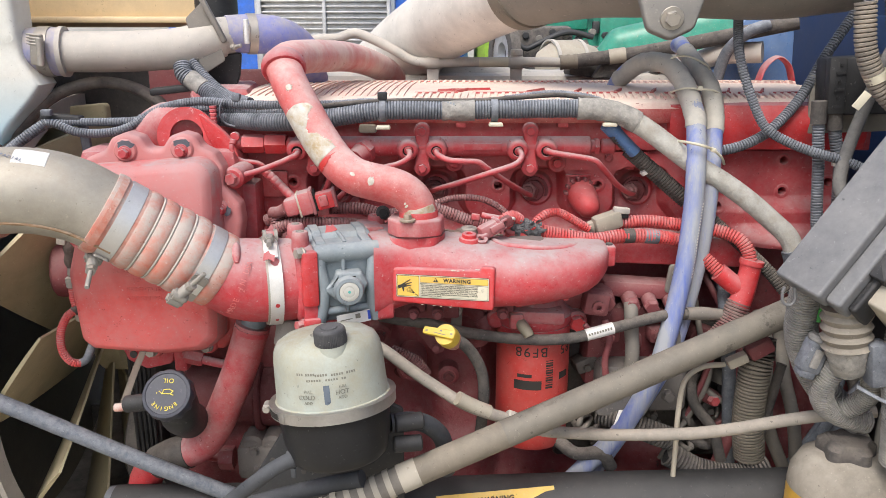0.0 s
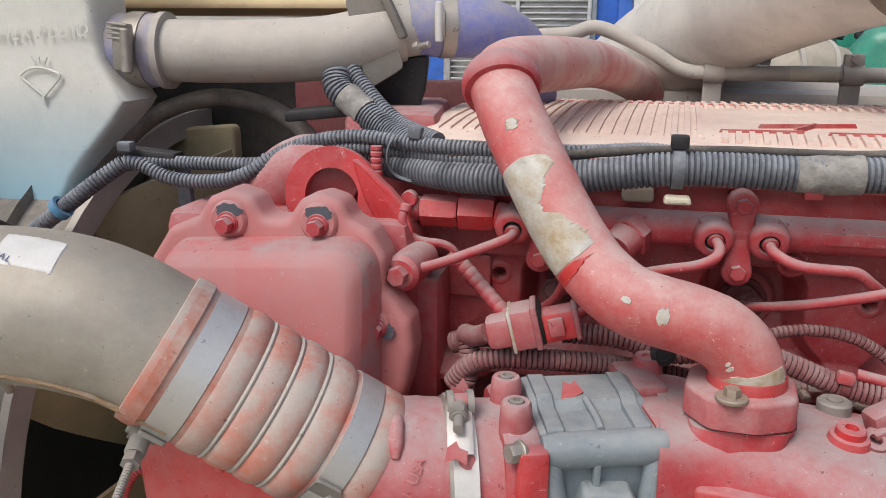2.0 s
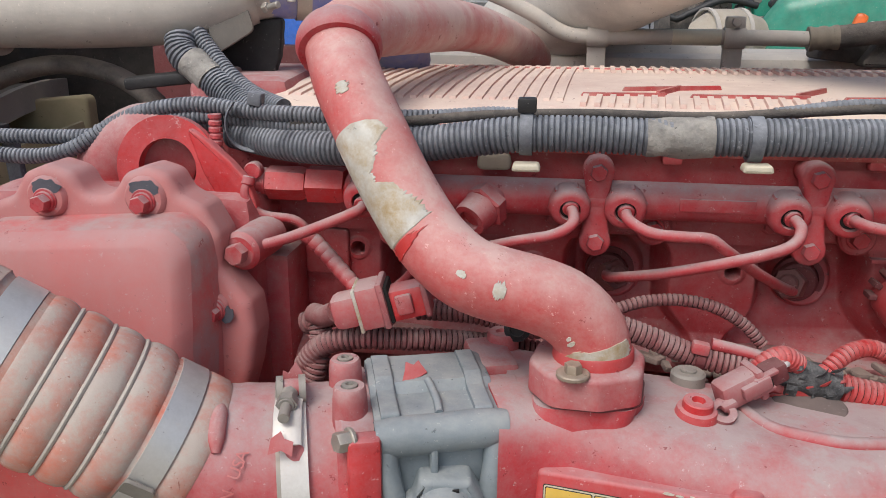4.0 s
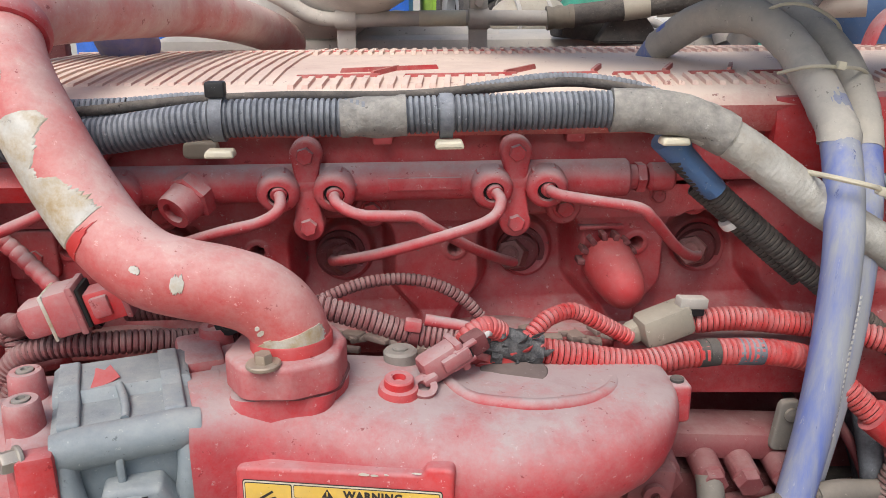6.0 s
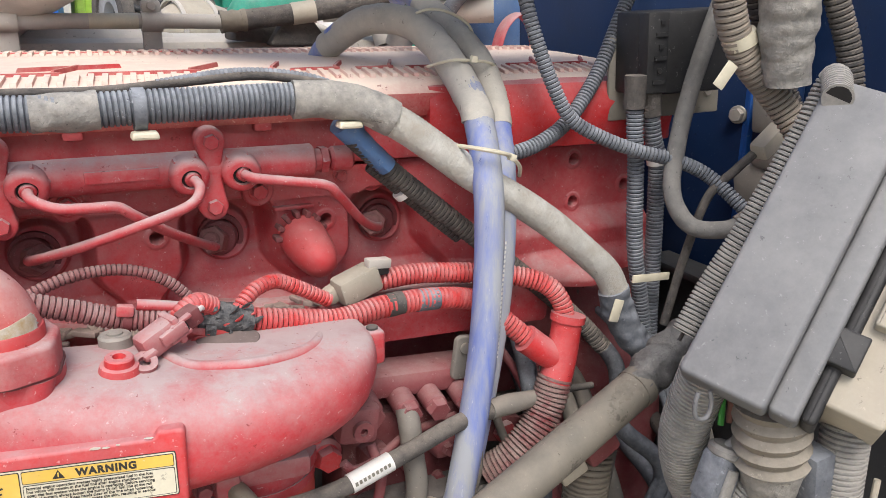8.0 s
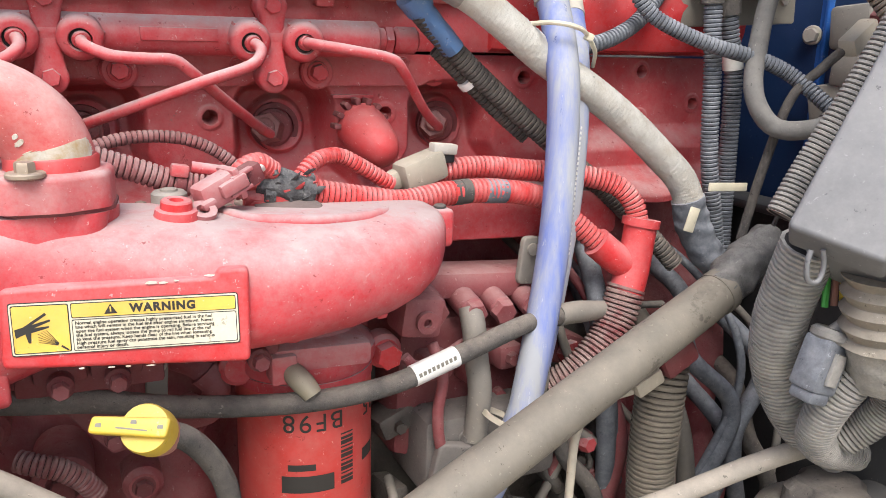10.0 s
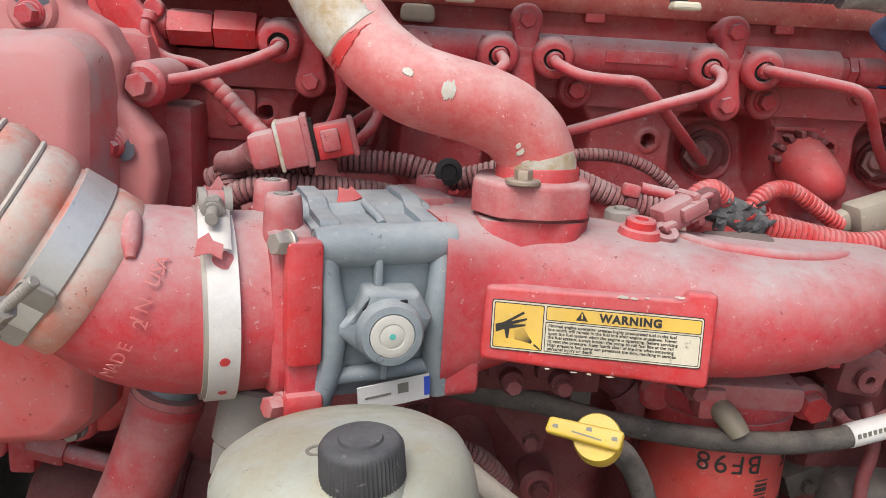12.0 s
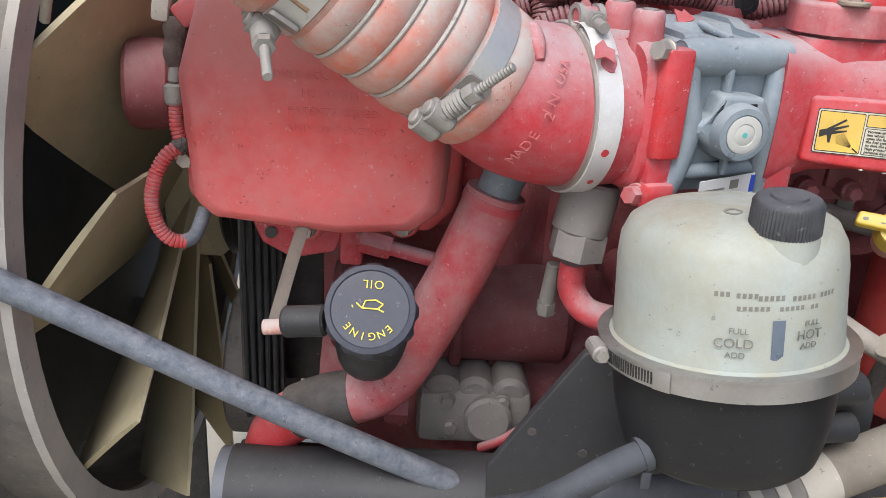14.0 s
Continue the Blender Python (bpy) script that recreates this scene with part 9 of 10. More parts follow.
conduit([(0.575, 1.15, 1.64), (0.585, 1.150, 1.574), (0.612, 1.150, 1.525), (0.650, 1.140, 1.485), (0.668, 1.120, 1.450), (0.67, 1.09, 1.40)], 0.0150, "dusty tan-grey conduit over the cab wall", mat("tan-dusted conduit", (0.12, 0.11, 0.10), 0.6, dust=0.8, dcol=(0.36, 0.31, 0.25), bump=0.15, even=0.6), 0.006)
conduit([(0.62, 1.17, 1.66), (0.635, 1.165, 1.58), (0.672, 1.155, 1.50), (0.69, 1.14, 1.45)], 0.0115, "dark conduit beside the taped bundle", RUBBER_DUSTY, 0.0055)
conduit([(0.655, 1.10, 1.67), (0.655, 1.10, 1.60), (0.680, 1.09, 1.53), (0.69, 1.08, 1.46)], 0.0115, "dark conduit on the taped bundle's far side", RUBBER_DUSTY, 0.0055)
whole("wrapped_cable", Geo().sweep([(0.615, 1.11, 1.66), (0.622, 1.115, 1.60), (0.632, 1.12, 1.545), (0.640, 1.12, 1.50)], [0.024, 0.027, 0.026, 0.020], 20, 0.003, wobble=0.14), TAPE, "grey taped cable bundle on the cab wall", "taped bundle")
whole("paper_tag", Geo().box((0.583, 1.142, 1.508), (0.012, 0.0015, 0.026), (0, 34, -12), 0.001), LABEL_CREAM, "cream paper tag on a conduit", "tag")
whole("paper_band", Geo().sweep([(0.601, 1.150, 1.545), (0.607, 1.150, 1.535)], 0.0162, 16, 0.003), LABEL_CREAM, "cream paper band round a conduit", "band")
wcon = thing("wire_connector", "tan connector on a thin cable at the cab wall", "connector", (0.70, 1.2, 1.42))
part("block", Geo().box((0.705, 1.19, 1.432), (0.045, 0.02, 0.02), (0, -32, 10), 0.004), BEIGE, wcon)
part("red_end", Geo().box((0.735, 1.19, 1.452), (0.020, 0.018, 0.018), (0, -32, 10), 0.004), RED_GRIMY, wcon)
part("cable", Geo().sweep([(0.690, 1.193, 1.42), (0.670, 1.20, 1.40), (0.645, 1.21, 1.37), (0.63, 1.22, 1.30), (0.62, 1.23, 1.22)], 0.005, 10, 0.008), RUBBER_DUSTY, wcon)
for p, q, r in (((0.586, 1.272, 1.462), (0.5845, 1.272, 1.497), 0.0118), ((0.6165, 1.280, 1.452), (0.611, 1.280, 1.490), 0.0125)):
    whole("conduit_collar", Geo().sweep([p, q], r, 16, 0.006, wobble=0.05), RUBBER_DUSTY, "dusty tape collar where a conduit enters the relay box", "collar")
hinge = thing("cab_pillar", "bright blue cab pillar edge with grey brackets", "cab pillar", (0.83, 1.36, 1.2))
CAB_BRIGHT = mat("bright blue pillar paint", (0.010, 0.085, 0.34), 0.35, dust=0.2, dcol=(0.12, 0.18, 0.28), bump=0.05)
part("pillar_face", Geo().box((0.826, 1.362, 1.40), (0.010, 0.064, 0.30), (0, 0, 0), 0.003), CAB_BRIGHT, hinge)
part("pillar_fold", Geo().box((0.822, 1.328, 1.40), (0.014, 0.006, 0.30), (0, 0, 0), 0.002), CAB_BRIGHT, hinge)
for y, z, w, h in ((1.285, 1.445, 0.05, 0.05), (1.270, 1.395, 0.06, 0.04), (1.30, 1.350, 0.05, 0.06), (1.24, 1.42, 0.04, 0.06)):
    part("bracket", Geo().box((0.815, y, z), (0.03, w, h), (random.uniform(-15, 15), 0, 8), 0.006), FITTING, hinge)
bolt(hinge, (0.815, 1.345, 1.435), (-1, -0.4, 0), 0.016, 0.010, BOLT_STEEL, 0.012)
relay = thing("relay_box", "glossy black relay box on a beige plate", "relay box", (0.635, 1.28, 1.46))
part("box", Geo().box((0.656, 1.3, 1.52), (0.118, 0.05, 0.090), (0, -3, -8), 0.005), BLACK_PLASTIC, relay)
part("side_face", Geo().box((0.608, 1.279, 1.52), (0.026, 0.03, 0.086), (0, -3, -8), 0.003), BLACK_PLASTIC, relay)
for k in range(6):
    part("vent_slot", Geo().box((0.608, 1.2625, 1.552 - 0.0125 * k), (0.014 if k % 2 else 0.005, 0.002, 0.004), (0, -3, -8)), BLACK_PLASTIC, relay)
part("beige_plate", Geo().box((0.670, 1.325, 1.49), (0.150, 0.006, 0.095), (0, -3, -8), 0.004), mat("dirty grey-beige plate", (0.22, 0.205, 0.175), 0.6, dust=0.5, dcol=(0.33, 0.30, 0.25), bump=0.15), relay)
bolt(relay, (0.728, 1.318, 1.472), (0, -1, 0), 0.011, 0.007, BOLT_STEEL, 0.008)

# ---- amber reservoir ----
amb = thing("clutch_reservoir", "amber plastic fluid reservoir with a dusty grey cap", "fluid reservoir", (0.575, 1.05, 0.85))
part("bottle", Geo().lathe([(0.072, 0.80), (0.074, 0.83), (0.074, 0.955), (0.070, 0.985), (0.060, 1.005), (0.045, 1.015), (0.03, 1.018)], (0.578, 1.045, 0), (0, 0, 1), 44), AMBER, amb)
part("shoulder_dust", Geo().lathe([(0.0745, 0.962), (0.0718, 0.984), (0.0612, 1.0055), (0.0460, 1.016), (0.03, 1.019)], (0.578, 1.045, 0), (0, 0, 1), 44), BEIGE_RUBBER, amb)
n = 40
rings = [[(0.578 + (r + a * math.cos(5 * 2 * math.pi * k / n)) * math.cos(2 * math.pi * k / n), 1.045 + (r + a * math.cos(5 * 2 * math.pi * k / n)) * math.sin(2 * math.pi * k / n), z) for k in range(n)] for r, z, a in ((0.034, 1.012, 0.004), (0.037, 1.016, 0.005), (0.036, 1.032, 0.005), (0.028, 1.040, 0.003), (0.001, 1.041, 0))]
part("cap", Geo().loft(rings), RUBBER_DUSTY, amb)
part("bracket", Geo().box((0.578, 1.12, 0.80), (0.16, 0.14, 0.03), (0, 0, 0), 0.005), CHASSIS, amb)

# ---- loose hoses and clutter low beside the block ----
conduit([(0.499, 1.195, 1.135), (0.498, 1.19, 1.11), (0.492, 1.185, 1.08), (0.490, 1.185, 1.0), (0.500, 1.19, 0.93)], 0.0250, "fat tan-dusted conduit dropping behind the shaft", mat("brown-dusted conduit", (0.09, 0.08, 0.065), 0.65, dust=0.7, dcol=(0.20, 0.175, 0.14), bump=0.2, even=0.5), 0.0055, "low conduits")
conduit([(0.26, 1.24, 0.985), (0.30, 1.22, 0.98), (0.34, 1.21, 0.965), (0.38, 1.21, 0.95)], 0.020, "black conduit with a white ring below the pump", RUBBER_DUSTY, 0.006, "low conduits")
conduit([(0.37, 1.20, 0.93), (0.42, 1.19, 0.905), (0.48, 1.18, 0.90), (0.53, 1.18, 0.92)], 0.021, "dark conduit lying on the cross tube", RUBBER_DUSTY, 0.006, "low conduits")
whole("white_ring", Geo().sweep([(0.288, 1.224, 0.982), (0.300, 1.219, 0.979)], 0.0215, 18, 0.004), WHITE_PAINT, "white band on a black conduit", "band")
low = thing("rubber_hose", "dusty black rubber hoses tangled beside the block", "hose", (0.4, 1.25, 0.9))
part("hose", Geo().sweep([(0.43, 1.27, 1.07), (0.415, 1.25, 1.04), (0.42, 1.24, 1.0), (0.45, 1.23, 0.96), (0.47, 1.23, 0.90)], 0.009, 14, 0.008), RUBBER_DUSTY, low)
part("hose", Geo().sweep([(0.37, 1.30, 1.08), (0.365, 1.28, 1.02), (0.345, 1.27, 0.98), (0.30, 1.26, 0.95)], 0.012, 14, 0.008), RUBBER_DUSTY, low)
part("hose", Geo().sweep([(0.55, 1.22, 1.08), (0.53, 1.21, 1.0), (0.515, 1.20, 0.95), (0.50, 1.2, 0.92)], 0.008, 14, 0.008), RUBBER_DUSTY, low)
part("hose", Geo().sweep([(0.19, 1.23, 0.94), (0.22, 1.21, 0.925), (0.26, 1.20, 0.93), (0.28, 1.21, 0.90)], 0.011, 14, 0.008), RUBBER_DUSTY, low)
for x, y, z, s, r in ((0.44, 1.30, 1.10, 0.05, 20), (0.41, 1.28, 1.03, 0.04, -15), (0.455, 1.27, 1.00, 0.035, 30), (0.36, 1.29, 1.0, 0.045, 10), (0.48, 1.26, 1.11, 0.03, -25)):
    c = thing("fitting_block", "small grimy maroon fitting beside the block", "fitting", (x, y, z - s / 2), group="low fittings")
    part("body", Geo().box((x, y, z), (s, s * 0.8, s * 0.7), (0, r, 5), 0.006), RED_GRIMY, c)
    part("nipple", Geo().hexa((x, y - s * 0.4, z), (0.2, -1, 0.1), s * 0.45, 0.012), RED_PAINT, c)
gal = thing("pipe_cluster", "cluster of oily dark pipes and small blocks beside the block", "pipes", (0.36, 1.3, 0.9))
OILY = mat("oily black-grey metal", (0.05, 0.046, 0.042), 0.5, 0.1, dust=0.5, dcol=(0.17, 0.15, 0.13), bump=0.4, scale=24)
part("side_plate", Geo().box((0.37, 1.335, 0.985), (0.34, 0.02, 0.26), (0, 0, 0), 0.01), OILY, gal)
for k in range(16):
    x, z = random.uniform(0.23, 0.52), random.uniform(0.90, 1.09)
    w, h = random.uniform(0.016, 0.042), random.uniform(0.014, 0.034)
    m = (OILY, FITTING, OILY, PUMP_RED)[k % 4]
    part("small_block", Geo().box((x, 1.300 + random.uniform(-0.012, 0.012), z), (w, 0.05, h), (random.uniform(-12, 12), random.uniform(-25, 25), random.uniform(-10, 10)), 0.005), m, gal)
    bolt(gal, (x, 1.268, z), (random.uniform(-0.3, 0.3), -1, 0.1), 0.011, 0.009, m, 0.007)
for k in range(12):
    x, z = random.uniform(0.24, 0.52), random.uniform(0.90, 1.06)
    dx, dz = random.uniform(-0.09, 0.09), random.uniform(-0.05, 0.07)
    part("pipe", Geo().sweep([(x, 1.29, z), (x + dx * 0.4, 1.262, z + dz * 0.2), (x + dx * 0.8, 1.255, z + dz * 0.7), (x + dx, 1.285, z + dz)], random.choice((0.0035, 0.005, 0.0075)), 10, 0.006), (OILY, FITTING, RUBBER_DUSTY)[k % 3], gal)
harn = thing("plug_pair", "red and beige connectors beside the steering shaft", "connector", (0.46, 1.15, 1.1))
part("red_plug", Geo().box((0.488, 1.165, 1.130), (0.040, 0.024, 0.024), (0, -30, 0), 0.005), RED_GRIMY, harn)
part("white_plug", Geo().box((0.455, 1.165, 1.110), (0.032, 0.018, 0.016), (0, -26, 0), 0.003), BEIGE, harn)
# Black panels added over the blue cab wall to darken the cavity; hoses in front.
cavity_back = thing("cavity_backing", "black panels added to darken the cavity below the cab", "panel", (0.78, 1.1, 0.6))
part("panel", Geo().box((0.79, 1.12, 0.86), (0.02, 0.62, 0.72), (0, 0, 0), 0.006), CHASSIS, cavity_back)
part("lip", Geo().box((0.775, 1.12, 1.225), (0.05, 0.62, 0.012), (0, 0, 0), 0.004), CHASSIS, cavity_back)
part("rear_panel", Geo().box((0.60, 1.45, 0.98), (0.4, 0.02, 0.5), (0, 0, 0), 0.006), RUBBER, cavity_back)
for k in range(14):
    x, z = 0.42 + 0.025 * k + random.uniform(-0.01, 0.01), random.uniform(0.86, 1.10)
    part("cavity_hose", Geo().sweep([(x, 1.44, z + 0.17), (x, 1.32 + 0.01 * (k % 4), z + 0.14), (x + random.uniform(-0.03, 0.03), 1.27, z + 0.08), (x + random.uniform(-0.04, 0.04), 1.25, z), (x + random.uniform(-0.06, 0.06), 1.26, z - 0.15)], random.choice((0.005, 0.008, 0.011)), 12, 0.01), random.choice((RUBBER_DUSTY, CONDUIT, PUMP_RED, FITTING)), cavity_back)

# ---- air line and intake tube behind the engine ----
aline = thing("refrigerant_line", "dusty grey metal line clipped along the far side", "pipe", (0.1, 1.81, 1.5))
part("tube", Geo().sweep([(-0.30, 1.81, 1.580), (-0.262, 1.81, 1.586), (-0.226, 1.81, 1.588), (-0.194, 1.81, 1.598), (-0.161, 1.81, 1.589), (-0.112, 1.81, 1.566), (-0.068, 1.81, 1.541), (-0.024, 1.81, 1.536), (0.081, 1.81, 1.537), (0.20, 1.81, 1.537), (0.262, 1.81, 1.536)], 0.0105, 18, 0.01), GREY_HOSE, aline)
part("ferrule", Geo().sweep([(0.255, 1.81, 1.536), (0.275, 1.809, 1.5375), (0.292, 1.808, 1.539)], 0.0165, 18, 0.004, (1, 1, 0.9, 0.9)), RUST, aline)
part("hose", Geo().sweep([(0.285, 1.808, 1.5385), (0.36, 1.803, 1.548), (0.44, 1.79, 1.560), (0.56, 1.75, 1.585), (0.72, 1.70, 1.62)], 0.0150, 18, 0.012), RUBBER_DUSTY, aline)
part("sleeve", Geo().sweep([(0.36, 1.803, 1.548), (0.395, 1.799, 1.553)], 0.0165, 18, 0.006), BEIGE, aline)
part("paper_label", Geo().sweep([(0.078, 1.81, 1.537), (0.142, 1.81, 1.537)], 0.0109, 18, 0.008), LABEL_CREAM, aline)
for x in (-0.022, 0.160):
    c = part("clip", Geo().sweep([(x - 0.014, 1.81, 1.5365), (x + 0.014, 1.81, 1.5365)], 0.0145, 18, 0.006), GREY_HOSE, aline)
    part("post", Geo().box((x, 1.815, 1.512), (0.026, 0.010, 0.050), (0, 0, 0), 0.002), GREY_HOSE, c)
    part("tab", Geo().box((x, 1.81, 1.556), (0.026, 0.012, 0.018), (0, 0, 0), 0.003), GREY_HOSE, c)
    bolt(c, (x, 1.803, 1.558), (0, -1, 0), 0.012, 0.007, GREY_HOSE, 0)
duct = thing("intake_duct", "fat dusty grey air intake duct rising over the engine", "duct", (0.0, 1.9, 1.5))
# Dusty grey, its base colour raised to carry brightness from sky haze.
DUCT = mat("dusty grey duct rubber brightened by haze", (0.64, 0.62, 0.575), 0.7, dust=0.6, dcol=(0.68, 0.635, 0.57), bump=0.12, wear=0.12, wcol=(0.30, 0.28, 0.25))
part("duct_wall", Geo().sweep([(-0.17, 2.06, 1.475), (-0.12, 2.00, 1.53), (-0.03, 1.88, 1.602), (0.06, 1.72, 1.652), (0.15, 1.56, 1.685), (0.24, 1.42, 1.70)], [0.088, 0.086, 0.082, 0.078, 0.076, 0.076], 44, 0.015), DUCT, duct)
part("duct_mouth", Geo().sweep([(-0.20, 2.10, 1.44), (-0.15, 2.04, 1.50)], 0.094, 40, 0.01), DUCT, duct)
part("housing", Geo().sweep([(0.13, 1.60, 1.685), (0.24, 1.42, 1.705), (0.36, 1.31, 1.705), (0.50, 1.30, 1.70), (0.62, 1.32, 1.71)], [0.080, 0.083, 0.084, 0.082, 0.080], 44, 0.015), mat("dull grey duct plastic", (0.20, 0.185, 0.16), 0.6, dust=0.6, dcol=(0.30, 0.27, 0.225), bump=0.2, wear=0.2, wcol=(0.10, 0.09, 0.08)), duct)
part("mount_ear", Geo().prism(round_poly([(-0.052, 0.05), (-0.034, -0.022), (0.0, -0.036), (0.034, -0.020), (0.060, 0.05)], 0.016), (0.328, 1.222, 1.622), (1, 0.0, 0), (0, 0.25, 1), 0.012, 0.004), mat("dull cast ear", (0.17, 0.165, 0.155), 0.5, 0.2, dust=0.5, dcol=(0.28, 0.26, 0.225), bump=0.25), duct)
bolt(duct, (0.328, 1.204, 1.619), (0, -1, -0.15), 0.020, 0.010, BOLT_STEEL, 0.017)
part("band", Geo().sweep([(0.145, 1.572, 1.684), (0.16, 1.545, 1.688)], 0.0815, 44, 0.006), RUST, duct)

# clutter on the far side of the cover
far = thing("turbo_clutter", "dusty dark pipes and brackets behind the valve cover", "engine parts", (0.3, 1.85, 1.4))
part("bracket", Geo().box((0.335, 1.86, 1.520), (0.12, 0.05, 0.035), (0, 6, 10), 0.006), RUBBER_DUSTY, far)
part("bracket", Geo().prism(round_poly([(-0.05, 0), (0.05, 0), (0.02, 0.04), (-0.02, 0.045)], 0.006), (0.375, 1.84, 1.50), (1, 0, 0), (0, 0, 1), 0.03, 0.004), RUBBER_DUSTY, far)
part("white_hose", Geo().sweep([(0.44, 1.90, 1.55), (0.49, 1.88, 1.55), (0.52, 1.86, 1.53), (0.53, 1.85, 1.50)], 0.017, 18, 0.008), GREY_HOSE, far)
part("grey_hose", Geo().sweep([(0.54, 1.82, 1.50), (0.55, 1.80, 1.535), (0.59, 1.76, 1.555), (0.66, 1.72, 1.56)], 0.022, 18, 0.008), GREY_HOSE, far)
part("pipe_stub", Geo().cyl((0.48, 1.9, 1.50), (0.51, 1.85, 1.58), 0.012, 16, 0.002), RUBBER_DUSTY, far)
part("far_block", Geo().box((0.14, 1.98, 1.40), (0.9, 0.22, 0.22), (0, 0, 0), 0.02), GREY_HOSE, far)
part("turbo_cover", Geo().sweep([(-0.10, 1.98, 1.47), (0.05, 1.95, 1.485), (0.2, 1.95, 1.47)], [0.05, 0.06, 0.045], 24, 0.015), GREY_HOSE, far)
bb = thing("blue_bracket", "pale blue painted cab hinge bracket", "bracket", (0.62, 1.75, 1.45))
part("plate", Geo().prism(round_poly([(-0.12, -0.12), (0.10, -0.12), (0.09, 0.10), (0.03, 0.11), (-0.05, 0.02)], 0.012), (0.66, 1.80, 1.58), (1, 0.2, 0), (0, 0, 1), 0.02, 0.004), mat("chalky blue paint", (0.10, 0.22, 0.48), 0.5, dust=0.45, dcol=(0.35, 0.38, 0.42), bump=0.08), bb)
part("hose", Geo().sweep([(0.58, 1.75, 1.50), (0.59, 1.73, 1.56), (0.62, 1.70, 1.60), (0.66, 1.70, 1.615)], 0.012, 14, 0.008), CONDUIT, bb)

# ---- trucks across the yard ----
BLUE_PAINT = mat("bright blue truck paint", (0.015, 0.14, 0.62), 0.3, dust=0.2, bump=0.02)
GREEN_PAINT = mat("green truck paint", (0.01, 0.28, 0.19), 0.3, dust=0.2, bump=0.02)
CHROME = mat("dull silver grille", (0.55, 0.56, 0.57), 0.35, 0.6, dust=0.2, bump=0.03)
LIME = mat("lime green sheet", (0.50, 0.75, 0.10), 0.5, bump=0.03)
blue = thing("blue_truck", "bright blue truck with a silver slatted grille", "truck", (-0.9, 6.6, 0))
part("cab_body", Geo().box((-1.0, 7.4, 2.0), (2.4, 1.6, 2.8), (0, 0, 0), 0.12), BLUE_PAINT, blue)
part("chassis", Geo().box((-1.0, 7.8, 0.45), (2.2, 2.6, 0.9), (0, 0, 0), 0.05), CHASSIS, blue)
grille = part("grille_panel", Geo().box((-0.92, 6.585, 1.55), (1.10, 0.05, 1.0), (0, 0, 0), 0.02), CHROME, blue)
for k in range(22):
    part("slat", Geo().box((-0.92, 6.54, 1.12 + 0.042 * k), (1.0, 0.05, 0.014), (0, 0, 0), 0.003), CHROME, grille)
for x in (-1.42, -0.92, -0.42):
    part("grille_post", Geo().box((x, 6.53, 1.55), (0.03, 0.05, 0.98), (0, 0, 0), 0.005), CHROME, grille)
part("side_panel", Geo().box((-0.18, 6.7, 1.6), (0.10, 0.3, 1.4), (0, 0, 0), 0.02), BLUE_PAINT, blue)
part("light_panel", Geo().box((-0.05, 6.62, 1.72), (0.16, 0.1, 0.5), (0, 0, 0), 0.02), WHITE_PAINT, blue)
part("orange_lamp", Geo().box((0.16, 6.62, 1.88), (0.09, 0.08, 0.12), (0, 0, 0), 0.02), mat("orange lamp", (0.8, 0.18, 0.02), 0.4), blue)
for x in (-1.8, -0.2):
    w = part("wheel", Geo().cyl((x - 0.14, 7.6, 0.5), (x + 0.14, 7.6, 0.5), 0.5, 32, 0.05), RUBBER, blue)
bin_ = thing("blue_bin", "bright blue plastic bin beyond the engine", "bin", (0.05, 3.6, 0))
part("bin_body", Geo().box((-0.04, 3.6, 0.68), (0.36, 0.4, 1.36), (0, 0, 0), 0.04), mat("blue bin plastic", (0.02, 0.18, 0.70), 0.4, dust=0.15, bump=0.02), bin_)
part("bin_rim", Geo().box((-0.04, 3.6, 1.36), (0.40, 0.44, 0.06), (0, 0, 0), 0.02), mat("blue bin rim", (0.02, 0.20, 0.74), 0.4, bump=0.02), bin_)
cont = thing("lime_container", "lime green slatted container", "container", (0.55, 7.2, 0))
part("container_body", Geo().box((0.60, 7.6, 0.9), (0.62, 0.6, 1.8), (0, 0, 0), 0.03), LIME, cont)
for k in range(6):
    part("upright_slat", Geo().box((0.335 + 0.105 * k, 7.28, 0.9), (0.06, 0.04, 1.75), (0, 0, 0), 0.01), LIME, cont)
green = thing("green_truck", "green conventional truck with a chrome-ringed headlight", "truck", (2.2, 5.6, 0))
o = round_poly([(0.0, 0.55), (0.0, 1.35), (0.18, 1.62), (0.9, 1.78), (1.25, 1.85), (1.5, 2.75), (3.1, 2.85), (3.1, 0.55)], 0.12)
part("bonnet_and_cab", Geo().prism(o, (1.15, 6.4, 0), (1, -0.25, 0), (0, 0, 1), 1.2, 0.10), GREEN_PAINT, green)
part("fender", Geo().sweep([(1.15, 5.25, 0.85), (1.25, 5.2, 1.22), (1.6, 5.1, 1.38), (2.0, 5.0, 1.30), (2.2, 4.95, 0.9)], 0.13, 20, 0.05), GREEN_PAINT, green)
hl = part("headlight", Geo().box((1.55, 5.02, 1.42), (0.30, 0.08, 0.13), (0, 8, -14), 0.04), WHITE_PAINT, green)
part("orange_marker", Geo().box((1.37, 5.03, 1.46), (0.06, 0.08, 0.16), (0, 18, -14), 0.02), mat("orange marker lens", (0.8, 0.16, 0.03), 0.35), hl)
part("wheel", Geo().cyl((1.45, 5.15, 0.52), (1.55, 5.45, 0.52), 0.52, 32, 0.06), RUBBER, green)
part("chassis", Geo().box((2.4, 6.0, 0.5), (2.6, 1.0, 0.3), (0, 0, -14), 0.05), CHASSIS, green)
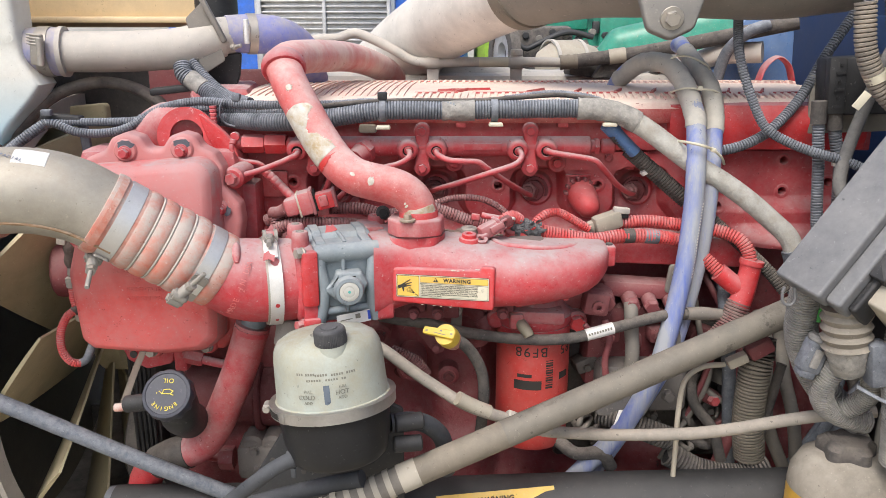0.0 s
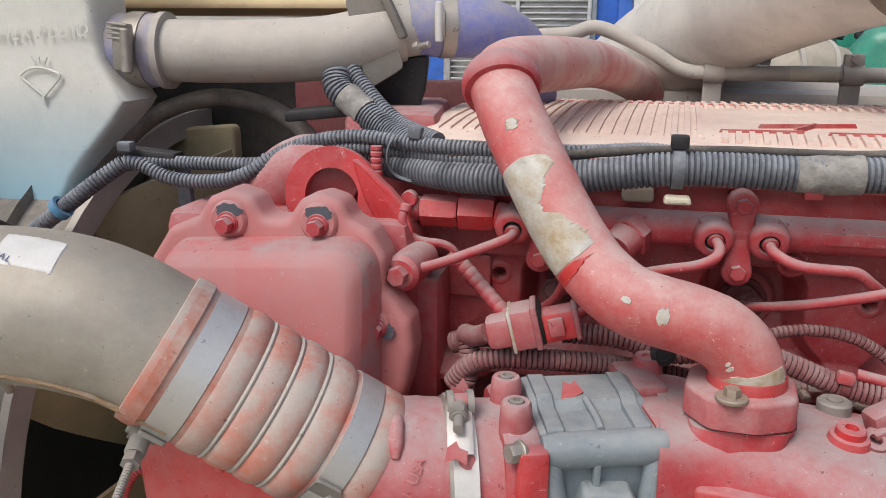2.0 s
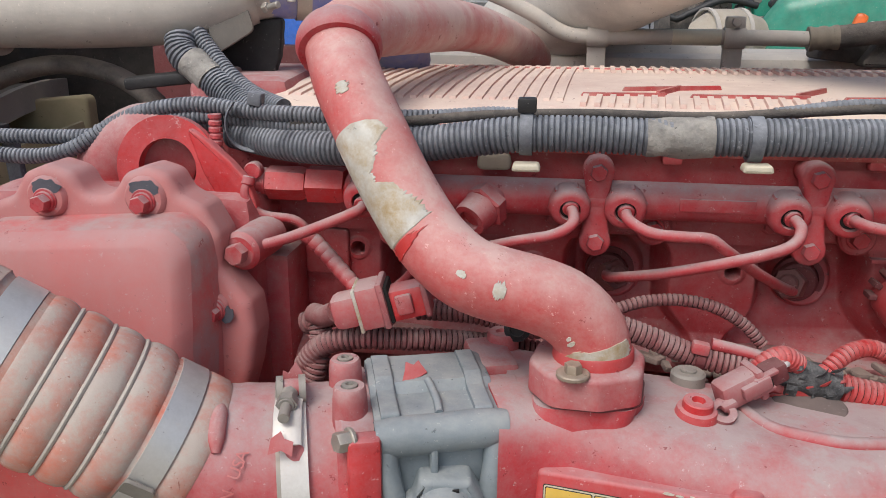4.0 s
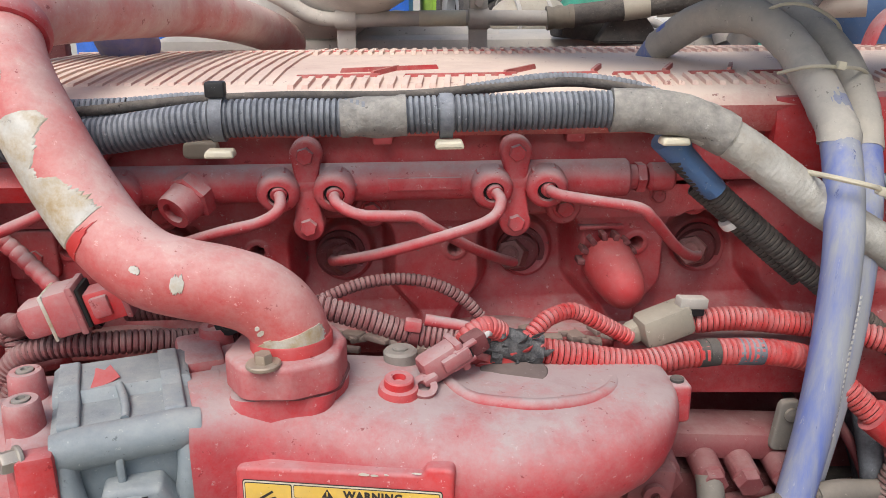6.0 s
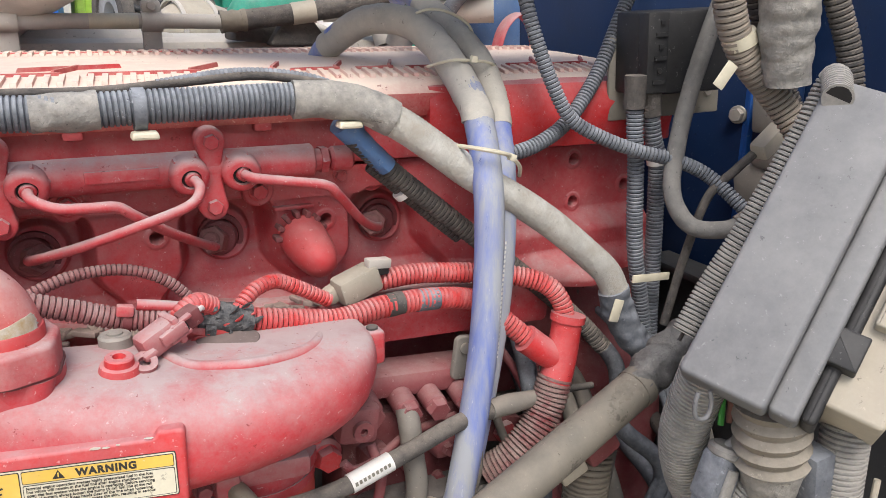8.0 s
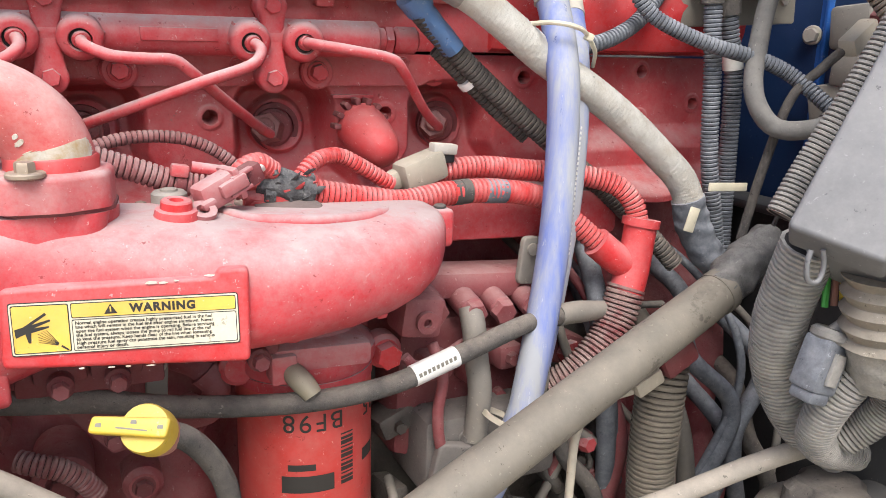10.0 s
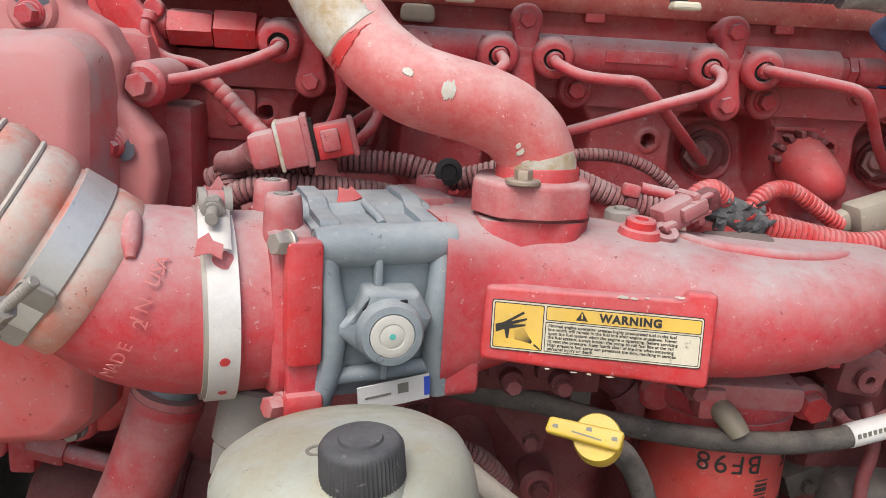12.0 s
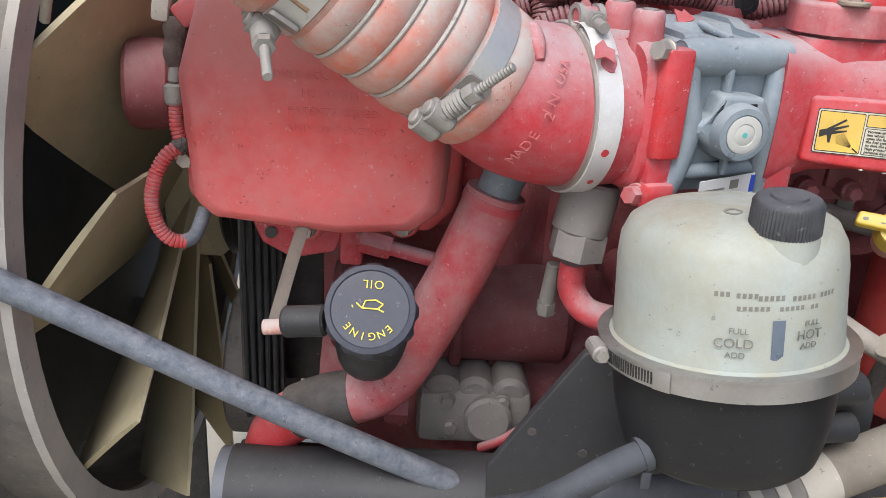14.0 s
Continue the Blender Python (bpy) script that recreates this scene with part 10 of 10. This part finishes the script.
part("sleeper_body", Geo().box((1.95, 8.0, 1.65), (2.6, 1.6, 1.3), (0, 0, 0), 0.08), GREEN_PAINT, green)
part("body_panel", Geo().box((1.05, 7.16, 1.75), (0.36, 0.05, 0.26), (0, 0, 0), 0.02), GREEN_PAINT, green)
part("body_panel", Geo().box((1.55, 7.16, 1.62), (0.44, 0.06, 0.40), (0, 0, 0), 0.03), GREEN_PAINT, green)
for x, z in ((0.80, 1.78), (1.24, 1.80), (1.30, 1.64)):
    part("hinge", Geo().box((x, 7.14, z), (0.06, 0.05, 0.10), (0, 0, 0), 0.012), CHASSIS, green)
tank = thing("air_tank", "dusty tan-white cylindrical air tank on a dark frame", "air tank", (0.73, 5.0, 0.9))
part("tank_shell", Geo().sweep([(0.57, 4.95, 1.42), (0.60, 4.95, 1.42), (0.86, 5.05, 1.42), (0.90, 5.07, 1.42)], [0.07, 0.135, 0.135, 0.10], 32, 0.02), BEIGE, tank)
for x in (0.63, 0.80):
    part("strap", Geo().ring((x, 4.96 + 0.38 * (x - 0.60), 1.42), (1, 0.38, 0), 0.141, 0.130, 0.022, 32), GREY_HOSE, tank)
part("stand", Geo().box((0.73, 5.05, 0.65), (0.3, 0.25, 1.3), (0, 0, 0), 0.03), CHASSIS, tank)
eng = thing("yard_engine", "dark dusty engine block standing in the yard", "engine", (0.75, 5.5, 0.0))
part("block", Geo().box((0.60, 5.5, 0.82), (0.46, 0.36, 1.64), (0, 0, 0), 0.04), RUBBER_DUSTY, eng)
part("side_block", Geo().box((1.05, 5.6, 0.76), (0.50, 0.40, 1.50), (0, 0, 0), 0.04), RUBBER_DUSTY, eng)
for k in range(9):
    x = 0.44 + 0.085 * k
    part("cover_bolt", Geo().cyl((x, 5.30, 1.60 - 0.02 * (k % 3)), (x, 5.36, 1.60 - 0.02 * (k % 3)), 0.022, 12, 0.004), CHASSIS if k % 2 else FITTING, eng)
part("pipe", Geo().sweep([(0.42, 5.30, 1.58), (0.52, 5.27, 1.50), (0.60, 5.27, 1.53), (0.78, 5.28, 1.60), (0.95, 5.30, 1.57)], 0.018, 12, 0.03), CHASSIS, eng)
part("pipe", Geo().sweep([(0.90, 5.32, 1.55), (0.95, 5.28, 1.42), (1.10, 5.28, 1.40), (1.22, 5.32, 1.48)], 0.020, 12, 0.03), FITTING, eng)
tyre = thing("spare_wheel", "upright wheel with a pale steel rim in the yard", "wheel", (0.36, 5.2, 0.9))
part("tyre", Geo().ring((0.41, 5.2, 1.47), (-0.95, -0.3, 0), 0.20, 0.14, 0.06, 40), RUBBER_DUSTY, tyre)
part("rim", Geo().ring((0.412, 5.2, 1.47), (-0.95, -0.3, 0), 0.14, 0.07, 0.05, 36), CHROME, tyre)
part("stand", Geo().box((0.40, 5.20, 0.65), (0.10, 0.18, 1.28), (0, 0, 0), 0.02), CHASSIS, tyre)
lumps = thing("parts_heap", "heap of dusty tan machine parts behind the engine", "machine parts", (0.51, 2.35, 1.2))
part("bench", Geo().box((0.52, 2.42, 0.74), (0.40, 0.30, 1.46), (0, 0, 0), 0.02), CHASSIS, lumps)
for x, z, w, h, a in ((0.39, 1.478, 0.05, 0.03, 10), (0.43, 1.490, 0.06, 0.035, -20), (0.475, 1.482, 0.07, 0.022, 12), (0.52, 1.488, 0.05, 0.03, -8), (0.555, 1.495, 0.05, 0.02, 30), (0.60, 1.492, 0.06, 0.03, -14)):
    part("lump", Geo().box((x, 2.30, z), (w, 0.06, h), (random.uniform(-20, 20), a, 15), 0.008), (FITTING, GREY_HOSE, CHASSIS)[int(x * 100) % 3], lumps)
part("lever", Geo().sweep([(0.50, 2.28, 1.505), (0.54, 2.27, 1.515), (0.58, 2.27, 1.500), (0.62, 2.28, 1.495)], 0.008, 10, 0.01), GREY_HOSE, lumps)
shed = thing("yard_shed", "pale grey yard building beyond the trucks", "building", (0, 22, 0))
part("wall", Geo().box((0, 22, 2.2), (50, 1.0, 4.4)), mat("pale shed cladding", (0.42, 0.42, 0.40), 0.7, scale=0.8, bump=0.1, fine=20), shed)
part("roof_edge", Geo().box((0, 21.7, 4.5), (51, 1.6, 0.3), (0, 0, 0), 0.05), mat("grey roof edge", (0.25, 0.25, 0.26), 0.7), shed)
